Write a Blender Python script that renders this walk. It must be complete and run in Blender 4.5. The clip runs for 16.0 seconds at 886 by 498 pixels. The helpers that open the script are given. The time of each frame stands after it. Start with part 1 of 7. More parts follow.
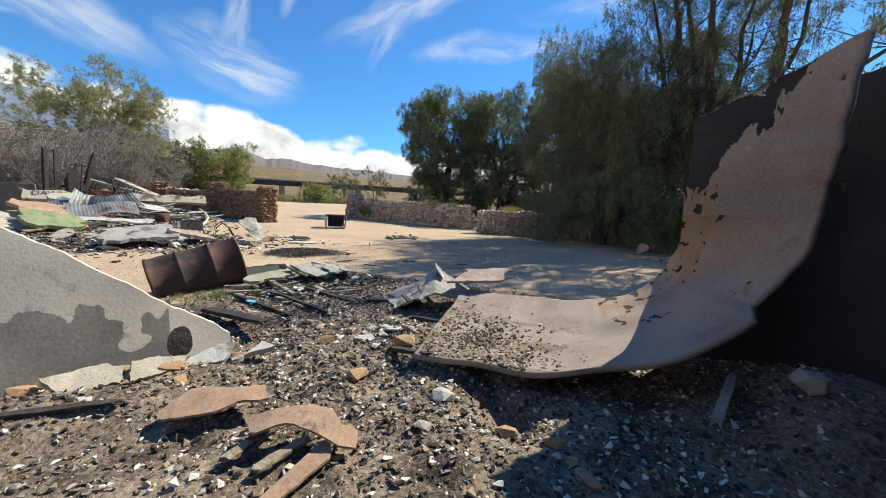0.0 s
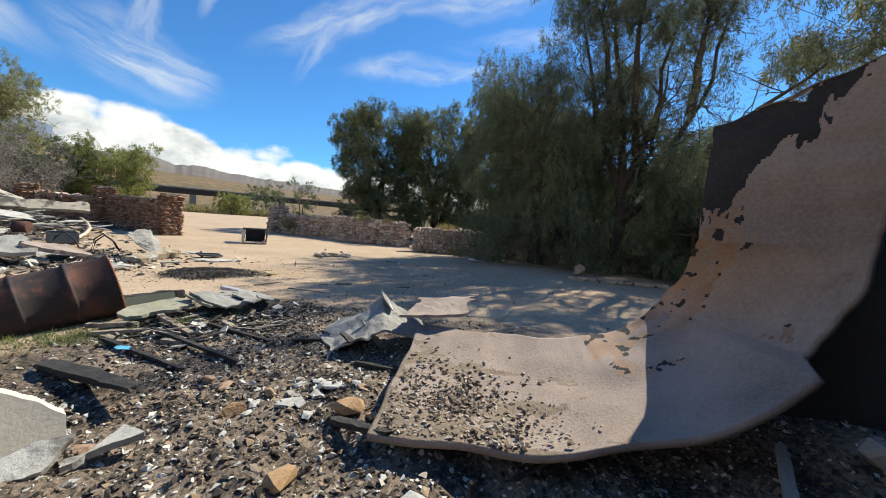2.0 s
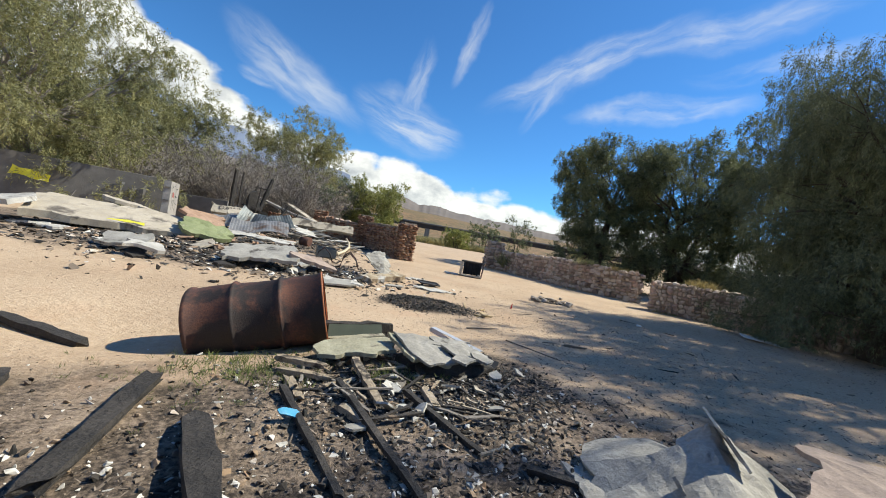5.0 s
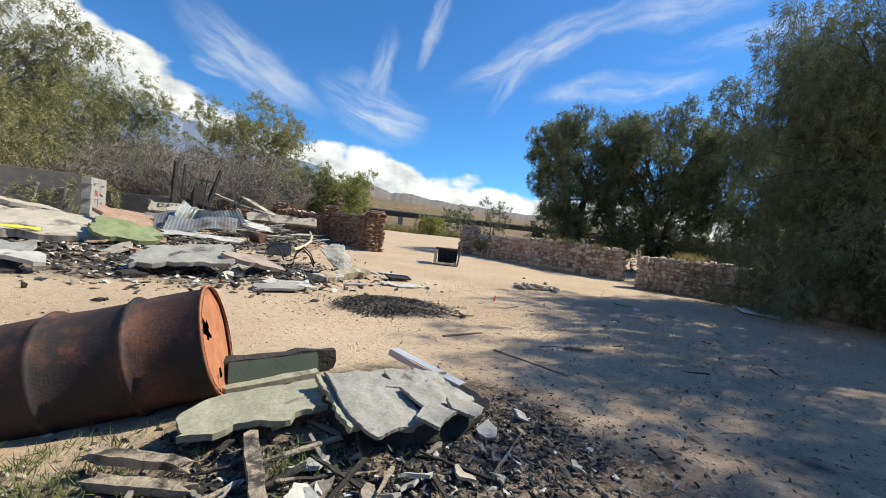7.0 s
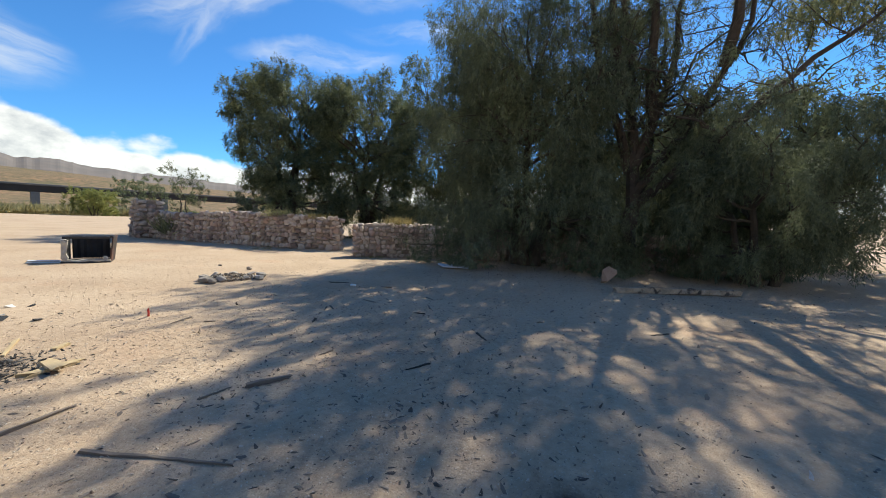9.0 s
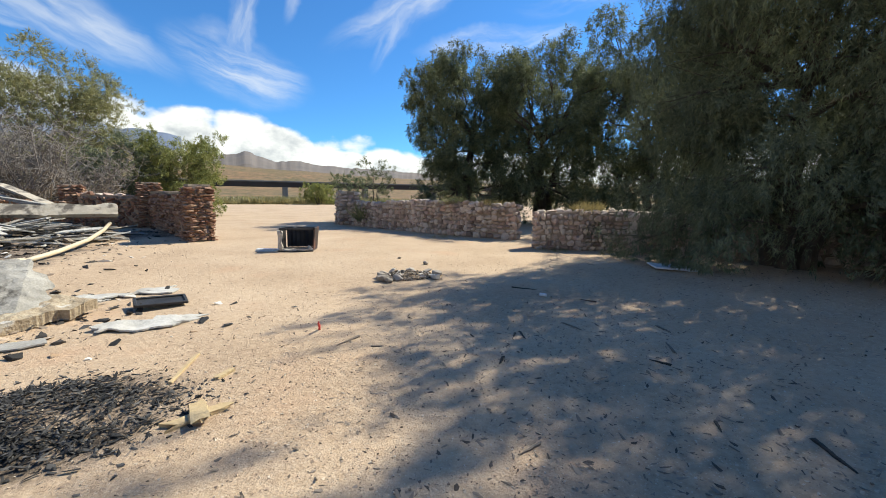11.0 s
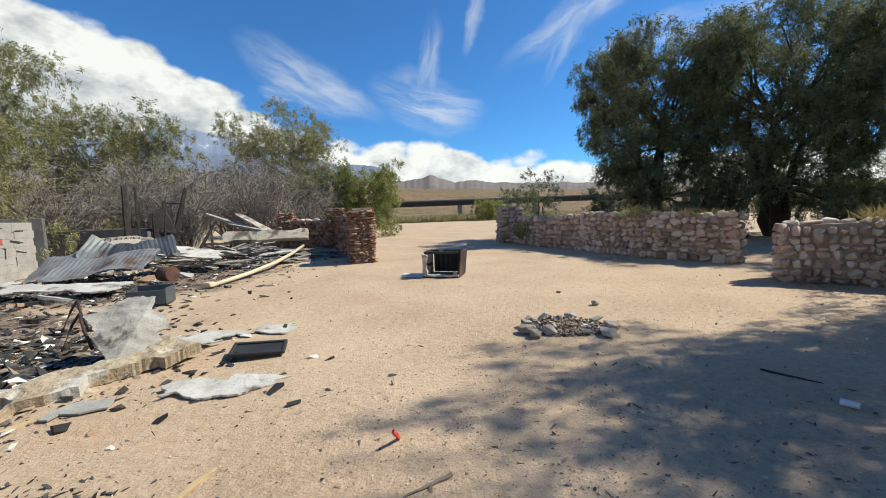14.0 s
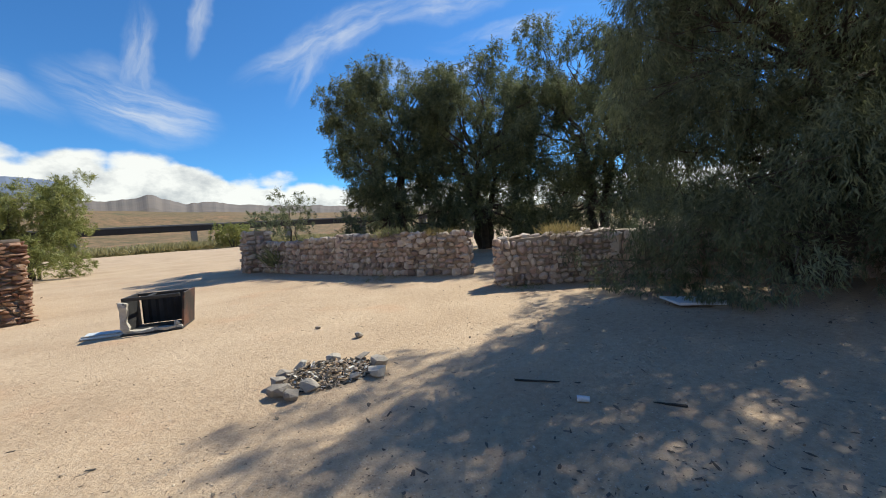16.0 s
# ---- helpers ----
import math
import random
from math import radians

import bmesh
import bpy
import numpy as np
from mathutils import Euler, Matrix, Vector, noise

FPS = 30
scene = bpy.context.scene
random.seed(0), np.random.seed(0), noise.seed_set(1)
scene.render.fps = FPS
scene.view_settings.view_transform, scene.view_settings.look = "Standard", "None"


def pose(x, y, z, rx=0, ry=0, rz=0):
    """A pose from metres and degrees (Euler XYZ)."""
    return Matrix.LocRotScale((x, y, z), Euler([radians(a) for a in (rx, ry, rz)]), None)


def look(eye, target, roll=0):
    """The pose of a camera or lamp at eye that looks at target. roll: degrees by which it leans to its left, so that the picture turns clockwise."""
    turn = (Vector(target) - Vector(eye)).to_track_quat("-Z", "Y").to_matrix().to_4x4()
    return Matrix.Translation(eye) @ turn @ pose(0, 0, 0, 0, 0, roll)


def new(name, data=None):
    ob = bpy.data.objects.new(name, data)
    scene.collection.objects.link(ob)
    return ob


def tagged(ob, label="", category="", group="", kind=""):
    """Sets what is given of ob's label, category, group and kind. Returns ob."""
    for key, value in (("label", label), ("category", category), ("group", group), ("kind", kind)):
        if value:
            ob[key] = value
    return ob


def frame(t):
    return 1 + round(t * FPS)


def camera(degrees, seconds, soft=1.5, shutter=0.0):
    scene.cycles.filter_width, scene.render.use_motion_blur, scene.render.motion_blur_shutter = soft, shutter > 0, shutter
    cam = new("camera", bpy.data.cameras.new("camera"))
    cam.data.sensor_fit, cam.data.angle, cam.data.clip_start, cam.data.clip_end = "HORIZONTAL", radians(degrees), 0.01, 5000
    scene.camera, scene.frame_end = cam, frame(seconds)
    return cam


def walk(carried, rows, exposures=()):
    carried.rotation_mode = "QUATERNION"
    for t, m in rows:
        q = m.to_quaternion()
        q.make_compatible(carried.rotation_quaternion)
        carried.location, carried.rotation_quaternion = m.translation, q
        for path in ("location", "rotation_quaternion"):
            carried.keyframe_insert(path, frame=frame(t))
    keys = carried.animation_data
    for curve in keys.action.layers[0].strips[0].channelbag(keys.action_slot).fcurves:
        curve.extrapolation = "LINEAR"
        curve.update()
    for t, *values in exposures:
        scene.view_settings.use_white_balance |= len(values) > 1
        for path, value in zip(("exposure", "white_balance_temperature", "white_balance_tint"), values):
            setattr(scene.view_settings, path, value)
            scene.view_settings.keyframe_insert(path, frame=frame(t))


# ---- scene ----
cam = camera(98.2, 16.0, soft=1.0)
PATH = [
    (0, (-1.452, -17.662, 1.167), (-0.508, -15.915, 0.927), 2.7),
    (0.5, (-1.445, -17.546, 1.159), (-0.206, -15.997, 0.91), 5.1),
    (1, (-1.358, -17.421, 1.144), (0.01, -15.981, 0.917), 5.0),
    (1.5, (-1.312, -17.219, 1.145), (0.003, -15.722, 0.976), 4.4),
    (2, (-1.275, -16.941, 1.149), (-0.026, -15.384, 1.018), 4.3),
    (2.5, (-1.206, -16.732, 1.127), (-0.196, -15.011, 0.999), 6.2),
    (3, (-1.12, -16.5, 1.104), (-0.387, -14.644, 0.981), 8.5),
    (3.5, (-1.119, -16.206, 1.103), (-0.471, -14.315, 1.047), 10.4),
    (4, (-1.08, -15.949, 1.053), (-0.59, -14.01, 1.035), 11.3),
    (4.2, (-1.062, -15.807, 1.026), (-0.644, -13.851, 1.007), 11.4),
    (6.3, (-0.88, -14.743, 1.063), (-0.685, -12.753, 1.002), 7.9),
    (6.5, (-0.855, -14.63, 1.066), (-0.635, -12.644, 1.006), 6.8),
    (7, (-0.724, -14.276, 1.031), (-0.309, -12.322, 0.937), 6.3),
    (7.5, (-0.514, -14.002, 1.097), (0.241, -12.156, 0.95), 6.9),
    (8, (-0.385, -13.792, 1.192), (0.666, -12.097, 1.034), 5.1),
    (8.5, (-0.082, -13.547, 1.136), (1.316, -12.126, 0.982), 2.5),
    (8.7, (0.065, -13.448, 1.095), (1.627, -12.208, 0.949), 2.2),
    (10.8, (0.833, -12.13, 1.2), (2.039, -10.551, 0.97), 1.4),
    (11, (0.905, -12.014, 1.195), (1.796, -10.242, 0.935), 0.6),
    (11.5, (1.108, -11.717, 1.206), (1.446, -9.781, 0.835), -1.2),
    (12, (1.259, -11.442, 1.258), (1.419, -9.481, 0.898), -3.3),
    (12.5, (1.454, -11.231, 1.285), (1.502, -9.254, 0.99), -3.1),
    (13, (1.592, -11.015, 1.269), (1.584, -9.032, 1.008), -1.6),
    (13.5, (1.634, -10.77, 1.254), (1.64, -8.782, 1.042), -1.3),
    (14, (1.655, -10.561, 1.243), (1.703, -8.57, 1.065), -2.1),
    (14.5, (1.742, -10.363, 1.242), (1.878, -8.376, 1.066), -3.2),
    (15, (1.764, -10.18, 1.231), (2.151, -8.226, 1.047), -4.0),
    (15.5, (1.783, -9.981, 1.231), (2.598, -8.161, 1.084), -4.4),
    (16, (1.905, -9.909, 1.254), (3.099, -8.309, 1.129), -3.8),
]
walk(cam, [(t, look(eye, target, roll)) for t, eye, target, roll in PATH], exposures=[(0, 0.52, 7350, 4), (3, 0.42, 7300, 4), (8, 0.46, 7250, 4), (11, 0.54, 7250, 4), (13.5, 0.32, 7200, 4), (16, 0.32, 7200, 4)])

# ---- world, sun, exposure ----
SUN_AZ, SUN_EL = 80.0, 46.0          # degrees clockwise from +y, and above the ground
SUN_DIR = Vector((math.sin(radians(SUN_AZ)) * math.cos(radians(SUN_EL)),
                  math.cos(radians(SUN_AZ)) * math.cos(radians(SUN_EL)), math.sin(radians(SUN_EL))))
sun_lamp = bpy.data.lights.new("sun", "SUN")
sun_lamp.energy, sun_lamp.angle, sun_lamp.color = 5.0, radians(0.53), (1.0, 0.955, 0.88)
sun_ob = new("sun", sun_lamp)
sun_ob.matrix_world = look((0, 0, 40), Vector((0, 0, 40)) - SUN_DIR)

world = bpy.data.worlds.new("sky")
scene.world = world
world.use_nodes = True


class Nodes:
    """A short way to write node trees."""

    def __init__(self, tree):
        self.tree = tree
        tree.nodes.clear()

    def add(self, kind, ins=None, operation="", clamp=False, smooth=False, colour=False):
        node = self.tree.nodes.new(kind)
        if operation:
            node.operation, node.use_clamp = operation, clamp
        if smooth:
            node.interpolation_type = "SMOOTHSTEP"
        if colour:
            node.data_type = "RGBA"
        for key, value in (ins or {}).items():
            if isinstance(value, bpy.types.NodeSocket):
                self.tree.links.new(value, node.inputs[key])
            else:
                node.inputs[key].default_value = value
        return node

    def math(self, op, a, b=0.0, c=0.0, clamp=False):
        return self.add("ShaderNodeMath", {0: a, 1: b, 2: c}, operation=op, clamp=clamp).outputs[0]

    def noise(self, vec, scale, detail=4.0, rough=0.55, dist=0.0):
        return self.add("ShaderNodeTexNoise", {"Vector": vec, "Scale": scale, "Detail": detail, "Roughness": rough, "Distortion": dist}).outputs["Fac"]

    def ramp(self, fac, stops):
        node = self.add("ShaderNodeValToRGB", {"Fac": fac})
        els = node.color_ramp.elements
        while len(els) < len(stops):
            els.new(0.5)
        for el, (pos, col) in zip(els, stops):
            el.position = pos
            el.color = (*col, 1.0) if len(col) == 3 else col
        return node.outputs["Color"]

    def band(self, x, lo, hi):
        """0 below lo, 1 above hi, smooth between."""
        return self.add("ShaderNodeMapRange", {"Value": x, "From Min": lo, "From Max": hi}, smooth=True).outputs["Result"]

    def mix(self, fac, a, b):
        node = self.add("ShaderNodeMix", colour=True)
        for key, value in ((0, fac), (6, a), (7, b)):
            if isinstance(value, bpy.types.NodeSocket):
                self.tree.links.new(value, node.inputs[key])
            else:
                node.inputs[key].default_value = value if key == 0 else ((*value, 1.0) if len(value) == 3 else value)
        return node.outputs[2]


# the wisps: azimuth, height, turn, half length, half width (degrees) and thickness
CIRRUS = [(24, 25.2, 22, 13, 2.4, 0.85), (19.5, 22.2, 62, 5.5, 1.3, 0.7), (40, 28.8, 8, 12, 2.0, 0.7), (0, 15.9, -14, 7.5, 3.8, 1.0), (1, 21.2, 86, 5, 1.6, 0.8),
          (-16, 18.4, -24, 10, 3.0, 0.85), (-20, 17.0, -8, 2.8, 1.2, 0.9), (34, 20.7, 4, 10, 1.4, 0.85), (46, 25.0, 8, 9, 1.3, 0.6), (7.5, 27.2, 72, 4.5, 1.2, 0.7)]


def build_sky():
    n = Nodes(world.node_tree)
    sky = n.add("ShaderNodeTexSky")
    sky.sky_type, sky.sun_disc = "NISHITA", False
    sky.sun_elevation, sky.sun_rotation = radians(SUN_EL), radians(SUN_AZ)
    sky.altitude, sky.air_density, sky.dust_density, sky.ozone_density = 900.0, 1.0, 0.3, 3.0
    way = n.add("ShaderNodeTexCoord").outputs["Generated"]
    xyz = n.add("ShaderNodeSeparateXYZ", {0: way})
    # high thin cloud in drawn-out wisps
    deg = 180.0 / math.pi
    az = n.math("MULTIPLY", n.math("ARCTAN2", xyz.outputs["X"], xyz.outputs["Y"]), deg)
    el = n.math("MULTIPLY", n.math("ARCSINE", xyz.outputs["Z"]), deg)
    warp_a = n.math("MULTIPLY", n.math("SUBTRACT", n.noise(way, 4.0, 5.0, 0.55), 0.5), 7.0)
    warp_e = n.math("MULTIPLY", n.math("SUBTRACT", n.noise(n.add("ShaderNodeMapping", {"Vector": way, "Location": (5, 2, 8)}).outputs[0], 4.5, 5.0, 0.55), 0.5), 5.5)
    az_w, el_w = n.math("ADD", az, warp_a), n.math("ADD", el, warp_e)
    thin = None
    for k, (ca, ce, turn, half, wide, much) in enumerate(CIRRUS):
        c, q = math.cos(radians(turn)), math.sin(radians(turn))
        da, de = n.math("SUBTRACT", az_w, ca), n.math("SUBTRACT", el_w, ce)
        u = n.math("ADD", n.math("MULTIPLY", da, c / half), n.math("MULTIPLY", de, q / half))
        v = n.math("ADD", n.math("MULTIPLY", da, -q / wide), n.math("MULTIPLY", de, c / wide))
        r = n.math("ADD", n.math("MULTIPLY", u, u), n.math("MULTIPLY", v, v))
        at = n.add("ShaderNodeCombineXYZ", {"X": n.math("MULTIPLY", u, half * 0.10), "Y": n.math("MULTIPLY", v, wide * 0.55), "Z": 3.7 * k}).outputs[0]
        fibre = n.band(n.noise(at, 1.1, 8.0, 0.58, 0.25), 0.22, 0.86)
        veil = n.math("MULTIPLY", n.math("MULTIPLY", n.math("SUBTRACT", 1.0, n.band(r, -0.35, 1.5)), fibre), much)
        thin = veil if thin is None else n.math("MAXIMUM", thin, veil)
    # heaped cloud low over the hills, highest towards the mountains
    heap_at = n.add("ShaderNodeMapping", {"Vector": way, "Scale": (1.0, 1.0, 1.6)}).outputs[0]
    heap = n.noise(heap_at, 9.0, 9.0, 0.52, 0.1)
    puffs = n.add("ShaderNodeTexVoronoi", {"Vector": heap_at, "Scale": 12.0}).outputs["Distance"]
    lift = n.math("ADD", n.math("MULTIPLY", n.math("SUBTRACT", heap, 0.5), 5.0), n.math("MULTIPLY", n.math("SUBTRACT", 0.4, puffs), 2.4))
    line = n.ramp(n.math("ADD", n.math("DIVIDE", az, 120.0), 0.5), [(x / 120 + 0.5, (h / 30.0,) * 3) for x, h in ((-60, 23.0), (-38, 22.0), (-29, 18.5), (-23, 14.5), (-17, 11.2), (-1.5, 11.0), (6, 9.2), (21, 7.2), (50, 7.0))])
    top = n.math("ADD", n.math("MULTIPLY", line, 30.0), lift)
    under = n.math("SUBTRACT", top, el)
    cumulus = n.band(under, 0.0, 1.3)
    grey = n.math("SUBTRACT", n.noise(heap_at, 11.0, 6.0, 0.6), n.math("MULTIPLY", n.band(under, 1.5, 9.0), 0.16))
    cloud_col = n.ramp(grey, [(0.26, (3.1, 3.4, 3.9)), (0.52, (6.9, 7.1, 7.4))])
    tinted = n.mix(1.0, sky.outputs[0], (0.33, 0.76, 1.20))
    tinted.node.blend_type = "MULTIPLY"
    col = n.mix(n.math("MULTIPLY", thin, 0.85), tinted, (6.0, 6.3, 6.9))
    col = n.mix(n.math("MULTIPLY", cumulus, 0.93), col, cloud_col)
    back = n.add("ShaderNodeBackground", {"Color": col, "Strength": 0.115})
    out = n.add("ShaderNodeOutputWorld")
    n.tree.links.new(back.outputs[0], out.inputs[0])


build_sky()


# ---- materials ----
def material(name, stops, scale=3.0, fine=40.0, rough=0.85, bump=0.4, bump_scale=60.0, metal=0.0, wear=None, wear_at=(0.55, 0.68),
             wear_scale=2.0, per="none", stretch=(1, 1, 1), depth=0.01):
    """A grained surface: a ramp over two scales of noise, worn patches of a second colour, and fine relief."""
    m = bpy.data.materials.new(name)
    m.use_nodes = True
    n = Nodes(m.node_tree)
    where = n.add("ShaderNodeNewGeometry").outputs["Position"] if per != "object" else n.add("ShaderNodeTexCoord").outputs["Object"]
    if tuple(stretch) != (1, 1, 1):
        where = n.add("ShaderNodeMapping", {"Vector": where, "Scale": stretch}).outputs[0]
    coarse = n.noise(where, scale, 5.0, 0.6)
    small = n.noise(where, fine, 3.0, 0.6)
    fac = n.math("ADD", n.math("MULTIPLY", coarse, 0.62), n.math("MULTIPLY", small, 0.38))
    if per == "random":
        r = n.add("ShaderNodeObjectInfo").outputs["Random"]
        fac = n.math("ADD", n.math("MULTIPLY", fac, 0.55), n.math("MULTIPLY", r, 0.45))
    if per == "island":
        r = n.add("ShaderNodeNewGeometry").outputs["Random Per Island"]
        fac = n.math("ADD", n.math("MULTIPLY", fac, 0.18), n.math("MULTIPLY", r, 0.82))
    col = n.ramp(fac, stops)
    if wear:
        w = n.band(n.noise(where, wear_scale, 7.0, 0.62, 0.3), *wear_at)
        col = n.mix(w, col, wear)
    relief = n.noise(where, bump_scale, 5.0, 0.65)
    b = n.add("ShaderNodeBump", {"Strength": bump, "Distance": depth, "Height": relief})
    rr = n.math("ADD", n.math("MULTIPLY", small, 0.25), rough - 0.12, clamp=True)
    bsdf = n.add("ShaderNodeBsdfPrincipled", {"Base Color": col, "Roughness": rr, "Metallic": metal, "Normal": b.outputs[0]})
    out = n.add("ShaderNodeOutputMaterial")
    n.tree.links.new(bsdf.outputs[0], out.inputs[0])
    return m


def leaf_material(name, dark, light):
    m = bpy.data.materials.new(name)
    m.use_nodes = True
    n = Nodes(m.node_tree)
    geo = n.add("ShaderNodeNewGeometry")
    tone = n.math("ADD", n.math("MULTIPLY", geo.outputs["Random Per Island"], 0.3), n.math("MULTIPLY", n.noise(geo.outputs["Position"], 1.6, 4.0, 0.6), 0.7))
    col = n.ramp(tone, [(0.30, dark), (0.68, light)])
    diff = n.add("ShaderNodeBsdfPrincipled", {"Base Color": col, "Roughness": 0.75})
    trans = n.add("ShaderNodeBsdfTranslucent", {"Color": col})
    both = n.add("ShaderNodeMixShader", {0: 0.34, 1: diff.outputs[0], 2: trans.outputs[0]})
    out = n.add("ShaderNodeOutputMaterial")
    n.tree.links.new(both.outputs[0], out.inputs[0])
    return m


ASH_BLOBS = [(-0.55, -12.75, 1.25, 0.75), (-0.6, -15.0, 3.3, 2.9), (1.6, -16.6, 2.6, 2.2), (-2.6, -16.6, 3.0, 2.0), (-0.35, -12.2, 1.0, 0.75), (-4.7, -7.0, 3.5, 2.3), (-5.0, -2.2, 3.2, 3.6), (-2.6, -7.4, 1.6, 1.3),
             (-5.2, 2.5, 3.0, 2.6), (-2.3, 2.4, 1.5, 1.6), (-0.28, -9.42, 0.78, 0.62), (-8.0, -5.0, 3.0, 3.2)]


def ground_material():
    m = bpy.data.materials.new("sandy_ground")
    m.use_nodes = True
    n = Nodes(m.node_tree)
    where = n.add("ShaderNodeNewGeometry").outputs["Position"]
    xyz = n.add("ShaderNodeSeparateXYZ", {0: where})
    x, y = xyz.outputs["X"], xyz.outputs["Y"]
    edge = n.math("MULTIPLY", n.math("SUBTRACT", n.noise(where, 1.3, 6.0, 0.65), 0.5), 1.1)
    mask = None
    for cx, cy, rx, ry in ASH_BLOBS:
        dx = n.math("DIVIDE", n.math("SUBTRACT", x, cx), rx)
        dy = n.math("DIVIDE", n.math("SUBTRACT", y, cy), ry)
        d = n.math("SQRT", n.math("ADD", n.math("MULTIPLY", dx, dx), n.math("MULTIPLY", dy, dy)))
        mask = d if mask is None else n.math("MINIMUM", mask, d)
    ash = n.math("SUBTRACT", 1.0, n.band(n.math("ADD", mask, edge), 0.72, 1.06))
    # sand and grit
    sand_n = n.math("ADD", n.math("MULTIPLY", n.noise(where, 0.55, 5.0), 0.40), n.math("MULTIPLY", n.noise(where, 16.0, 9.0, 0.78), 0.60))
    sand = n.ramp(sand_n, [(0.32, (0.30, 0.213, 0.147)), (0.48, (0.45, 0.335, 0.233)), (0.64, (0.55, 0.427, 0.31))])
    grit = n.add("ShaderNodeTexVoronoi", {"Vector": where, "Scale": 55.0}).outputs["Distance"]
    grit_col = n.ramp(n.noise(where, 120.0, 2.0), [(0.35, (0.20, 0.155, 0.115)), (0.65, (0.66, 0.56, 0.44))])
    sand = n.mix(n.math("MULTIPLY", n.math("SUBTRACT", 1.0, n.band(grit, 0.14, 0.40)), 0.62), sand, grit_col)
    red = n.band(n.noise(where, 0.8, 4.0), 0.55, 0.72)
    sand = n.mix(n.math("MULTIPLY", red, 0.35), sand, (0.50, 0.31, 0.20))
    # ash and char
    ash_n = n.math("ADD", n.math("MULTIPLY", n.noise(where, 2.4, 6.0, 0.65), 0.55), n.math("MULTIPLY", n.noise(where, 38.0, 4.0, 0.7), 0.45))
    ash_col = n.ramp(ash_n, [(0.36, (0.016, 0.014, 0.013)), (0.45, (0.080, 0.064, 0.052)), (0.53, (0.22, 0.170, 0.130)), (0.66, (0.42, 0.335, 0.26))])
    near = n.mix(ash, sand, ash_col)
    # far plain: dry grass and scrub
    far = n.band(n.math("ADD", y, n.math("MULTIPLY", edge, 6.0)), 56.0, 66.0)
    shrub = n.band(n.noise(where, 0.11, 8.0, 0.78), 0.46, 0.56)
    far_col = n.ramp(n.noise(where, 0.012, 6.0, 0.65), [(0.34, (0.12, 0.11, 0.05)), (0.50, (0.235, 0.155, 0.085)), (0.66, (0.29, 0.165, 0.09))])
    far_col = n.mix(n.math("MULTIPLY", shrub, 0.8), far_col, (0.060, 0.064, 0.032))
    col = n.mix(far, near, far_col)
    relief = n.math("ADD", n.math("MULTIPLY", n.noise(where, 13.0, 9.0, 0.72), 0.8), n.math("MULTIPLY", grit, 0.12))
    b = n.add("ShaderNodeBump", {"Strength": 0.75, "Distance": 0.035, "Height": relief})
    bsdf = n.add("ShaderNodeBsdfPrincipled", {"Base Color": col, "Roughness": 0.93, "Normal": b.outputs[0], "Specular IOR Level": 0.2})
    out = n.add("ShaderNodeOutputMaterial")
    n.tree.links.new(bsdf.outputs[0], out.inputs[0])
    return m


M_GROUND = ground_material()
M_STONE = material("field_stone", [(0.28, (0.22, 0.155, 0.125)), (0.42, (0.40, 0.32, 0.265)), (0.56, (0.56, 0.49, 0.42)), (0.70, (0.42, 0.30, 0.25))], 5.0, 45.0, 0.9, 0.8, 55.0, per="random",
                   wear=(0.10, 0.075, 0.06), wear_at=(0.60, 0.72), wear_scale=1.4)
M_LEDGE = material("red_ledge_stone", [(0.30, (0.17, 0.085, 0.055)), (0.46, (0.29, 0.165, 0.11)), (0.60, (0.38, 0.26, 0.18)), (0.72, (0.29, 0.14, 0.09))], 6.0, 50.0, 0.9, 0.8, 60.0, per="random",
                   wear=(0.12, 0.08, 0.06), wear_at=(0.62, 0.74), wear_scale=2.0)
M_MORTAR = material("mortar", [(0.3, (0.20, 0.155, 0.12)), (0.7, (0.40, 0.335, 0.27))], 4.0, 40.0, 0.95, 0.9, 40.0)
M_CAP = material("wall_cap", [(0.3, (0.26, 0.22, 0.17)), (0.7, (0.44, 0.38, 0.30))], 3.0, 40.0, 0.92, 0.7, 40.0)
M_STUCCO = material("beige_stucco", [(0.32, (0.30, 0.26, 0.205)), (0.50, (0.42, 0.375, 0.305)), (0.66, (0.50, 0.455, 0.38))], 1.6, 55.0, 0.88, 0.45, 70.0,
                    wear=(0.115, 0.100, 0.085), wear_at=(0.53, 0.64), wear_scale=1.6)
M_PINK = material("scorched_plaster", [(0.30, (0.19, 0.148, 0.125)), (0.50, (0.32, 0.252, 0.215)), (0.66, (0.40, 0.325, 0.28))], 2.0, 60.0, 0.9, 0.45, 60.0,
                  wear=(0.15, 0.115, 0.095), wear_at=(0.66, 0.80), wear_scale=1.7)
M_WHITE = material("white_stucco", [(0.30, (0.30, 0.29, 0.265)), (0.50, (0.44, 0.43, 0.40)), (0.66, (0.56, 0.55, 0.52))], 2.5, 60.0, 0.85, 0.5, 60.0,
                   wear=(0.13, 0.115, 0.10), wear_at=(0.55, 0.66), wear_scale=2.6)
M_GREYSLAB = material("grey_plaster", [(0.30, (0.17, 0.165, 0.15)), (0.5, (0.30, 0.29, 0.265)), (0.66, (0.42, 0.41, 0.38))], 2.6, 60.0, 0.88, 0.5, 60.0,
                      wear=(0.06, 0.055, 0.05), wear_at=(0.58, 0.68), wear_scale=3.0)
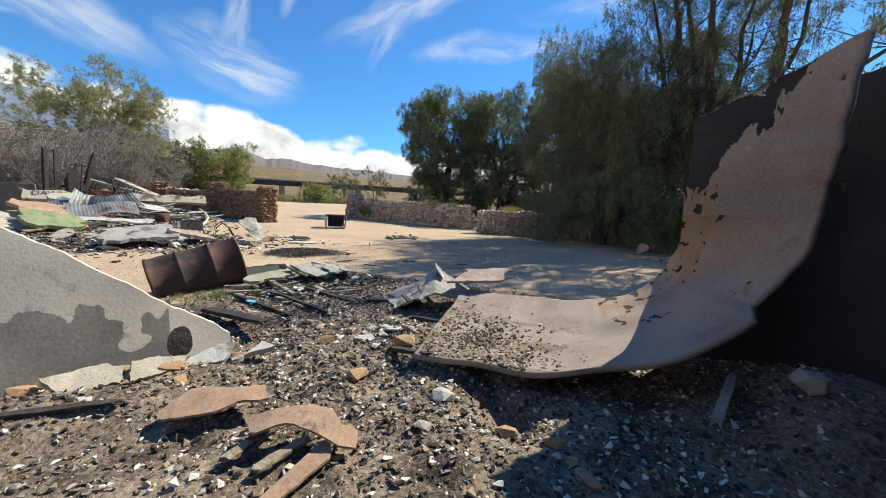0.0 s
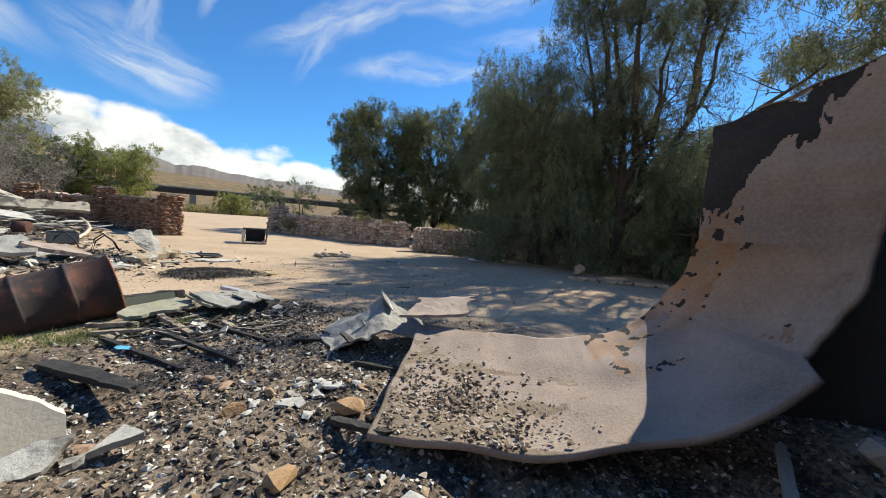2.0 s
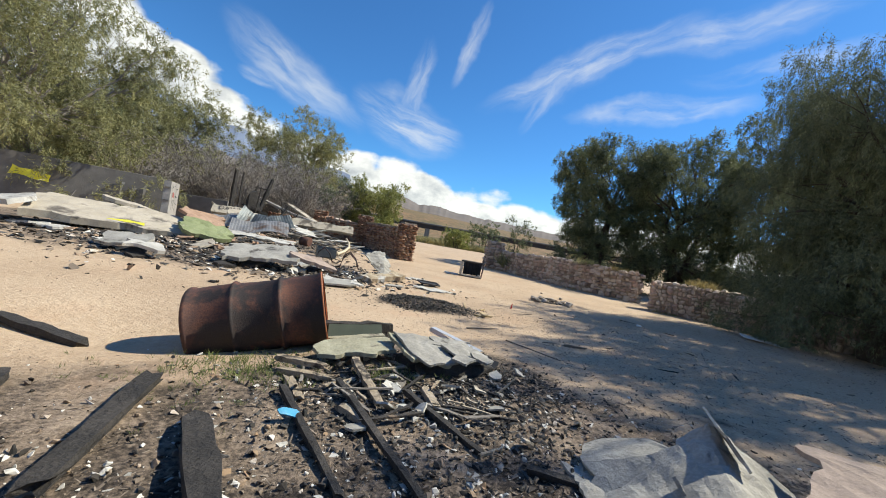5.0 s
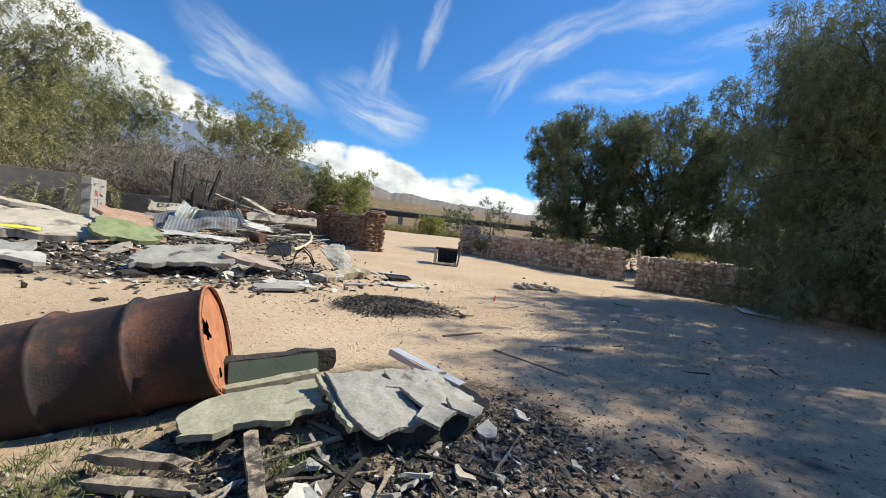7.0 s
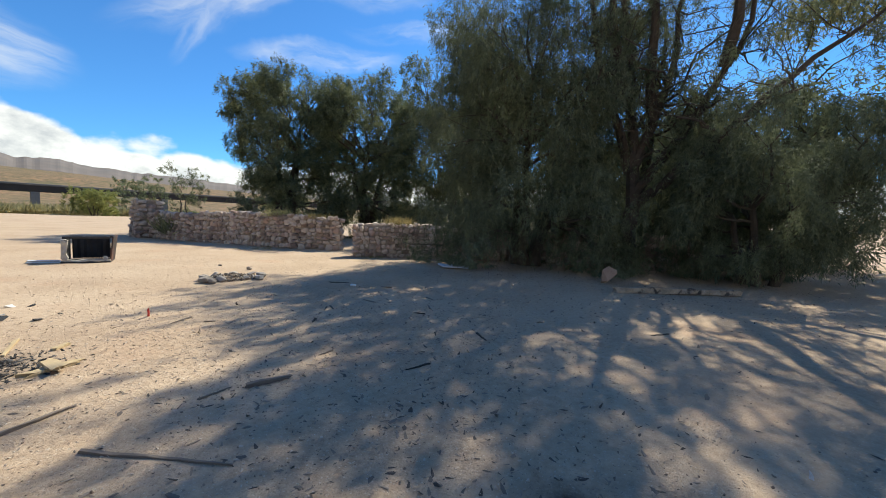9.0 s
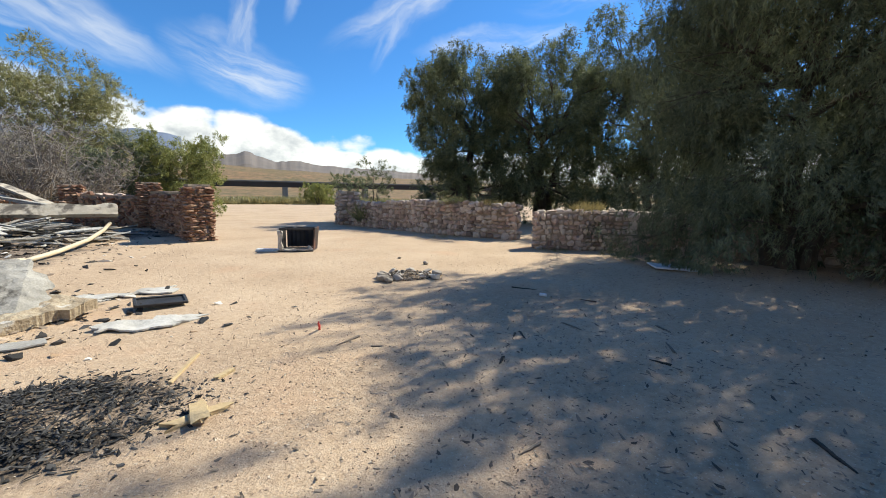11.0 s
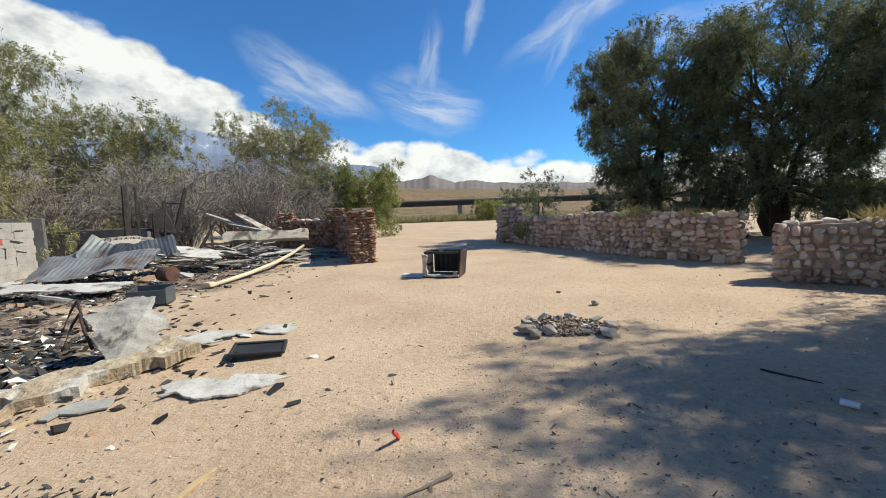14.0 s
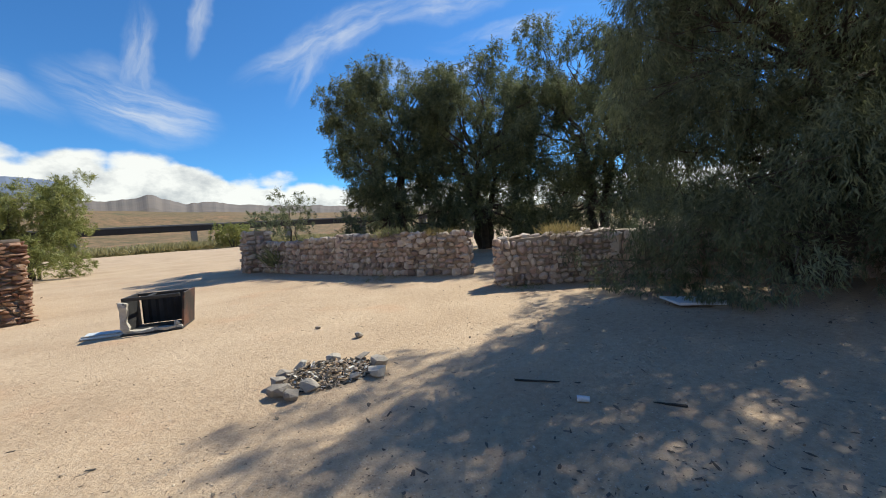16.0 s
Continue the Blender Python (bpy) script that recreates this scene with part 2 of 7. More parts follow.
M_GREEN = material("green_paint_plaster", [(0.30, (0.115, 0.14, 0.065)), (0.5, (0.20, 0.235, 0.115)), (0.7, (0.28, 0.31, 0.18))], 3.0, 50.0, 0.85, 0.4, 60.0,
                   wear=(0.40, 0.37, 0.30), wear_at=(0.62, 0.70), wear_scale=2.5)
M_DKGREEN = material("dark_green_board", [(0.3, (0.030, 0.045, 0.034)), (0.7, (0.055, 0.075, 0.055))], 3.0, 60.0, 0.7, 0.2, 60.0)
M_PALEGREEN = material("pale_mossy_board", [(0.3, (0.19, 0.185, 0.13)), (0.5, (0.33, 0.32, 0.235)), (0.7, (0.44, 0.425, 0.33))], 4.0, 50.0, 0.85, 0.4, 60.0,
                       wear=(0.12, 0.105, 0.08), wear_at=(0.54, 0.66), wear_scale=4.0)
M_CHAR = material("charred_wood", [(0.30, (0.010, 0.009, 0.009)), (0.50, (0.028, 0.025, 0.023)), (0.70, (0.075, 0.066, 0.06))], 6.0, 70.0, 0.8, 0.9, 35.0,
                  wear=(0.20, 0.145, 0.10), wear_at=(0.66, 0.74), wear_scale=3.0, depth=0.02)
M_DIRT = material("brown_dirt", [(0.10, (0.10, 0.075, 0.055)), (0.45, (0.22, 0.165, 0.12)), (0.65, (0.31, 0.24, 0.18)), (0.85, (0.46, 0.40, 0.33))], 8.0, 60.0, 0.92, 0.5, 60.0, per="island")
M_EARTH = material("earth_film", [(0.30, (0.13, 0.098, 0.072)), (0.5, (0.22, 0.168, 0.125)), (0.7, (0.30, 0.24, 0.185))], 6.0, 70.0, 0.95, 0.9, 40.0)
M_SMOKED = material("smoke_stained_stucco", [(0.32, (0.44, 0.395, 0.32)), (0.50, (0.56, 0.505, 0.42)), (0.66, (0.64, 0.585, 0.495))], 1.4, 40.0, 0.88, 0.25, 50.0,
                    wear=(0.22, 0.19, 0.155), wear_at=(0.58, 0.70), wear_scale=3.0)
M_SMOKE = material("grey_smoke_film", [(0.32, (0.15, 0.135, 0.115)), (0.50, (0.235, 0.215, 0.185)), (0.66, (0.31, 0.285, 0.25))], 2.0, 45.0, 0.9, 0.2, 50.0)
M_SOOT = material("sooted_wall", [(0.30, (0.011, 0.011, 0.013)), (0.52, (0.022, 0.022, 0.024)), (0.72, (0.055, 0.050, 0.050))], 1.2, 50.0, 0.85, 0.5, 60.0)
M_STREAK = material("streaked_soot", [(0.30, (0.012, 0.012, 0.014)), (0.50, (0.032, 0.032, 0.035)), (0.62, (0.19, 0.19, 0.195))], 3.0, 30.0, 0.85, 0.5, 40.0, stretch=(4, 4, 0.5))
M_COAL = material("charcoal", [(0.20, (0.008, 0.008, 0.008)), (0.55, (0.024, 0.023, 0.022)), (0.85, (0.085, 0.082, 0.08))], 8.0, 60.0, 0.75, 0.6, 60.0, per="island")
M_WOOD = material("weathered_wood", [(0.30, (0.16, 0.125, 0.09)), (0.5, (0.33, 0.27, 0.20)), (0.7, (0.48, 0.41, 0.32))], 7.0, 60.0, 0.85, 0.9, 30.0,
                  wear=(0.05, 0.042, 0.036), wear_at=(0.52, 0.62), wear_scale=6.0, depth=0.02)
M_YELLOWWOOD = material("raw_pine", [(0.30, (0.38, 0.28, 0.15)), (0.7, (0.54, 0.42, 0.25))], 5.0, 60.0, 0.75, 0.4, 50.0, wear=(0.15, 0.10, 0.06), wear_at=(0.66, 0.76))
M_BROWNSHEET = material("scorched_brown_sheet", [(0.30, (0.20, 0.125, 0.08)), (0.5, (0.34, 0.22, 0.15)), (0.7, (0.43, 0.30, 0.22))], 3.0, 50.0, 0.85, 0.4, 50.0,
                        wear=(0.07, 0.05, 0.04), wear_at=(0.60, 0.70), wear_scale=3.5)
M_FOAM = material("tan_broken_foam", [(0.30, (0.20, 0.15, 0.10)), (0.5, (0.36, 0.29, 0.20)), (0.7, (0.50, 0.44, 0.34))], 5.0, 40.0, 0.92, 0.9, 30.0,
                  wear=(0.52, 0.50, 0.46), wear_at=(0.54, 0.64), wear_scale=3.0, depth=0.02)
M_RUST = material("rusted_steel", [(0.30, (0.042, 0.023, 0.021)), (0.48, (0.080, 0.040, 0.033)), (0.60, (0.155, 0.066, 0.042)), (0.72, (0.11, 0.050, 0.037))], 5.0, 60.0, 0.75, 0.35, 80.0, metal=0.15,
                  wear=(0.030, 0.024, 0.024), wear_at=(0.44, 0.54), wear_scale=2.2)
M_RUSTEND = material("bright_rust", [(0.30, (0.26, 0.090, 0.040)), (0.5, (0.40, 0.155, 0.075)), (0.7, (0.48, 0.22, 0.12))], 9.0, 70.0, 0.85, 0.35, 80.0,
                     wear=(0.10, 0.045, 0.03), wear_at=(0.60, 0.72), wear_scale=5.0)
M_ZINC = material("galvanised_sheet", [(0.30, (0.17, 0.175, 0.18)), (0.7, (0.31, 0.315, 0.32))], 3.0, 40.0, 0.6, 0.2, 50.0, metal=0.4, wear=(0.15, 0.105, 0.08), wear_at=(0.50, 0.64), wear_scale=2.0)
M_TRIM = material("bright_zinc_trim", [(0.30, (0.42, 0.43, 0.44)), (0.7, (0.62, 0.63, 0.64))], 4.0, 50.0, 0.42, 0.15, 50.0, metal=0.35, wear=(0.20, 0.17, 0.15), wear_at=(0.62, 0.74), wear_scale=5.0)
M_DARKSTEEL = material("burnt_steel", [(0.30, (0.016, 0.017, 0.019)), (0.7, (0.050, 0.050, 0.052))], 4.0, 60.0, 0.6, 0.3, 60.0, metal=0.3, wear=(0.10, 0.055, 0.035), wear_at=(0.64, 0.74))
M_BLUESTEEL = material("grey_blue_tin", [(0.3, (0.06, 0.075, 0.085)), (0.7, (0.13, 0.15, 0.16))], 4.0, 60.0, 0.5, 0.2, 60.0, metal=0.4, wear=(0.04, 0.035, 0.03), wear_at=(0.60, 0.72))
M_PIPE = material("cream_pipe", [(0.3, (0.50, 0.42, 0.29)), (0.7, (0.64, 0.55, 0.40))], 4.0, 60.0, 0.5, 0.15, 60.0)
M_BLOCK = material("concrete_block", [(0.30, (0.24, 0.225, 0.205)), (0.5, (0.34, 0.32, 0.295)), (0.7, (0.43, 0.41, 0.38))], 3.0, 50.0, 0.92, 0.6, 60.0,
                   wear=(0.24, 0.225, 0.21), wear_at=(0.58, 0.7), wear_scale=2.2)
M_DARKBLOCK = material("painted_dark_block", [(0.30, (0.085, 0.083, 0.082)), (0.7, (0.17, 0.165, 0.16))], 3.0, 50.0, 0.9, 0.5, 60.0)
M_SPRAY = material("black_spray_paint", [(0.3, (0.018, 0.018, 0.020)), (0.7, (0.045, 0.042, 0.045))], 5.0, 60.0, 0.6, 0.1, 60.0)
M_REDSPRAY = material("red_spray_paint", [(0.3, (0.30, 0.07, 0.06)), (0.7, (0.42, 0.12, 0.10))], 5.0, 60.0, 0.6, 0.1, 60.0)
M_YELLOWSPRAY = material("yellow_spray_paint", [(0.3, (0.62, 0.60, 0.03)), (0.7, (0.75, 0.72, 0.08))], 5.0, 60.0, 0.6, 0.1, 60.0)
M_BLUE = material("blue_plastic", [(0.3, (0.03, 0.22, 0.42)), (0.7, (0.06, 0.34, 0.55))], 5.0, 60.0, 0.45, 0.1, 60.0)
M_BLUEWHITE = material("pale_blue_panel", [(0.3, (0.42, 0.50, 0.58)), (0.7, (0.66, 0.70, 0.74))], 6.0, 60.0, 0.5, 0.2, 60.0, wear=(0.10, 0.16, 0.30), wear_at=(0.62, 0.68), wear_scale=6.0)
M_RED = material("red_plastic", [(0.3, (0.50, 0.03, 0.03)), (0.7, (0.62, 0.06, 0.05))], 5.0, 60.0, 0.4, 0.1, 60.0)
M_PLASTER = material("burnt_insulation", [(0.3, (0.30, 0.27, 0.23)), (0.7, (0.58, 0.55, 0.50))], 9.0, 50.0, 0.9, 0.9, 40.0, wear=(0.05, 0.045, 0.04), wear_at=(0.60, 0.70), wear_scale=7.0)
M_RUBBLE = material("mixed_rubble", [(0.10, (0.018, 0.017, 0.016)), (0.34, (0.062, 0.052, 0.044)), (0.48, (0.180, 0.142, 0.112)), (0.64, (0.27, 0.215, 0.165)), (0.74, (0.33, 0.22, 0.135)), (0.80, (0.62, 0.60, 0.56))],
                    8.0, 60.0, 0.9, 0.5, 60.0, per="island")
M_PEBBLE = material("pebbles", [(0.10, (0.15, 0.11, 0.085)), (0.5, (0.36, 0.27, 0.20)), (0.85, (0.52, 0.44, 0.35))], 8.0, 60.0, 0.9, 0.4, 60.0, per="island")
M_ROCK = material("pale_rock", [(0.30, (0.24, 0.21, 0.18)), (0.7, (0.46, 0.42, 0.37))], 6.0, 50.0, 0.9, 0.8, 50.0, per="random")
M_ORANGEROCK = material("orange_rock", [(0.30, (0.32, 0.19, 0.10)), (0.7, (0.48, 0.31, 0.17))], 6.0, 50.0, 0.9, 0.8, 50.0)
M_TWIG = material("dry_twig", [(0.2, (0.07, 0.055, 0.045)), (0.8, (0.26, 0.21, 0.165))], 8.0, 60.0, 0.85, 0.4, 60.0, per="island")
M_BARK = material("tamarisk_bark", [(0.30, (0.035, 0.028, 0.022)), (0.7, (0.115, 0.092, 0.074))], 5.0, 50.0, 0.92, 0.8, 45.0)
M_GREYBARK = material("grey_dead_wood", [(0.30, (0.13, 0.115, 0.10)), (0.7, (0.30, 0.275, 0.25))], 5.0, 50.0, 0.92, 0.6, 45.0)
M_LEAF_DARK = leaf_material("tamarisk_leaf", (0.070, 0.088, 0.052), (0.205, 0.238, 0.140))
M_LEAF_SHADE = leaf_material("shade_tree_leaf", (0.055, 0.072, 0.040), (0.240, 0.275, 0.145))
M_LEAF_OLIVE = leaf_material("olive_leaf", (0.130, 0.140, 0.062), (0.360, 0.350, 0.165))
M_LEAF_BRIGHT = leaf_material("fresh_leaf", (0.150, 0.175, 0.050), (0.330, 0.345, 0.120))
M_LEAF_DRY = leaf_material("dry_leaf", (0.200, 0.165, 0.065), (0.400, 0.320, 0.150))
M_GRASS = leaf_material("dry_grass", (0.20, 0.19, 0.085), (0.42, 0.38, 0.20))
M_WEED = leaf_material("weed_leaf", (0.075, 0.120, 0.030), (0.200, 0.240, 0.080))
# the blue is distance haze painted into the range's base colour
M_MOUNTAIN = material("haze_blue_mountain", [(0.3, (0.13, 0.17, 0.25)), (0.62, (0.20, 0.25, 0.34)), (0.70, (0.55, 0.58, 0.64))], 0.0012, 0.012, 0.95, 0.2, 0.01)
M_HILL = material("dry_hill", [(0.30, (0.10, 0.095, 0.090)), (0.7, (0.19, 0.155, 0.130))], 0.004, 0.012, 0.95, 0.2, 0.02)
M_BRIDGE = material("bridge_steel", [(0.3, (0.030, 0.026, 0.026)), (0.7, (0.065, 0.052, 0.047))], 0.4, 3.0, 0.8, 0.2, 4.0)
M_BRIDGEDECK = material("bridge_deck", [(0.3, (0.16, 0.15, 0.14)), (0.7, (0.26, 0.25, 0.24))], 0.4, 3.0, 0.8, 0.2, 4.0)


# ---- building helpers ----
def part(name, bm, mat, parent=None, label=""):
    """Links a bmesh as one mesh object, under a thing or a part where one is given."""
    me = bpy.data.meshes.new(name)
    bm.to_mesh(me)
    bm.free()
    me.materials.append(mat)
    ob = new(name, me)
    if parent:
        ob.parent = parent
    return tagged(ob, label)


def from_arrays(name, verts, faces, mat, parent=None, label=""):
    me = bpy.data.meshes.new(name)
    me.from_pydata(verts, [], faces)
    me.update()
    me.materials.append(mat)
    ob = new(name, me)
    if parent:
        ob.parent = parent
    return tagged(ob, label)


def thing(name, label, category, m=None, group="", kind=""):
    ob = tagged(new(name), label, category, group, kind)
    if m is not None:
        ob.matrix_basis = m
    return ob


def bump2(x, y, cx, cy, rx, ry):
    return math.exp(-((x - cx) / rx) ** 2 - ((y - cy) / ry) ** 2)


def gz(x, y):
    """Height of the ground."""
    z = 0.030 * noise.noise((x * 0.35, y * 0.35, 0.0)) + 0.012 * noise.noise((x * 1.7, y * 1.7, 3.0))
    z += 0.07 * bump2(x, y, -0.3, -15.0, 2.2, 1.9) + 0.34 * bump2(x, y, 1.40, -17.05, 0.62, 0.75)
    z += 0.05 * bump2(x, y, -0.4, -12.4, 0.7, 0.6) + 0.14 * bump2(x, y, -5.5, -4.5, 3.0, 4.0) + 0.22 * bump2(x, y, -6.0, 2.6, 3.0, 2.6)
    z += 0.05 * bump2(x, y, -0.28, -9.42, 0.6, 0.45) + 0.05 * bump2(x, y, 3.0, -6.6, 0.4, 0.4)
    bed = bump2(x, y, -0.5, -15.3, 2.1, 2.2)
    if bed > 0.02:
        z += bed * (0.050 * noise.noise((x * 2.6, y * 2.6, 6.0)) + 0.034 * noise.noise((x * 6.5, y * 6.5, 9.0)) + 0.020 * noise.noise((x * 13, y * 13, 2.0)))
    z += 0.13 * bump2(x, y, -2.35, -15.28, 0.55, 0.22) + 0.07 * bump2(x, y, -1.75, -14.98, 0.25, 0.14)
    z -= 0.16 * bump2(x, y, -0.12, -16.05, 0.22, 0.20) + 0.15 * bump2(x, y, -2.75, -12.15, 0.85, 0.55)
    return z


def far_height(x, y):
    """Height of the plain beyond the yard, which climbs to low hills."""
    r = math.hypot(x, y)
    if r < 60:
        return 0.0
    az = math.degrees(math.atan2(x, y))
    dip = -1.2 * min(1.0, (r - 60) / 25.0)
    climb = max(0.0, r - 130)
    slope = 0.072 - 0.0009 * max(-20.0, min(40.0, az))
    z = dip + slope * climb * min(1.0, climb / 900.0) * (1.0 if r < 3000 else 3000 / r)
    z += 6.0 * noise.noise((x * 0.004, y * 0.004, 5.0)) * min(1.0, climb / 400.0)
    return z


def axis_cells():
    near = np.concatenate([np.arange(-19.0, 13.01, 0.22)])
    grow, step, out = [], 0.3, 13.0
    while out < 4200:
        out += step
        step *= 1.16
        grow.append(out)
    return near, np.array(grow)


def ground_sheet():
    near, grow = axis_cells()
    xs = np.concatenate([-(grow[::-1]) - 0.0, near[near > -13.0], grow])
    xs = np.unique(np.round(np.clip(np.concatenate([xs, np.arange(-3.0, 2.0, 0.055)]), -4200, 4200), 3))
    ys = np.unique(np.round(np.concatenate([-(grow[::-1]) - 7.0, np.arange(-19.9, 8.01, 0.22), grow - 5.0 + 0.2, np.arange(-17.6, -12.6, 0.055)]), 3))
    verts = [(float(x), float(y), gz(x, y) * (1.0 if math.hypot(x, y) < 60 else 0.0) + far_height(x, y)) for y in ys for x in xs]
    w = len(xs)
    faces = [(j * w + i, j * w + i + 1, (j + 1) * w + i + 1, (j + 1) * w + i) for j in range(len(ys) - 1) for i in range(w - 1)]
    ob = from_arrays("ground", verts, faces, M_GROUND)
    for p in ob.data.polygons:
        p.use_smooth = True
    tagged(ob, "pale sandy dirt yard with grit, ash and scrub plain beyond", "ground", kind="structure")


def sheet_bm(w, d, th, seed, nx=10, ny=8, jag=0.05, rough=0.006, bend=None, cut=()):
    """A broken sheet or slab lying flat about its centre: torn outline, thickness, uneven faces; bend(x, y) lifts it; cut: dropped cells."""
    rnd = random.Random(seed)
    top, low = {}, {}
    bm = bmesh.new()

    def torn(n, span):
        """A broken edge: straight runs between random corners, with fine chips."""
        k = max(3, min(9, int(span / 0.16) + 2))
        at = sorted([0.0, 1.0] + [rnd.uniform(0.05, 0.95) for _ in range(k - 2)])
        by = [rnd.uniform(-1.9, 0.5) for _ in range(k)]
        return [jag * (float(np.interp(q / n, at, by)) + rnd.uniform(-0.10, 0.10)) for q in range(n + 1)]

    left, right, near, away = torn(ny, d), torn(ny, d), torn(nx, w), torn(nx, w)
    for j in range(ny + 1):
        for i in range(nx + 1):
            u, v = i / nx, j / ny
            x = (-w / 2 - left[j]) * (1 - u) + (w / 2 + right[j]) * u
            y = (-d / 2 - near[i]) * (1 - v) + (d / 2 + away[i]) * v
            z = (bend(x, y) if bend else 0.0) + rough * (1.2 * noise.noise((x * 7, y * 7, seed * 1.7)) + 0.6 * noise.noise((x * 17, y * 17, seed * 0.9)))
            t = th * (1.0 + 0.12 * noise.noise((x * 3, y * 3, seed * 2.3)))
            top[i, j] = bm.verts.new((x, y, z + t))
            low[i, j] = bm.verts.new((x, y, z))
    live = {(i, j) for i in range(nx) for j in range(ny)} - set(cut)
    for i, j in sorted(live):
        bm.faces.new((top[i, j], top[i + 1, j], top[i + 1, j + 1], top[i, j + 1]))
        bm.faces.new((low[i, j], low[i, j + 1], low[i + 1, j + 1], low[i + 1, j]))
        for (a, b, other) in (((i, j), (i + 1, j), (i, j - 1)), ((i + 1, j), (i + 1, j + 1), (i + 1, j)),
                              ((i + 1, j + 1), (i, j + 1), (i, j + 1)), ((i, j + 1), (i, j), (i - 1, j))):
            if other not in live:
                bm.faces.new((top[a], low[a], low[b], top[b]))
    for v in [v for v in bm.verts if not v.link_faces]:
        bm.verts.remove(v)
    return bm


def timber_bm(length, w, h, seed, n=9, taper=0.75, wob=0.003):
    """A burnt or weathered board along +x from the origin: uneven section, ragged end."""
    rnd = random.Random(seed)
    bm = bmesh.new()
    rings = []
    for k in range(n + 1):
        s = k / n
        f = 1.0 - (1 - taper) * s ** 2
        ww, hh = w * f * rnd.uniform(0.90, 1.05) / 2, h * f * rnd.uniform(0.88, 1.06) / 2
        cy, cz = rnd.uniform(-wob, wob), rnd.uniform(-wob, wob) * 0.6
        ring = []
        for y, z in ((-ww, -hh), (0, -hh * 1.05), (ww, -hh), (ww * 1.04, 0), (ww, hh), (0, hh * 1.06), (-ww, hh), (-ww * 1.04, 0)):
            ring.append(bm.verts.new((s * length + (rnd.uniform(-0.6, 0.5) * w if k in (0, n) else 0), y + cy + rnd.uniform(-1, 1) * w * 0.04, z + cz + rnd.uniform(-1, 1) * h * 0.05)))
        rings.append(ring)
    for a, b in zip(rings, rings[1:]):
        for i in range(8):
            bm.faces.new((a[i], a[(i + 1) % 8], b[(i + 1) % 8], b[i]))
    bm.faces.new(rings[0][::-1])
    bm.faces.new(rings[-1])
    return bm


def box_bm(w, d, h, bevel=0.008, at=(0, 0, 0), rnd=None, jit=0.0):
    """A bevelled box standing on z = at.z, centred in x and y."""
    bm = bmesh.new()
    bmesh.ops.create_cube(bm, size=1.0)
    for v in bm.verts:
        v.co = Vector((v.co.x * w + at[0], v.co.y * d + at[1], (v.co.z + 0.5) * h + at[2]))
        if rnd:
            v.co += Vector((rnd.uniform(-jit, jit), rnd.uniform(-jit, jit), rnd.uniform(-jit, jit)))
    if bevel:
        bmesh.ops.bevel(bm, geom=bm.edges[:] , offset=bevel, segments=1, affect="EDGES")
    return bm


def lump_bm(rnd, w, d, h, n=14, square=0.55):
    """A rough stone: the hull of points on a squarish ball."""
    bm = bmesh.new()
    for k in range(n):
        v = Vector((rnd.gauss(0, 1), rnd.gauss(0, 1), rnd.gauss(0, 1))).normalized()
        m = max(abs(v.x), abs(v.y), abs(v.z))
        v = v.lerp(v / m, square) * rnd.uniform(0.86, 1.0)
        bm.verts.new((v.x * w / 2, v.y * d / 2, v.z * h / 2))
    hull = bmesh.ops.convex_hull(bm, input=bm.verts)
    loose = [v for v in bm.verts if not v.link_faces]
    bmesh.ops.delete(bm, geom=loose, context="VERTS")
    return bm


def lump_mesh(name, seed, mat, n=14, square=0.55):
    bm = lump_bm(random.Random(seed), 1.0, 1.0, 1.0, n, square)
    me = bpy.data.meshes.new(name)
    bm.to_mesh(me)
    bm.free()
    me.materials.append(mat)
    return me


def lump_arrays(seed, n=8):
    bm = lump_bm(random.Random(seed), 1.0, 1.0, 1.0, n, 0.35)
    bm.verts.index_update()
    bmesh.ops.triangulate(bm, faces=bm.faces)
    v = np.array([x.co[:] for x in bm.verts])
    f = np.array([[x.index for x in p.verts] for p in bm.faces])
    bm.free()
    return v, f


def scatter(name, label, places, sizes, mat, seed, category, flat=0.6, long=1.0):
    """Many small lumps in one mesh, at (x, y, z) places."""
    rng = np.random.default_rng(seed)
    shapes = [lump_arrays(seed * 31 + k) for k in range(8)]
    verts, faces, base = [], [], 0
    for (x, y, z), s in zip(places, sizes):
        v, f = shapes[int(rng.integers(8))]
        scale = np.array([s * rng.uniform(0.7, 1.3) * long, s * rng.uniform(0.6, 1.1), s * flat * rng.uniform(0.4, 1.1)])
        a, b = rng.uniform(0, 6.283), rng.normal(0, 0.35)
        ca, sa, cb, sb = math.cos(a), math.sin(a), math.cos(b), math.sin(b)
        r = np.array([[ca, -sa, 0], [sa, ca, 0], [0, 0, 1]]) @ np.array([[cb, 0, sb], [0, 1, 0], [-sb, 0, cb]])
        verts.append((v * scale) @ r.T + (x, y, z + scale[2] * 0.25))
        faces.append(f + base)
        base += len(v)
    ob = from_arrays(name, np.concatenate(verts).tolist(), np.concatenate(faces).tolist(), mat)
    return tagged(ob, label, category, kind="stuff")


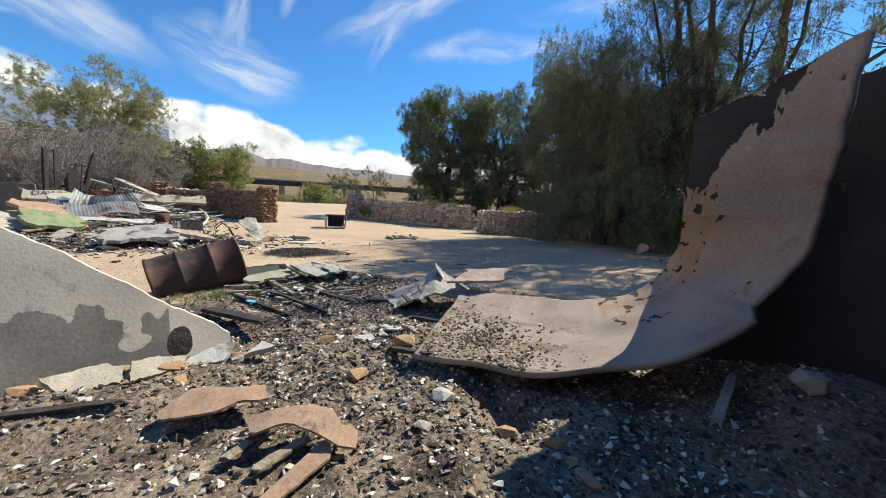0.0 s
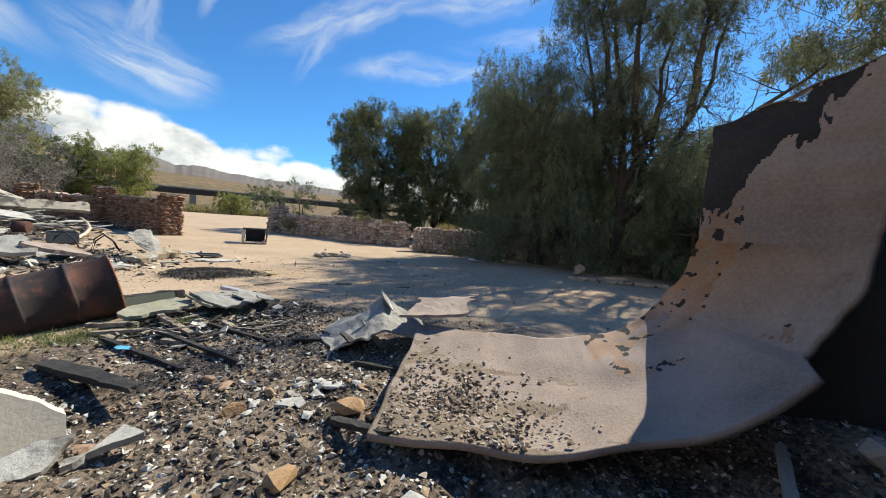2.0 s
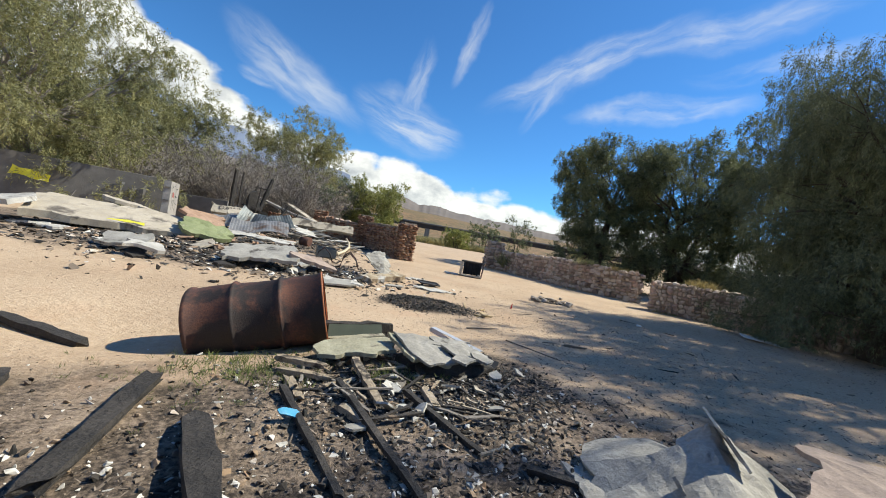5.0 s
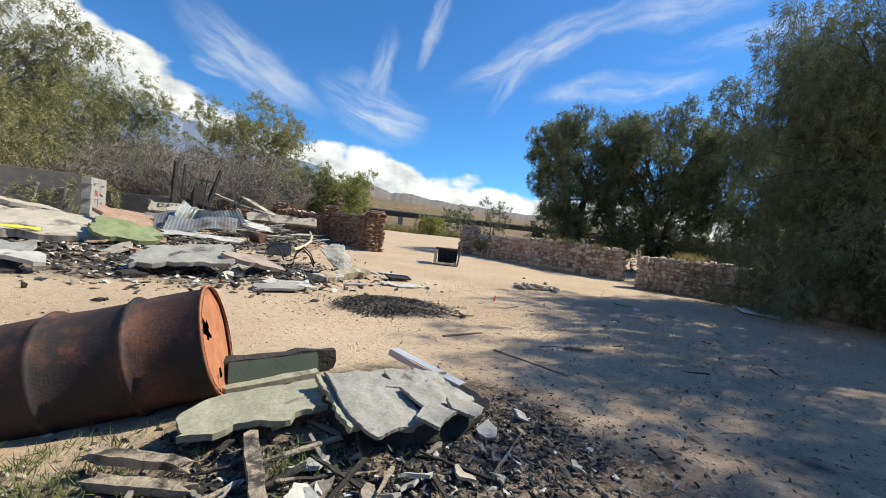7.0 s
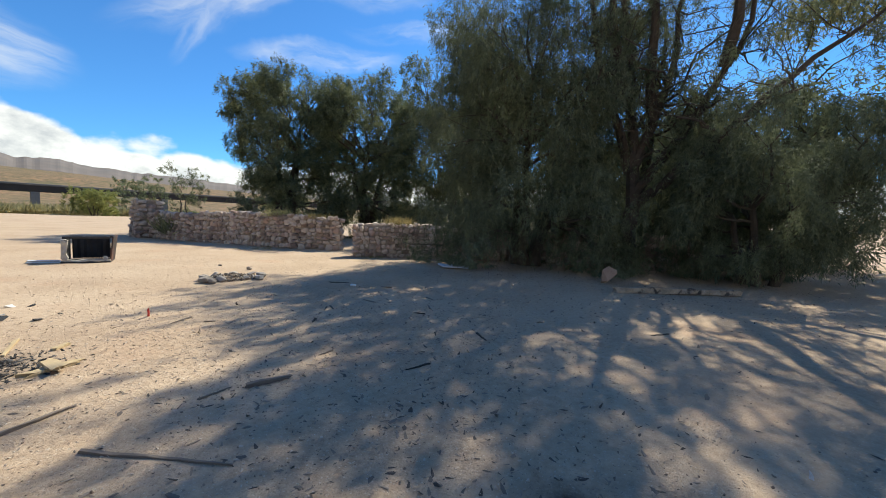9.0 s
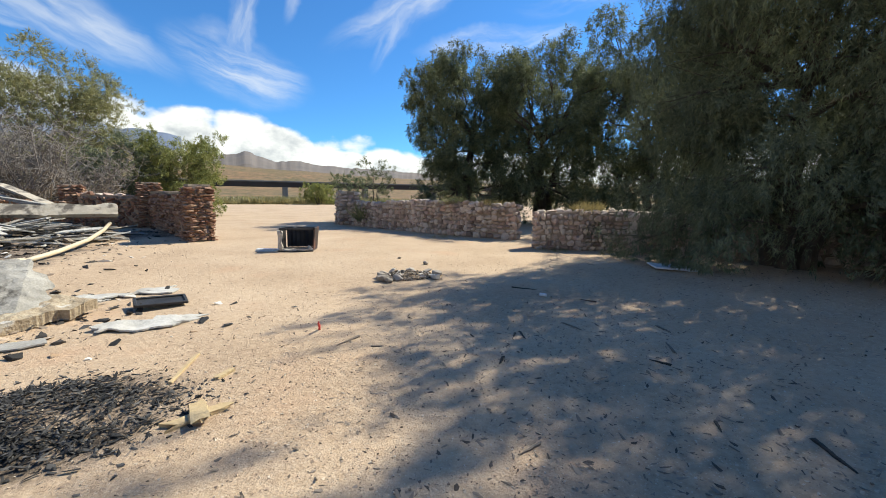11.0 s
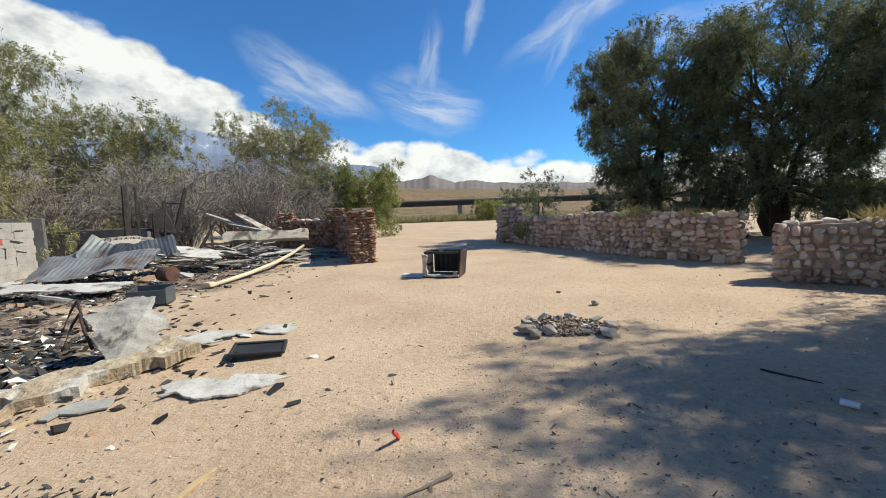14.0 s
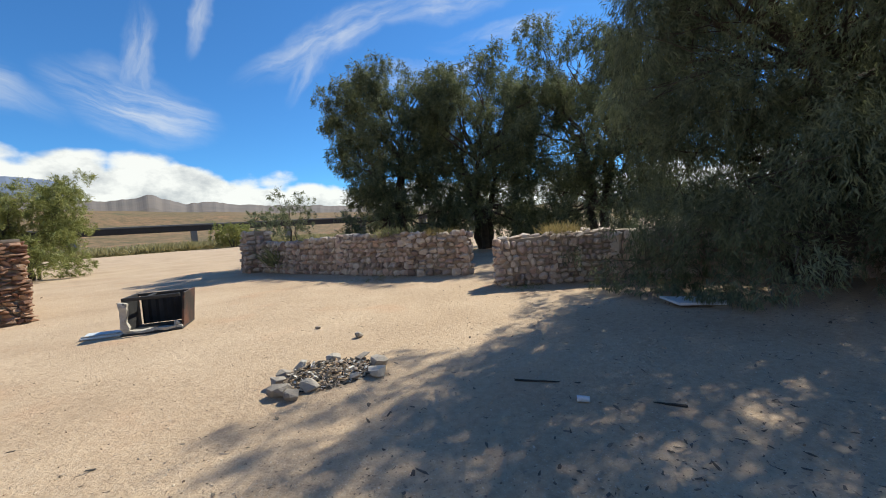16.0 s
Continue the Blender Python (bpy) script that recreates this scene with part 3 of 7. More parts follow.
def tube_arrays(points, radii, sides=6):
    """Rings of a tapered tube along points."""
    pts = [Vector(p) for p in points]
    verts, faces = [], []
    for k, p in enumerate(pts):
        d = (pts[min(k + 1, len(pts) - 1)] - pts[max(k - 1, 0)])
        if d.length < 1e-6:
            d = Vector((0, 0, 1))
        d.normalize()
        side = d.cross(Vector((0.3, 0.2, 1.0)) if abs(d.z) < 0.9 else Vector((1, 0, 0))).normalized()
        up = side.cross(d)
        for s in range(sides):
            a = 2 * math.pi * s / sides
            verts.append(tuple(p + (side * math.cos(a) + up * math.sin(a)) * radii[k]))
    for k in range(len(pts) - 1):
        for s in range(sides):
            a, b = k * sides + s, k * sides + (s + 1) % sides
            faces.append((a, b, b + sides, a + sides))
    faces.append(tuple(range(sides))[::-1])
    faces.append(tuple((len(pts) - 1) * sides + s for s in range(sides)))
    return verts, faces


def tube(name, points, radii, mat, parent=None, label="", sides=10):
    v, f = tube_arrays(points, radii, sides)
    ob = from_arrays(name, v, f, mat, parent, label)
    for p in ob.data.polygons:
        p.use_smooth = len(p.vertices) == 4
    return ob


def join_tubes(name, tubes, mat, parent=None, label=""):
    verts, faces = [], []
    for v, f in tubes:
        base = len(verts)
        verts += v
        faces += [tuple(i + base for i in face) for face in f]
    return from_arrays(name, verts, faces, mat, parent, label)


def triangles(name, verts, mat, parent):
    """Loose triangles, three corners each, as one mesh."""
    n = len(verts) // 3
    me = bpy.data.meshes.new(name)
    me.vertices.add(3 * n)
    me.vertices.foreach_set("co", verts.astype(np.float32).ravel())
    me.loops.add(3 * n)
    me.loops.foreach_set("vertex_index", np.arange(3 * n, dtype=np.int32))
    me.polygons.add(n)
    me.polygons.foreach_set("loop_start", np.arange(0, 3 * n, 3, dtype=np.int32))
    me.update(calc_edges=True)
    me.materials.append(mat)
    ob = new(name, me)
    ob.parent = parent
    return ob


def leaf_cloud(name, centres, radii, counts, length, width, droop, mat, parent, seed, squash=0.8):
    """Slender leaves and sprays round the given centres, hanging by droop."""
    rng = np.random.default_rng(seed)
    c = np.repeat(np.array(centres), counts, axis=0)
    r = np.repeat(np.array(radii), counts)[:, None]
    n = len(c)
    off = rng.normal(0, 1, (n, 3))
    off *= rng.uniform(0.05, 1.0, (n, 1)) ** 0.55 / (np.linalg.norm(off, axis=1, keepdims=True) + 1e-6) * r
    off[:, 2] *= squash
    p = c + off
    d = off / (np.linalg.norm(off, axis=1, keepdims=True) + 1e-6) * 0.7 + rng.normal(0, 0.55, (n, 3))
    d[:, 2] -= droop
    d /= np.linalg.norm(d, axis=1, keepdims=True)
    side = np.cross(d, rng.normal(0, 1, (n, 3)))
    side /= np.linalg.norm(side, axis=1, keepdims=True) + 1e-6
    ll = length * rng.uniform(0.6, 1.4, (n, 1))
    ww = width * rng.uniform(0.6, 1.3, (n, 1))
    a, b, e = p - side * ww / 2, p + side * ww / 2 + d * ll * 0.35, p + d * ll
    return triangles(name, np.stack([a, b, e], 1).reshape(-1, 3), mat, parent)


def sprays(name, centres, radii, leaves, length, width, droop, mat, parent, seed, squash=0.85, per=26):
    """Tufts of leaves on the shells of the given clumps: each tuft is drawn out downwards by droop, its leaves turned outwards."""
    rng = np.random.default_rng(seed)
    share = np.array(radii) ** 2
    tufts = np.maximum(2, leaves / per * share / share.sum()).astype(int)
    c = np.repeat(np.array(centres), tufts, axis=0)
    r = np.repeat(np.array(radii), tufts)[:, None]
    m = len(c)
    out = rng.normal(0, 1, (m, 3))
    out[:, 2] += 0.25
    out /= np.linalg.norm(out, axis=1, keepdims=True) + 1e-6
    t = c + out * r * rng.uniform(0.30, 1.0, (m, 1)) ** 0.6 * np.array([1, 1, squash])
    size = length * rng.uniform(0.35, 0.85, (m, 1))
    n = m * per
    spread = rng.normal(0, 1, (n, 3)) * np.repeat(size, per, axis=0) * np.array([0.55, 0.55, 0.5 + 1.1 * droop])
    spread[:, 2] -= np.repeat(size, per, axis=0)[:, 0] * droop
    p = np.repeat(t, per, axis=0) + spread
    p[:, 2] = np.maximum(p[:, 2], 0.12)
    o = np.repeat(out, per, axis=0)
    d = o * 0.55 + rng.normal(0, 0.5, (n, 3))
    d[:, 2] -= droop
    d /= np.linalg.norm(d, axis=1, keepdims=True) + 1e-6
    face = o + rng.normal(0, 0.45, (n, 3))
    side = np.cross(d, face)
    side /= np.linalg.norm(side, axis=1, keepdims=True) + 1e-6
    ll, ww = length * rng.uniform(0.6, 1.3, (n, 1)), width * rng.uniform(0.6, 1.3, (n, 1))
    a, b, e = p - side * ww / 2, p + side * ww / 2 + d * ll * 0.35, p + d * ll
    return triangles(name, np.stack([a, b, e], 1).reshape(-1, 3), mat, parent)


def wander(rnd, a, b, n, sway):
    """A crooked line from a to b."""
    a, b = Vector(a), Vector(b)
    pts = [a.lerp(b, k / n) for k in range(n + 1)]
    w = sway * (b - a).length
    for k in range(1, n):
        pts[k] = pts[k] + Vector((rnd.uniform(-w, w), rnd.uniform(-w, w), rnd.uniform(-w, w) * 0.6))
    return pts


def tree(name, label, x, y, height, spread, seed, leaves=40000, length=0.22, width=0.02, droop=0.6, leaf=None, bark=None,
         low=0.12, trunks=3, lobes=14, clumps=9, thick=0.16, clump_r=0.95, lobe_r=0.36, group="", category="tree"):
    """A many-stemmed tree: crooked tapering stems, a limb to every lobe of the crown, twigs to its clumps, and hanging sprays of fine leaves."""
    rnd = random.Random(seed)
    base = Vector((x, y, gz(x, y) * (1 if y < 40 else 0) - 0.05))
    ob = thing(name, label, category, group=group)
    tubes, forks = [], []
    wood = bark or M_BARK
    for k in range(trunks):
        a = 2 * math.pi * (k + rnd.uniform(-0.3, 0.3)) / trunks
        lean = spread * rnd.uniform(0.12, 0.34)
        tip = base + Vector((math.cos(a) * lean, math.sin(a) * lean, height * rnd.uniform(0.34, 0.52)))
        foot = base + Vector((math.cos(a), math.sin(a), 0)) * 0.12 * trunks / 2
        pts = wander(rnd, foot, tip, 6, 0.035)
        v, f = tube_arrays(pts, [thick * (1.15 - 0.6 * i / 6) for i in range(7)], 8)
        from_arrays("trunk", v, f, wood, ob)
        forks += [(p, thick * 0.5) for p in pts[3:]]
    centres, radii = [], []
    for k in range(lobes):
        f = (k + 0.5) / lobes
        a = k * 2.399 + rnd.uniform(-0.4, 0.4)
        h = low + (0.93 - low) * (f ** 0.85)
        wide = math.sin(math.pi * min(0.97, (0.16 + 0.84 * (1 - h)) ** 0.8)) ** 0.7 if h > 0.25 else 0.92
        rad = spread * wide * rnd.uniform(0.50, 0.92)
        c = base + Vector((math.cos(a) * rad, math.sin(a) * rad, height * h))
        lr = spread * lobe_r * rnd.uniform(0.75, 1.25)
        c.z = min(c.z, base.z + height - lr * 0.6)
        start, thick0 = min(forks, key=lambda q: (q[0] - c).length + 0.8 * max(0, q[0].z - c.z))
        pts = wander(rnd, start, c, 5, 0.07)
        v, f = tube_arrays(pts, [thick0 * (0.8 - 0.62 * i / 5) for i in range(6)], 6)
        from_arrays("limb", v, f, wood, ob)
        for j in range(clumps):
            v = Vector((rnd.gauss(0, 1), rnd.gauss(0, 1), rnd.gauss(0, 0.8)))
            v = v.normalized() * lr * rnd.uniform(0.35, 1.15)
            q = c + v
            if q.z < base.z + 0.25:
                q.z = base.z + 0.25 + rnd.uniform(0, 0.3)
            mid = pts[3 + j % 3]
            tubes.append(tube_arrays(wander(rnd, mid, q, 3, 0.09), [thick0 * 0.17, thick0 * 0.13, thick0 * 0.09, thick0 * 0.04], 4))
            centres.append(tuple(q))
            radii.append(clump_r * rnd.uniform(0.6, 1.35) * spread / 4.0)
    tagged(join_tubes("twig", tubes, wood, ob), kind="stuff")
    if leaves:
        tagged(sprays("crown", centres, radii, leaves, length, width, droop, leaf or M_LEAF_DARK, ob, seed), kind="stuff")
    return ob


def open_tree(label, stems, seed, leaves, length, width, droop, leaf, thick=0.2, bare=0.45, reach=1.0, group=""):
    """An open tree from its main stems, each a line of points: side branches off the upper part of each, twigs, and tufts at their ends."""
    rnd = random.Random(seed)
    ob = thing("tamarisk", label, "tree", group=group)
    tubes, centres, radii = [], [], []
    for k, line in enumerate(stems):
        pts = []
        for a, b in zip(line, line[1:]):
            pts += wander(rnd, a, b, 4, 0.03)[:-1]
        pts.append(Vector(line[-1]))
        n = len(pts) - 1
        r0 = thick * (1.0 if k == 0 else 0.62)
        v, f = tube_arrays(pts, [r0 * (1 - 0.82 * i / n) for i in range(n + 1)], 9)
        from_arrays("trunk" if k == 0 else "limb", v, f, M_BARK, ob)
        for j in range(16):
            # stems after the sixth carry leaves only near the tip, as overhead shade
            i = rnd.randint(int(n * (0.8 if k > 5 else bare)), n)
            s = pts[i]
            e = s + Vector((rnd.gauss(0, 0.9), rnd.gauss(0, 0.9), rnd.gauss(0.55, 0.55))) * reach
            r1 = max(0.014, r0 * (1 - 0.82 * i / n) * 0.40)
            way = wander(rnd, s, e, 4, 0.08)
            tubes.append(tube_arrays(way, [r1 * (1 - 0.7 * q / 4) for q in range(5)], 5))
            for g in range(5):
                w = way[rnd.randint(1, 4)]
                q = w + Vector((rnd.gauss(0, 0.45), rnd.gauss(0, 0.45), rnd.gauss(0.05, 0.40))) * reach
                tubes.append(tube_arrays(wander(rnd, w, q, 3, 0.1), [r1 * 0.36, r1 * 0.28, r1 * 0.2, r1 * 0.1], 4))
                if rnd.random() < (0.34 if 2.6 < q.z < 6.2 else 0.7):
                    centres.append(tuple(q))
                    radii.append(rnd.uniform(0.16, 0.42) * reach)
        for g in range(12):
            centres.append(tuple(pts[-1] + Vector((rnd.gauss(0, 0.9), rnd.gauss(0, 0.9), rnd.gauss(0.1, 0.45))) * reach))
            radii.append(rnd.uniform(0.28, 0.5) * reach)
    tagged(join_tubes("twig", tubes, M_BARK, ob), kind="stuff")
    tagged(sprays("crown", centres, radii, leaves, length, width, droop, leaf, ob, seed), kind="stuff")
    return ob


def bare_shrub(label, x, y, height, spread, seed, stems=26, group="bare grey shrubs"):
    """A leafless shrub: arching grey stems that fork into fine twigs."""
    rnd = random.Random(seed)
    base = Vector((x, y, gz(x, y) - 0.03))
    ob = thing("dead_shrub", label, "shrub", group=group)
    tubes = []
    for k in range(stems):
        a = rnd.uniform(0, 6.283)
        tip = base + Vector((math.cos(a), math.sin(a), 0)) * spread * rnd.uniform(0.3, 1.0) + Vector((0, 0, height * rnd.uniform(0.45, 1.0)))
        pts = wander(rnd, base + Vector((rnd.uniform(-0.3, 0.3), rnd.uniform(-0.3, 0.3), 0)), tip, 5, 0.07)
        tubes.append(tube_arrays(pts, [0.05, 0.04, 0.032, 0.024, 0.017, 0.009], 5))
        for j in range(12):
            s = pts[rnd.randint(2, 5)]
            e = s + Vector((rnd.gauss(0, 0.5), rnd.gauss(0, 0.5), rnd.gauss(0.25, 0.4))) * spread * 0.32
            tubes.append(tube_arrays(wander(rnd, s, e, 3, 0.12), [0.015, 0.012, 0.010, 0.006], 4))
            for i in range(3):
                g = s.lerp(e, rnd.uniform(0.4, 1.0))
                h = g + Vector((rnd.gauss(0, 1), rnd.gauss(0, 1), rnd.gauss(0.1, 0.8))) * 0.16 * spread / 2
                tubes.append(tube_arrays([g, g.lerp(h, 0.5) + Vector((0, 0, 0.02)), h], [0.009, 0.008, 0.005], 3))
    tagged(join_tubes("branch", tubes, M_GREYBARK, ob), kind="stuff")
    return ob


# ---- the large structure ----
ground_sheet()


def hills():
    """The ridge with its small peak at the end of the plain, and the range to the left, bluish with painted haze."""
    verts, faces = [], []
    cols = 700
    for i in range(cols + 1):
        az = -62 + 130 * i / cols
        el = 4.95 - 0.055 * az + 0.35 * noise.noise((az * 0.35, 1.0, 0.0)) + 0.18 * noise.noise((az * 1.3, 4.0, 0.0))
        el += 0.50 * math.exp(-((az - 0.0) / 0.9) ** 2) + 0.40 * math.exp(-((az + 0.3) / 2.4) ** 2) + 0.28 * math.exp(-((az - 5.5) / 1.6) ** 2)
        for r, f in ((2500, -0.2), (3100, 0.75), (3500, 0.90), (3900, 1.0), (4150, 0.9)):
            x, y = r * math.sin(radians(az)), r * math.cos(radians(az))
            verts.append((x, y, r * math.tan(radians(el * f)) + 9 * noise.noise((x * 0.0015, y * 0.0015, 0))))
    for i in range(cols):
        for j in range(4):
            a = i * 5 + j
            faces.append((a, a + 5, a + 6, a + 1))
    tagged(from_arrays("backdrop_hill", verts, faces, M_HILL), "low dry brown desert hills with one small peak", "hill", kind="structure")
    verts, faces = [], []
    for i in range(161):
        az = -75 + 68 * i / 160
        t = (az + 75) / 68
        el = 10.6 - 4.0 * max(0.0, t - 0.72) * 3.2 + 1.6 * noise.noise((az * 0.11, 7.0, 0)) + 0.7 * noise.noise((az * 0.42, 2.0, 0)) + 0.25 * noise.noise((az * 1.5, 2.0, 0))
        for r, f in ((4300, 0.45), (4450, 0.8), (4600, 1.0), (4800, 0.3)):
            verts.append((r * math.sin(radians(az)), r * math.cos(radians(az)), r * math.tan(radians(max(4.0, el) * f))))
    for i in range(160):
        for j in range(3):
            a = i * 4 + j
            faces.append((a, a + 4, a + 5, a + 1))
    tagged(from_arrays("backdrop_mountain", verts, faces, M_MOUNTAIN), "far mountain range with pale summits, distance haze painted as blue", "mountain", kind="structure")


hills()


def bridge():
    """A long plate-girder bridge beyond the yard, on low piers."""
    ob = thing("bridge", "long dark steel girder bridge with a pale deck, on piers", "bridge", pose(5, 92, 0, 0, 0, -2.0))
    deck = box_bm(190, 3.0, 0.35, 0.03, (0, 0, 4.75))
    part("deck", deck, M_BRIDGEDECK, ob, "pale concrete bridge deck")
    for side in (-1.2, 1.2):
        part("girder", box_bm(190, 0.25, 1.15, 0.02, (0, side, 3.60)), M_BRIDGE, ob, "dark rusty steel plate girder")
    stiff = box_bm(0.12, 0.06, 1.1, 0.0, (0, 0, 0))
    me = bpy.data.meshes.new("stiffener")
    stiff.to_mesh(me)
    stiff.free()
    me.materials.append(M_BRIDGE)
    for k in range(-31, 32):
        o = new("stiffener", me)
        o.parent = ob
        o.matrix_basis = pose(k * 3.0, -1.36, 3.6)
    for k in range(-4, 5):
        part("pier", box_bm(1.2, 2.6, 6.0, 0.06, (k * 20 + 4, 0, -2.42)), M_BRIDGEDECK, ob, "concrete bridge pier")


bridge()

STONES = [lump_mesh("stone", 100 + k, M_STONE, 22, 0.50) for k in range(12)]
LEDGES = [lump_mesh("stone", 160 + k, M_LEDGE, 16, 0.85) for k in range(8)]


def place_stone(parent, me, m, w, d, h):
    o = new("stone", me)
    o.parent = parent
    o.matrix_basis = m @ Matrix.Diagonal((w, d, h, 1))


def stone_face(parent, a, b, h0, h1, out, seed, size=0.20, meshes=None, flat=1.0, ground=True, turn=4.0):
    """Courses of rough stones on one face of a wall, from a to b, with its height from h0 to h1; out: the side that the face looks to."""
    rnd = random.Random(seed)
    a, b = Vector(a), Vector(b)
    run = (b - a).length
    ang = math.degrees(math.atan2(b.y - a.y, b.x - a.x))
    nrm = Vector((math.sin(radians(ang)), -math.cos(radians(ang)), 0)) * out
    z = 0.0
    top = max(h0, h1)
    while z < top - 0.03:
        ch = size * flat * rnd.uniform(0.65, 1.15)
        s = -rnd.uniform(0.0, 0.06)
        while s < run:
            w = size * rnd.uniform(0.65, 1.7)
            mid = min(s + w / 2, run)
            lim = h0 + (h1 - h0) * mid / run + rnd.uniform(-0.05, 0.06)
            hh = ch * rnd.uniform(0.75, 1.35)
            if z + ch * 0.55 < lim:
                p = a.lerp(b, mid / run)
                g = gz(p.x, p.y) if ground else 0.0
                c = p + nrm * rnd.uniform(-0.015, 0.03)
                m = pose(c.x, c.y, g + z + ch / 2 + rnd.uniform(-0.12, 0.12) * size, rnd.uniform(-turn, turn), rnd.uniform(-turn * 1.5, turn * 1.5), ang + rnd.uniform(-turn, turn))
                place_stone(parent, rnd.choice(meshes or STONES), m, w * 1.02, rnd.uniform(0.16, 0.24), hh * 1.05)
            s += w
        z += ch


def wall_core(parent, pts, hs, th, mat=None, name="core"):
    """The mortared body of a wall that follows pts with heights hs."""
    bm = bmesh.new()
    rings = []
    for k, (p, h) in enumerate(zip(pts, hs)):
        p = Vector((*p[:2], 0))
        d = Vector((*pts[min(k + 1, len(pts) - 1)][:2], 0)) - Vector((*pts[max(k - 1, 0)][:2], 0))
        side = Vector((-d.y, d.x, 0)).normalized() * th / 2
        g = gz(p.x, p.y)
        rings.append([bm.verts.new(c) for c in (p - side + Vector((0, 0, g - 0.2)), p + side + Vector((0, 0, g - 0.2)), p + side + Vector((0, 0, g + h)), p - side + Vector((0, 0, g + h)))])
    for r, s in zip(rings, rings[1:]):
        for i in range(4):
            bm.faces.new((r[i], r[(i + 1) % 4], s[(i + 1) % 4], s[i]))
    bm.faces.new(rings[0][::-1])
    bm.faces.new(rings[-1])
    bmesh.ops.recalc_face_normals(bm, faces=bm.faces)
    return part(name, bm, mat or M_MORTAR, parent)


def top_stones(parent, pts, hs, th, seed, size=0.2, meshes=None):
    rnd = random.Random(seed)
    for (p, h), (q, k) in zip(zip(pts, hs), zip(pts[1:], hs[1:])):
        run = math.hypot(q[0] - p[0], q[1] - p[1])
        ang = math.degrees(math.atan2(q[1] - p[1], q[0] - p[0]))
        s = 0.0
        while s < run:
            w = size * rnd.uniform(0.7, 1.5)
            f = min(1.0, (s + w / 2) / run)
            x, y = p[0] + (q[0] - p[0]) * f, p[1] + (q[1] - p[1]) * f
            off = rnd.uniform(-0.08, 0.08)
            x += -math.sin(radians(ang)) * off
            y += math.cos(radians(ang)) * off
            m = pose(x, y, gz(x, y) + h + (k - h) * f + rnd.uniform(-0.03, 0.03), rnd.uniform(-10, 10), rnd.uniform(-10, 10), ang + rnd.uniform(-20, 20))
            place_stone(parent, rnd.choice(meshes or STONES), m, w, th * rnd.uniform(0.75, 1.0), rnd.uniform(0.09, 0.17))
            s += w * 0.9


def corner_faces(parent, x0, y0, ang, w, d, h, seed, size, meshes, flat):
    """Stones on all four sides of a pier whose near corner stands at (x0, y0)."""
    r = Matrix.Rotation(radians(ang), 3, "Z")
    o = Vector((x0, y0, 0))
    c = [o, o + r @ Vector((w, 0, 0)), o + r @ Vector((w, d, 0)), o + r @ Vector((0, d, 0))]
    for k in range(4):
        stone_face(parent, c[k], c[(k + 1) % 4], h, h, 1, seed + k, size, meshes, flat, turn=2.5)
    mid = (c[0] + c[2]) / 2
    bm = box_bm(w * 0.94, d * 0.94, h + 0.2, 0.01, (0, 0, -0.2))
    bmesh.ops.transform(bm, matrix=pose(mid.x, mid.y, gz(mid.x, mid.y), 0, 0, ang), verts=bm.verts)
    part("core", bm, M_MORTAR, parent)
    cap = sheet_bm(w * 1.06, d * 1.06, 0.05, seed + 9, 5, 5, 0.02, 0.006)
    bmesh.ops.transform(cap, matrix=pose(mid.x, mid.y, gz(mid.x, mid.y) + h - 0.005, 0, 0, ang), verts=cap.verts)
    part("cap", cap, M_CAP, parent, "flat pale mortar cap")


def right_wall():
    ob = thing("wall_gate_side", "low rubble stone wall with uneven mortared courses, in shade", "stone wall", kind="structure")
    pts = [(5.0, 4.9), (5.6, 2.9), (6.3, 0.8), (7.15, -1.5), (7.95, -2.75)]
    hs = [1.02, 0.98, 1.10, 1.04, 0.98]
    wall_core(ob, pts, hs, 0.34)
    for k in range(4):
        (x0, y0), (x1, y1) = pts[k], pts[k + 1]
        d = Vector((x1 - x0, y1 - y0, 0)).normalized()
        n = Vector((d.y, -d.x, 0)) * 0.17
        stone_face(ob, (x0 + n.x, y0 + n.y, 0), (x1 + n.x, y1 + n.y, 0), hs[k], hs[k + 1], 1, 20 + k, 0.165)
    stone_face(ob, (7.80, -2.88, 0), (8.14, -2.68, 0), 0.98, 0.98, 1, 31, 0.2)
    top_stones(ob, pts, hs, 0.36, 33)
    ob2 = thing("pier_gate_far", "square rubble stone gate pier at the end of the wall", "stone pier", kind="structure")
    corner_faces(ob2, 4.45, 5.0, 0.0, 0.75, 0.75, 1.42, 40, 0.22, STONES, 0.9)


right_wall()


def near_pier():
    ob = thing("wall_gate_near", "broken rubble stone wall end with dark mortar and dry weeds on top", "stone wall", kind="structure")
    pts = [(7.25, -4.55), (8.05, -5.15), (8.9, -5.85), (10.2, -7.4), (11.3, -9.8), (12.0, -12.5)]
    hs = [0.88, 0.92, 0.95, 0.95, 0.9, 0.85]
    wall_core(ob, pts, hs, 0.44)
    for k in range(5):
        (x0, y0), (x1, y1) = pts[k], pts[k + 1]
        d = Vector((x1 - x0, y1 - y0, 0)).normalized()
        n = Vector((d.y, -d.x, 0)) * 0.21
        stone_face(ob, (x0 + n.x, y0 + n.y, 0), (x1 + n.x, y1 + n.y, 0), hs[k], hs[k + 1], 1, 50 + k, 0.125 if k < 2 else 0.20)
    d = Vector((0.8, -0.6, 0))
    stone_face(ob, (7.25 + 0.13, -4.55 + 0.18, 0), (7.25 - 0.13, -4.55 - 0.18, 0), 0.88, 0.88, 1, 61, 0.13)
    top_stones(ob, pts[:3], hs[:3], 0.42, 63)


near_pier()


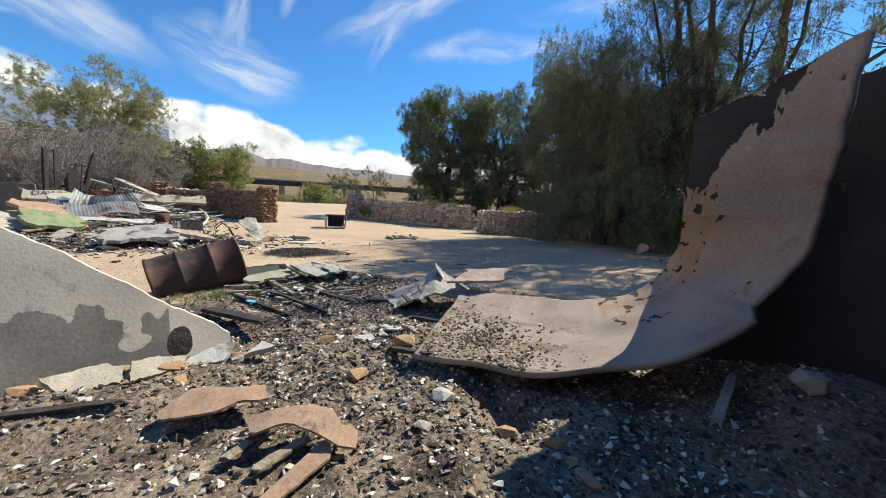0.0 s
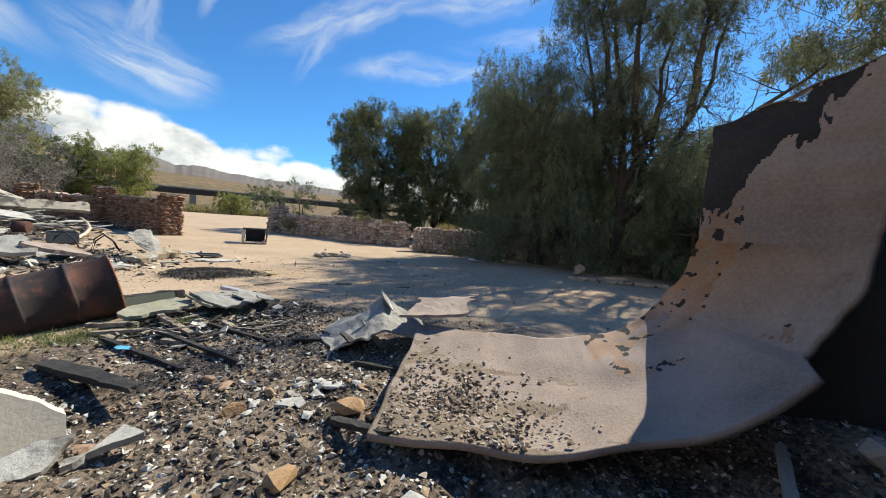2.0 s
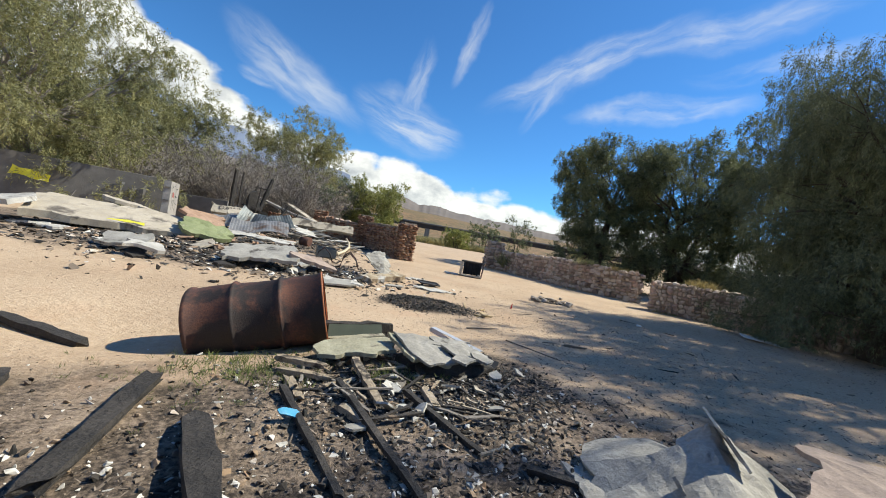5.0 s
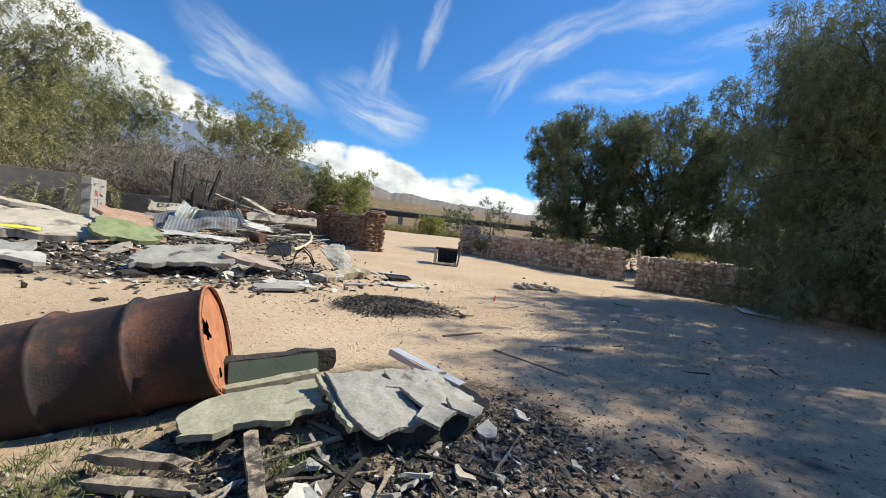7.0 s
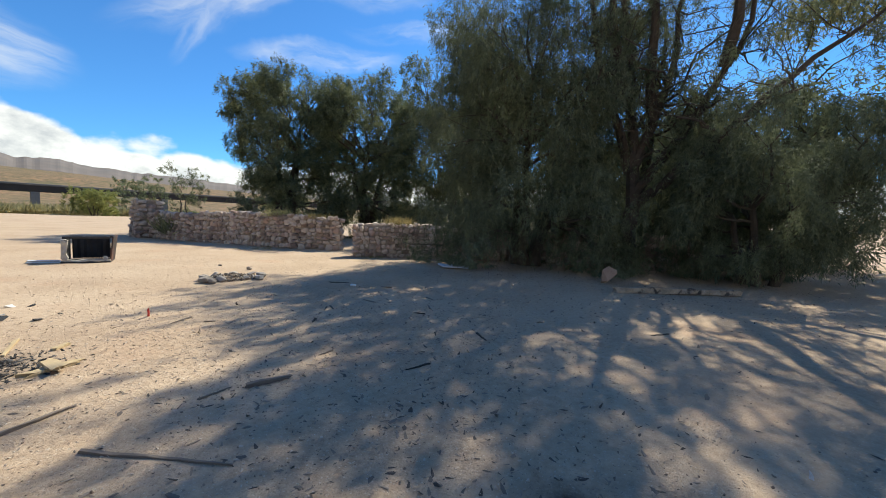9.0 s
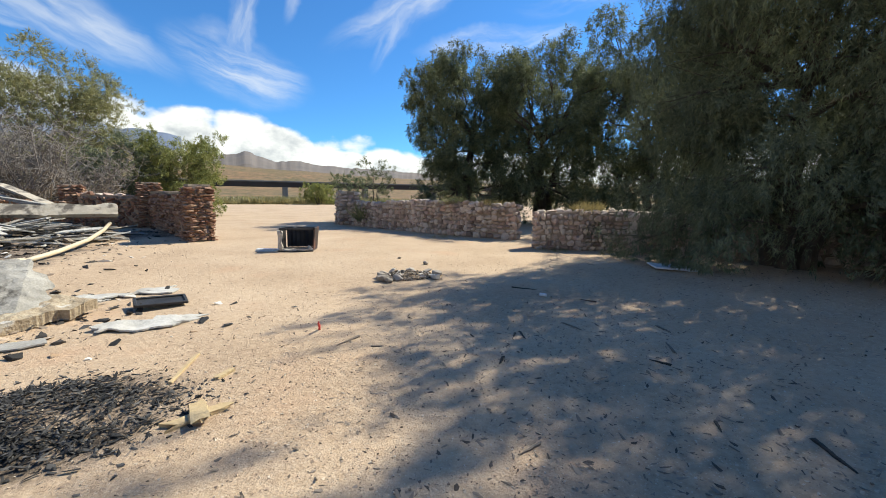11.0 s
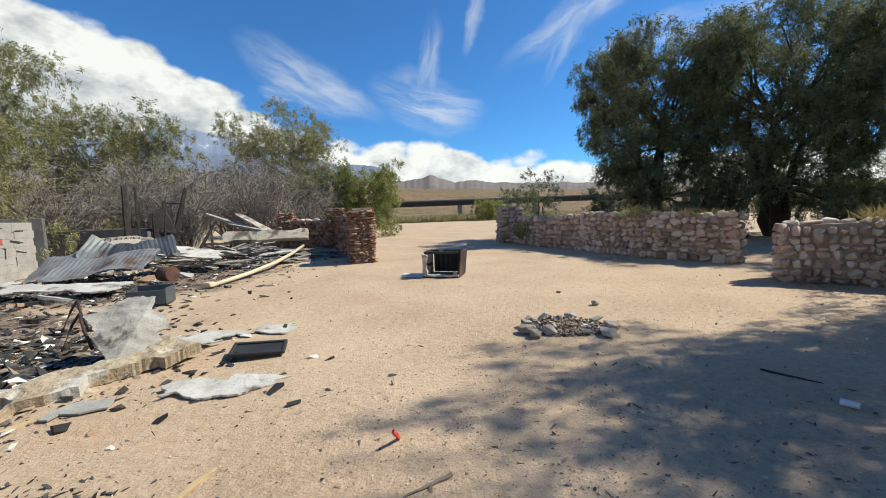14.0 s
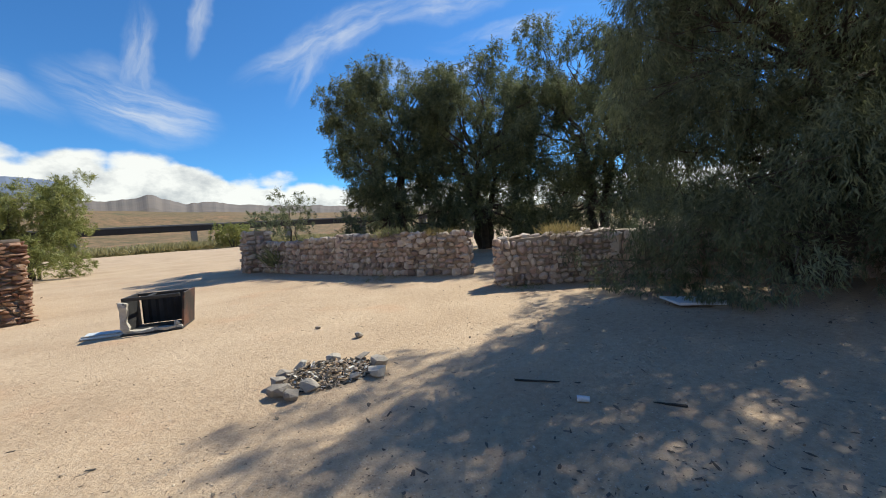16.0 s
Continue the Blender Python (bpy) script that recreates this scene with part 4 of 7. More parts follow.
def left_walls():
    ob = thing("pier_brick_front", "square pier of stacked red ledge stones with a flat cap", "stone pier", kind="structure")
    corner_faces(ob, -0.50, -0.12, 18.0, 0.50, 0.50, 1.46, 70, 0.15, LEDGES, 0.48)
    ob = thing("pier_brick_middle", "red ledge-stone pier standing at the wall's corner", "stone pier", kind="structure")
    corner_faces(ob, -2.55, 5.3, 18.0, 0.52, 0.52, 1.62, 80, 0.16, LEDGES, 0.48)
    ob = thing("pier_brick_back", "weathered red ledge-stone pier with a broken top", "stone pier", kind="structure")
    corner_faces(ob, -5.1, 6.6, 18.0, 0.55, 0.55, 1.52, 90, 0.17, LEDGES, 0.55)
    ob = thing("wall_brick_front", "low rubble stone wall with a mortar cap between two piers", "stone wall", kind="structure")
    pts, hs = [(-0.42, 0.42), (-1.2, 2.7), (-2.15, 5.35)], [1.22, 1.25, 1.30]
    wall_core(ob, pts, hs, 0.30)
    for k in range(2):
        (x0, y0), (x1, y1) = pts[k], pts[k + 1]
        d = Vector((x1 - x0, y1 - y0, 0)).normalized()
        n = Vector((d.y, -d.x, 0)) * 0.15
        stone_face(ob, (x0 - n.x, y0 - n.y, 0), (x1 - n.x, y1 - n.y, 0), hs[k] - 0.05, hs[k + 1] - 0.05, -1, 96 + k, 0.17, LEDGES, 0.8)
        cap = sheet_bm(math.hypot(x1 - x0, y1 - y0), 0.38, 0.05, 98 + k, 12, 3, 0.02, 0.006)
        bmesh.ops.transform(cap, matrix=pose((x0 + x1) / 2, (y0 + y1) / 2, gz(-1, 3) + (hs[k] + hs[k + 1]) / 2, 0, 0, math.degrees(math.atan2(y1 - y0, x1 - x0))), verts=cap.verts)
        part("cap", cap, M_CAP, ob, "pale mortar wall cap")
    ob = thing("wall_brick_back", "low broken rubble stone wall behind the burnt debris", "stone wall", kind="structure")
    pts, hs = [(-2.5, 5.7), (-4.6, 6.7)], [1.15, 1.2]
    wall_core(ob, pts, hs, 0.30)
    stone_face(ob, (-4.66, 6.55, 0), (-2.56, 5.55, 0), 1.15, 1.1, 1, 104, 0.19, LEDGES, 0.8)
    top_stones(ob, pts, hs, 0.32, 105, 0.22, STONES)
    ob = thing("wall_brick_end", "low rubble stone wall running off behind the shrubs", "stone wall", kind="structure")
    pts, hs = [(-5.2, 7.0), (-8.0, 8.3)], [1.0, 1.0]
    wall_core(ob, pts, hs, 0.30)
    stone_face(ob, (-8.06, 8.15, 0), (-5.26, 6.85, 0), 1.0, 1.0, 1, 106, 0.24, LEDGES, 0.8)


left_walls()


def block_walls():
    """The concrete block stub with its graffiti and the long dark block wall behind."""
    ob = thing("wall_block_stub", "pale concrete block wall stub covered with sprayed graffiti", "block wall", pose(-7.95, -2.35, gz(-8, -2), 0, 0, 111), kind="structure")
    rnd = random.Random(5)
    bm = box_bm(0.397, 0.19, 0.194, 0.003)
    me = bpy.data.meshes.new("block")
    bm.to_mesh(me)
    bm.free()
    me.materials.append(M_BLOCK)
    part("core", box_bm(1.86, 0.165, 1.34, 0.0, (1.0, 0, 0)), M_BLOCK, ob)
    for row in range(7):
        for col in range(5):
            o = new("block", me)
            o.parent = ob
            o.matrix_basis = pose(0.2 + 0.4 * col + (0.03 if row % 2 else -0.03) + rnd.uniform(-0.003, 0.003), rnd.uniform(-0.003, 0.003), 0.196 * row, rnd.uniform(-0.3, 0.3), 0, rnd.uniform(-0.3, 0.3))
    for k, (x, z, w, h, mat) in enumerate(((0.55, 1.22, 0.60, 0.05, M_SPRAY), (1.35, 1.16, 0.50, 0.05, M_SPRAY), (0.62, 0.96, 0.36, 0.18, M_REDSPRAY), (1.30, 0.90, 0.50, 0.06, M_SPRAY),
                                           (0.50, 0.62, 0.06, 0.34, M_SPRAY), (0.82, 0.66, 0.05, 0.30, M_SPRAY), (0.66, 0.78, 0.34, 0.04, M_SPRAY), (1.42, 0.66, 0.40, 0.05, M_SPRAY), (1.2, 0.45, 0.05, 0.24, M_SPRAY))):
        mark = sheet_bm(w, h, 0.002, 300 + k, 10, 4, 0.02, 0.0, bend=None)
        bmesh.ops.transform(mark, matrix=pose(x, -0.101, z, 90, rnd.uniform(-9, 9), 0), verts=mark.verts)
        part("graffiti", mark, mat, ob, "scrawled spray-paint mark")
    ob = thing("wall_block_long", "long dark painted block wall with pale graffiti behind the debris", "block wall", pose(-8.6, 3.3, gz(-8.6, 3.3), 0, 0, 8), kind="structure")
    part("core", box_bm(3.6, 0.2, 1.05, 0.01, (-1.6, 0, 0)), M_DARKBLOCK, ob)
    letters("Lo", ob, pose(-2.3, -0.104, 0.32, 90, 0, 0), 0.55, M_SPRAY)
    ob = thing("wall_block_side", "dark painted block wall with scrawled graffiti under the trees", "block wall", pose(-10.6, 0.4, gz(-10.6, 0.4), 0, 0, 28), kind="structure")
    part("core", box_bm(5.0, 0.2, 1.55, 0.01, (-1.4, 0, 0)), M_DARKBLOCK, ob)
    for k, (x, z, w, h) in enumerate(((-0.3, 0.9, 0.1, 0.6), (0.05, 0.8, 0.1, 0.5), (0.35, 0.95, 0.1, 0.55), (-2.6, 0.9, 1.0, 0.3))):
        s = sheet_bm(w, h, 0.002, 320 + k, 5, 5, 0.03, 0.0)
        bmesh.ops.transform(s, matrix=pose(x, -0.102, z, 90, 8, 0), verts=s.verts)
        part("graffiti", s, M_YELLOWSPRAY if k == 3 else M_GREYSLAB, ob, "yellow spray paint" if k == 3 else "pale spray-paint stroke")


def letters(text, parent, m, size, mat):
    cu = bpy.data.curves.new("graffiti", "FONT")
    cu.body, cu.size, cu.extrude = text, size, 0.001
    cu.materials.append(mat)
    ob = new("graffiti", cu)
    ob.parent = parent
    ob.matrix_basis = m
    return ob


block_walls()

# the burnt wall: its curled plaster skin, and the sooted wall behind
U, V, O = Vector((0.707, -0.707, 0)), Vector((0.707, 0.707, 0)), Vector((0.19, -16.02, 0))   # up the curl, along its axis, its near low corner


def curl_profile(s):
    """Plan distance and height along the curled skin."""
    if s < -0.25:
        return s, 0.0
    a = (s + 0.25) / 1.12
    if a < math.pi / 2:
        return -0.25 + 1.35 * math.sin(a), 0.92 * (1 - math.cos(a))
    return 1.10, 0.92 + (s + 0.25 - 1.12 * math.pi / 2)


def panel_span(s, z):
    """The skin's two edges along its axis, and how far it has turned towards the standing wall."""
    pull = min(1.0, max(0.0, z / 1.0))
    v0 = -0.02 + 0.04 * pull + 0.05 * noise.noise((s * 2.2, 1.0, 0)) + 0.03 * noise.noise((s * 9, 4.0, 0)) * (1 if s > 0.9 else 0.0)
    v0 += 0.15 * max(0.0, min(1.0, (s - 0.95) / 0.06)) * max(0.0, min(1.0, (2.45 - s) / 0.9))
    v1 = 1.22 - 0.66 * pull ** 2.5 + 0.10 * (1 - 0.7 * pull) * noise.noise((s * 2.6, 8.0, 0)) + 0.02 * noise.noise((s * 13, 6.0, 0)) + 0.14 * max(0.0, -s)
    return v0, v1, pull


def curled_panel():
    rnd = random.Random(11)
    bm = bmesh.new()
    rows, cols = 300, 110
    front, back = {}, {}
    for i in range(rows + 1):
        s = -0.85 + 3.35 * i / rows
        d, z = curl_profile(s)
        d2, z2 = curl_profile(s + 0.02)
        nrm = Vector((-(z2 - z), 0, d2 - d)).normalized()
        for j in range(cols + 1):
            f = j / cols
            v0, v1, pull = panel_span(s, z)
            along = 1.0 + (1.16 - 0.45 * f - 1.0) * pull
            v = v0 + (v1 - v0) * f
            lift = 0.17 + 0.16 * f * max(0.0, 1 - max(0, s) / 1.1) + 0.02 * noise.noise((s * 3, v * 3, 0))
            dip = 0.06 * math.sin(f * 3.1) * max(0.0, 1 - abs(s) / 0.9)
            p = O + U * (d * along + 0.015 * noise.noise((s * 4, v * 4, 5))) + V * v + Vector((0, 0, z + lift - dip))
            if s > 1.9:
                p.z = min(p.z, 2.04 - 0.28 * f + 0.04 * noise.noise((v * 8, 3.0, 0)))
            n = U * nrm.x + Vector((0, 0, nrm.z))
            front[i, j] = bm.verts.new(p)
            back[i, j] = bm.verts.new(p - n * 0.035)
    gone = {(i, j) for i in range(rows) for j in range(cols) if (i >= rows - 22 and noise.noise((i * 0.055, j * 0.065, 2)) + 0.3 * noise.noise((i * 0.2, j * 0.2, 7)) > 0.30)}
    for i in range(rows):
        for j in range(cols):
            if (i, j) in gone:
                continue
            face = bm.faces.new((front[i, j], front[i, j + 1], front[i + 1, j + 1], front[i + 1, j]))
            up = -0.85 + 3.35 * i / rows
            burn = noise.noise((up * 2.4, j / cols * 4.4, 6.0)) + 0.5 * noise.noise((up * 6, j / cols * 11, 2.0)) + 0.25 * noise.noise((up * 18, j / cols * 30, 2.0))
            if 0.42 * burn + 1.3 * (j / cols - 0.42) + 1.6 * (up - 2.10) > 0.05 and up > 1.4:
                face.material_index = 1
            elif 1.1 * burn + 0.9 * (0.35 - j / cols) + 0.7 * (-0.25 - up) > 0.12 and up < 0.25:
                face.material_index = 2
            elif 0.7 * burn + 1.1 * (j / cols - 0.68) > 0.10 and 0.3 < up < 2.0:
                face.material_index = 1 if noise.noise((up * 9, j / cols * 7, 1.0)) + 0.6 * noise.noise((up * 22, j / cols * 17, 4.0)) > 0.30 else 3
            bm.faces.new((back[i, j], back[i + 1, j], back[i + 1, j + 1], back[i, j + 1]))
            for a, b, q in (((i, j), (i + 1, j), (i, j - 1)), ((i + 1, j + 1), (i, j + 1), (i, j + 1)), ((i, j + 1), (i, j), (i - 1, j)), ((i + 1, j), (i + 1, j + 1), (i + 1, j))):
                if q in gone or not (0 <= q[0] < rows and 0 <= q[1] < cols):
                    bm.faces.new((front[a], front[b], back[b], back[a]))
    for v in [v for v in bm.verts if not v.link_faces]:
        bm.verts.remove(v)
    bmesh.ops.recalc_face_normals(bm, faces=bm.faces)
    ob = part("wall_skin", bm, M_PINK)
    for extra in (M_SOOT, M_EARTH, M_BROWNSHEET):
        ob.data.materials.append(extra)
    for p in ob.data.polygons:
        p.use_smooth = True
    tagged(ob, "curled sheet of scorched pinkish plaster peeled down off the burnt wall", "wall panel")


curled_panel()


def burnt_walls():
    def upright(name, label, a, b, h0, h1, seed, th=0.10, holes=(), mat=M_SOOT):
        a, b = Vector((*a, 0)), Vector((*b, 0))
        run = (b - a).length
        ang = math.degrees(math.atan2(b.y - a.y, b.x - a.x))
        nx, ny = max(8, int(run / 0.05)), 40
        bm = sheet_bm(run, 2.0, th, seed, nx, ny, 0.02, 0.006, cut=holes)
        for v in bm.verts:
            f = v.co.x / run + 0.5
            top = (h0 + (h1 - h0) * f) * (1 + 0.02 * noise.noise((f * 9, seed, 0)))
            v.co.y = -1.0 + (v.co.y + 1.0) * top / 2.0 
        bmesh.ops.transform(bm, matrix=pose((a.x + b.x) / 2, (a.y + b.y) / 2, 1.0 - 0.1, 90, 0, ang), verts=bm.verts)
        return tagged(part(name, bm, mat), label, "burnt wall", kind="structure")

    upright("wall_burnt", "soot-black burnt wall with small holes, standing over the ash", (1.74, -16.02), (1.46, -17.40), 1.88, 2.18, 13, holes=((21, 33), (20, 32), (16, 28)))
    upright("wall_burnt_side", "soot-streaked dark wall meeting the burnt wall at a corner", (1.40, -17.42), (-1.5, -18.32), 2.16, 2.3, 14, mat=M_STREAK)
    upright("wall_burnt_back", "soot-black wall closing the burnt room", (-1.55, -18.34), (-5.5, -19.0), 2.3, 1.2, 15)


burnt_walls()


def leaning_wall():
    """The broken stucco wall piece that stands on edge, its top falling to a point."""
    a, b = Vector((-1.50, -14.66, 0)), Vector((-4.36, -15.16, 0))
    run = (b - a).length
    ang = math.degrees(math.atan2(b.y - a.y, b.x - a.x))
    rnd = random.Random(21)
    bm = bmesh.new()
    nx, ny = 420, 110
    f_, b_ = {}, {}
    for i in range(nx + 1):
        s = run * (i / nx) ** 2
        top = 0.16 + 0.72 * s - 0.03 * s * s + 0.022 * noise.noise((s * 4, 0, 0)) + 0.008 * noise.noise((s * 17, 0, 4))
        for j in range(ny + 1):
            z = -0.05 + (top + 0.05) * j / ny
            lean = -0.28 * z
            y = lean + 0.012 * noise.noise((s * 3, z * 3, 2))
            f_[i, j] = bm.verts.new((s, y, z))
            b_[i, j] = bm.verts.new((s, y - 0.09 * rnd.uniform(0.9, 1.1), z - 0.01))
    for i in range(nx):
        for j in range(ny):
            face = bm.faces.new((f_[i, j], f_[i, j + 1], f_[i + 1, j + 1], f_[i + 1, j]))
            a_, z_ = run * (i / nx) ** 2, f_[i, j].co.z
            smoke = noise.noise((a_ * 1.7, z_ * 2.0, 3.0)) + 0.45 * noise.noise((a_ * 5, z_ * 5, 1.0)) + 0.2 * noise.noise((a_ * 14, z_ * 14, 1.0))
            # ragged black patch painted for the dark inside of a hole, nothing is cut
            if math.hypot(a_ - 0.3, (z_ - 0.15) * 0.8) < 0.062 + 0.035 * smoke:
                face.material_index = 3
            elif 0.75 * smoke + 1.3 * (0.30 + 0.10 * a_ - z_) > 0.06 and a_ > 0.35:
                face.material_index = 1
            elif smoke < -0.62:
                face.material_index = 2
            bm.faces.new((b_[i, j], b_[i + 1, j], b_[i + 1, j + 1], b_[i, j + 1]))
            for p, q, o in (((i, j), (i + 1, j), (i, j - 1)), ((i + 1, j), (i + 1, j + 1), (i + 1, j)), ((i + 1, j + 1), (i, j + 1), (i, j + 1)), ((i, j + 1), (i, j), (i - 1, j))):
                if not (0 <= o[0] < nx and 0 <= o[1] < ny):
                    bm.faces.new((f_[p], f_[q], b_[q], b_[p]))
    bmesh.ops.recalc_face_normals(bm, faces=bm.faces)
    bmesh.ops.transform(bm, matrix=pose(a.x, a.y, gz(a.x, a.y) - 0.02, 0, 0, ang), verts=bm.verts)
    ob = part("wall_fragment", bm, M_SMOKED)
    for extra in (M_SMOKE, M_BROWNSHEET, M_CHAR):
        ob.data.materials.append(extra)
    tagged(ob, "broken beige stucco wall piece standing on edge, smoke-stained", "wall fragment")


leaning_wall()
for k, (x, y, w, d, rx, ry, rz, mat) in enumerate(((-1.62, -14.88, 0.34, 0.16, 34, -12, 16, M_WHITE), (-1.86, -14.98, 0.30, 0.20, 42, 8, 20, M_STUCCO), (-1.40, -14.84, 0.30, 0.07, 10, -8, 24, M_WHITE), (-2.15, -15.08, 0.36, 0.18, 30, 6, 12, M_STUCCO))):
    ob = part("stucco_shard", sheet_bm(w, d, 0.035, 870 + k, 14, 8, 0.05, 0.008), mat)
    ob.matrix_basis = pose(x, y, gz(x, y) + 0.05, rx, ry, rz)
    tagged(ob, "pale broken stucco shard leaning at the foot of the wall piece", "stucco shard", "stucco shards")
for k, (x, y, z, w, h) in enumerate(((-1.92, -14.90, 0.04, 0.16, 0.12), (-1.60, -14.78, 0.02, 0.12, 0.08))):
    ob = part("char_lump", lump_bm(random.Random(880 + k), w, 0.07, h, 20, 0.5), M_CHAR)
    ob.location = (x, y, gz(x, y) + z)
    tagged(ob, "black charred lump stuck to the broken stucco wall", "charred wood", "charred lumps")


# ---- trees and shrubs ----
TG = "tamarisk trees"
tree("tamarisk", "large dark grey-green tamarisk with drooping feathery sprays", 9.8, -8.6, 6.9, 2.85, 1, 400000, 0.10, 0.018, 0.85, lobes=54, clumps=10, low=0.03, trunks=4, thick=0.15, clump_r=0.72, group=TG)
tree("tamarisk", "dark low tamarisk filling the ground behind the forked trunk", 13.2, -10.6, 4.2, 3.0, 23, 90000, 0.16, 0.036, 0.8, lobes=34, clumps=9, low=0.03, trunks=4, thick=0.10, clump_r=0.8, group=TG)
open_tree("tall open tamarisk with dark forking limbs against the sky", (
    ((10.5, -11.0, -0.1), (10.35, -11.0, 2.2), (10.4, -10.8, 4.6), (10.2, -10.3, 8.2)), ((10.35, -11.0, 1.9), (10.3, -12.0, 3.2), (10.6, -12.8, 4.9), (10.8, -13.3, 7.6)),
    ((10.4, -11.0, 1.6), (10.2, -12.3, 2.7), (10.6, -13.7, 4.2), (11.2, -15.2, 5.6)), ((10.35, -11.0, 2.6), (10.7, -11.5, 4.4), (10.9, -11.9, 7.8)),
    ((10.4, -11.0, 1.5), (11.6, -11.2, 4.0), (12.6, -11.0, 7.0)), ((10.4, -10.9, 2.4), (9.7, -10.3, 4.6), (9.3, -9.8, 7.6)),
    # three high limbs above the view, added to cast shade on the yard
    ((10.0, -10.7, 4.0), (9.8, -10.4, 6.6), (9.4, -10.1, 8.1)), ((10.4, -11.3, 3.6), (9.8, -11.3, 6.4), (9.6, -11.3, 7.9)), ((10.5, -12.6, 4.6), (10.0, -12.9, 6.2), (9.9, -13.0, 7.0))), 2, 95000, 0.12, 0.022, 0.7, M_LEAF_DARK, 0.21, 0.42, 1.0, TG)
tree("tamarisk", "low drooping tamarisk hanging to the ground beside the forked one", 10.7, -13.5, 3.5, 2.1, 22, 150000, 0.10, 0.018, 0.9, lobes=30, clumps=8, low=0.10, trunks=4, thick=0.09, clump_r=0.62, group=TG)
open_tree("tamarisk with pale open crown behind the burnt wall", (
    ((14.5, -19.5, -0.1), (14.2, -19.2, 3.0), (13.8, -18.6, 8.0)), ((14.4, -19.4, 1.4), (13.6, -17.4, 4.0), (13.2, -15.6, 6.8)), ((14.4, -19.5, 1.6), (14.8, -21.0, 4.0), (15.0, -22.4, 7.2)),
    ((14.4, -19.4, 2.0), (15.6, -18.4, 4.6), (16.2, -17.8, 7.6))), 3, 60000, 0.20, 0.046, 0.5, M_LEAF_OLIVE, 0.2, 0.35, 1.35, TG)
tree("tamarisk", "grey-green tamarisk closing the view past the yard", 18.0, -12.8, 5.6, 4.2, 16, 60000, 0.24, 0.060, 0.5, lobes=26, clumps=9, low=0.06, thick=0.18, clump_r=0.7, group=TG)
SG = "shade trees"
tree("shade_tree", "tall dark green tree with upright crown behind the stone wall", 10.9, 5.6, 8.7, 2.8, 4, 160000, 0.15, 0.036, 0.5, lobes=36, clumps=10, low=0.04, trunks=3, thick=0.17, clump_r=0.66, lobe_r=0.31, leaf=M_LEAF_SHADE, group=SG)
tree("shade_tree", "dense dark green tree shading the ground behind the wall", 14.6, 3.6, 8.7, 3.4, 5, 180000, 0.15, 0.038, 0.5, lobes=44, clumps=10, low=0.03, thick=0.17, clump_r=0.62, lobe_r=0.32, leaf=M_LEAF_SHADE, group=SG)
tree("shade_tree", "dense dark green tree beside the gate gap", 17.0, -1.0, 8.6, 3.6, 6, 180000, 0.15, 0.038, 0.5, lobes=44, clumps=10, low=0.03, thick=0.17, clump_r=0.62, lobe_r=0.32, leaf=M_LEAF_SHADE, group=SG)
OG = "olive-green trees"
tree("olive_tree", "broad olive-green tree with grey twigs showing through", -10.4, 23.0, 10.0, 4.9, 7, 80000, 0.24, 0.052, 0.2, leaf=M_LEAF_OLIVE, bark=M_GREYBARK, lobes=30, clumps=10, low=0.08, thick=0.17, clump_r=0.62, group=OG)
tree("olive_tree", "olive-green tree beyond the bare shrubs", -16.2, 12.0, 7.6, 3.8, 8, 80000, 0.20, 0.046, 0.25, leaf=M_LEAF_OLIVE, bark=M_GREYBARK, lobes=30, clumps=10, low=0.06, thick=0.17, clump_r=0.62, group=OG)
tree("olive_tree", "yellow-green tree overhanging the block wall", -14.6, 0.6, 8.2, 4.2, 9, 150000, 0.15, 0.034, 0.5, leaf=M_LEAF_OLIVE, bark=M_GREYBARK, lobes=36, clumps=10, low=0.05, thick=0.17, clump_r=0.66, group=OG)
tree("olive_tree", "olive-green tree at the edge of the yard", -20.5, 5.5, 8.0, 4.0, 10, 80000, 0.22, 0.048, 0.3, leaf=M_LEAF_OLIVE, bark=M_GREYBARK, lobes=30, clumps=10, low=0.06, thick=0.17, clump_r=0.66, group=OG)
tree("bush", "bright yellow-green rounded bush behind the brick piers", -2.6, 14.6, 4.6, 2.0, 11, 60000, 0.14, 0.036, 0.2, leaf=M_LEAF_BRIGHT, lobes=22, clumps=9, low=0.08, trunks=4, thick=0.06, clump_r=0.75, lobe_r=0.42, category="bush")
tree("bush", "dark green bush beside the bright bush", -5.2, 15.0, 3.8, 2.2, 12, 20000, 0.20, 0.060, 0.1, lobes=16, clumps=8, low=0.08, trunks=4, thick=0.06, category="bush")
tree("bush", "small bright green bush at the edge of the yard", 11.3, 55.0, 3.4, 2.6, 13, 7000, 0.34, 0.14, 0.1, leaf=M_LEAF_BRIGHT, lobes=12, clumps=7, low=0.15, trunks=4, thick=0.08, category="bush")
tree("bush", "dark half-bare shrub by the bridge", 18.0, 62.0, 6.0, 3.2, 14, 4000, 0.34, 0.12, 0.1, leaf=M_LEAF_SHADE, lobes=12, clumps=7, low=0.2, trunks=4, thick=0.1, category="bush")
tree("bush", "thin grey-green sapling at the wall's end", 7.0, 8.2, 3.4, 1.0, 15, 3500, 0.13, 0.030, 0.1, leaf=M_LEAF_SHADE, lobes=10, clumps=6, low=0.25, trunks=3, thick=0.04, category="bush")
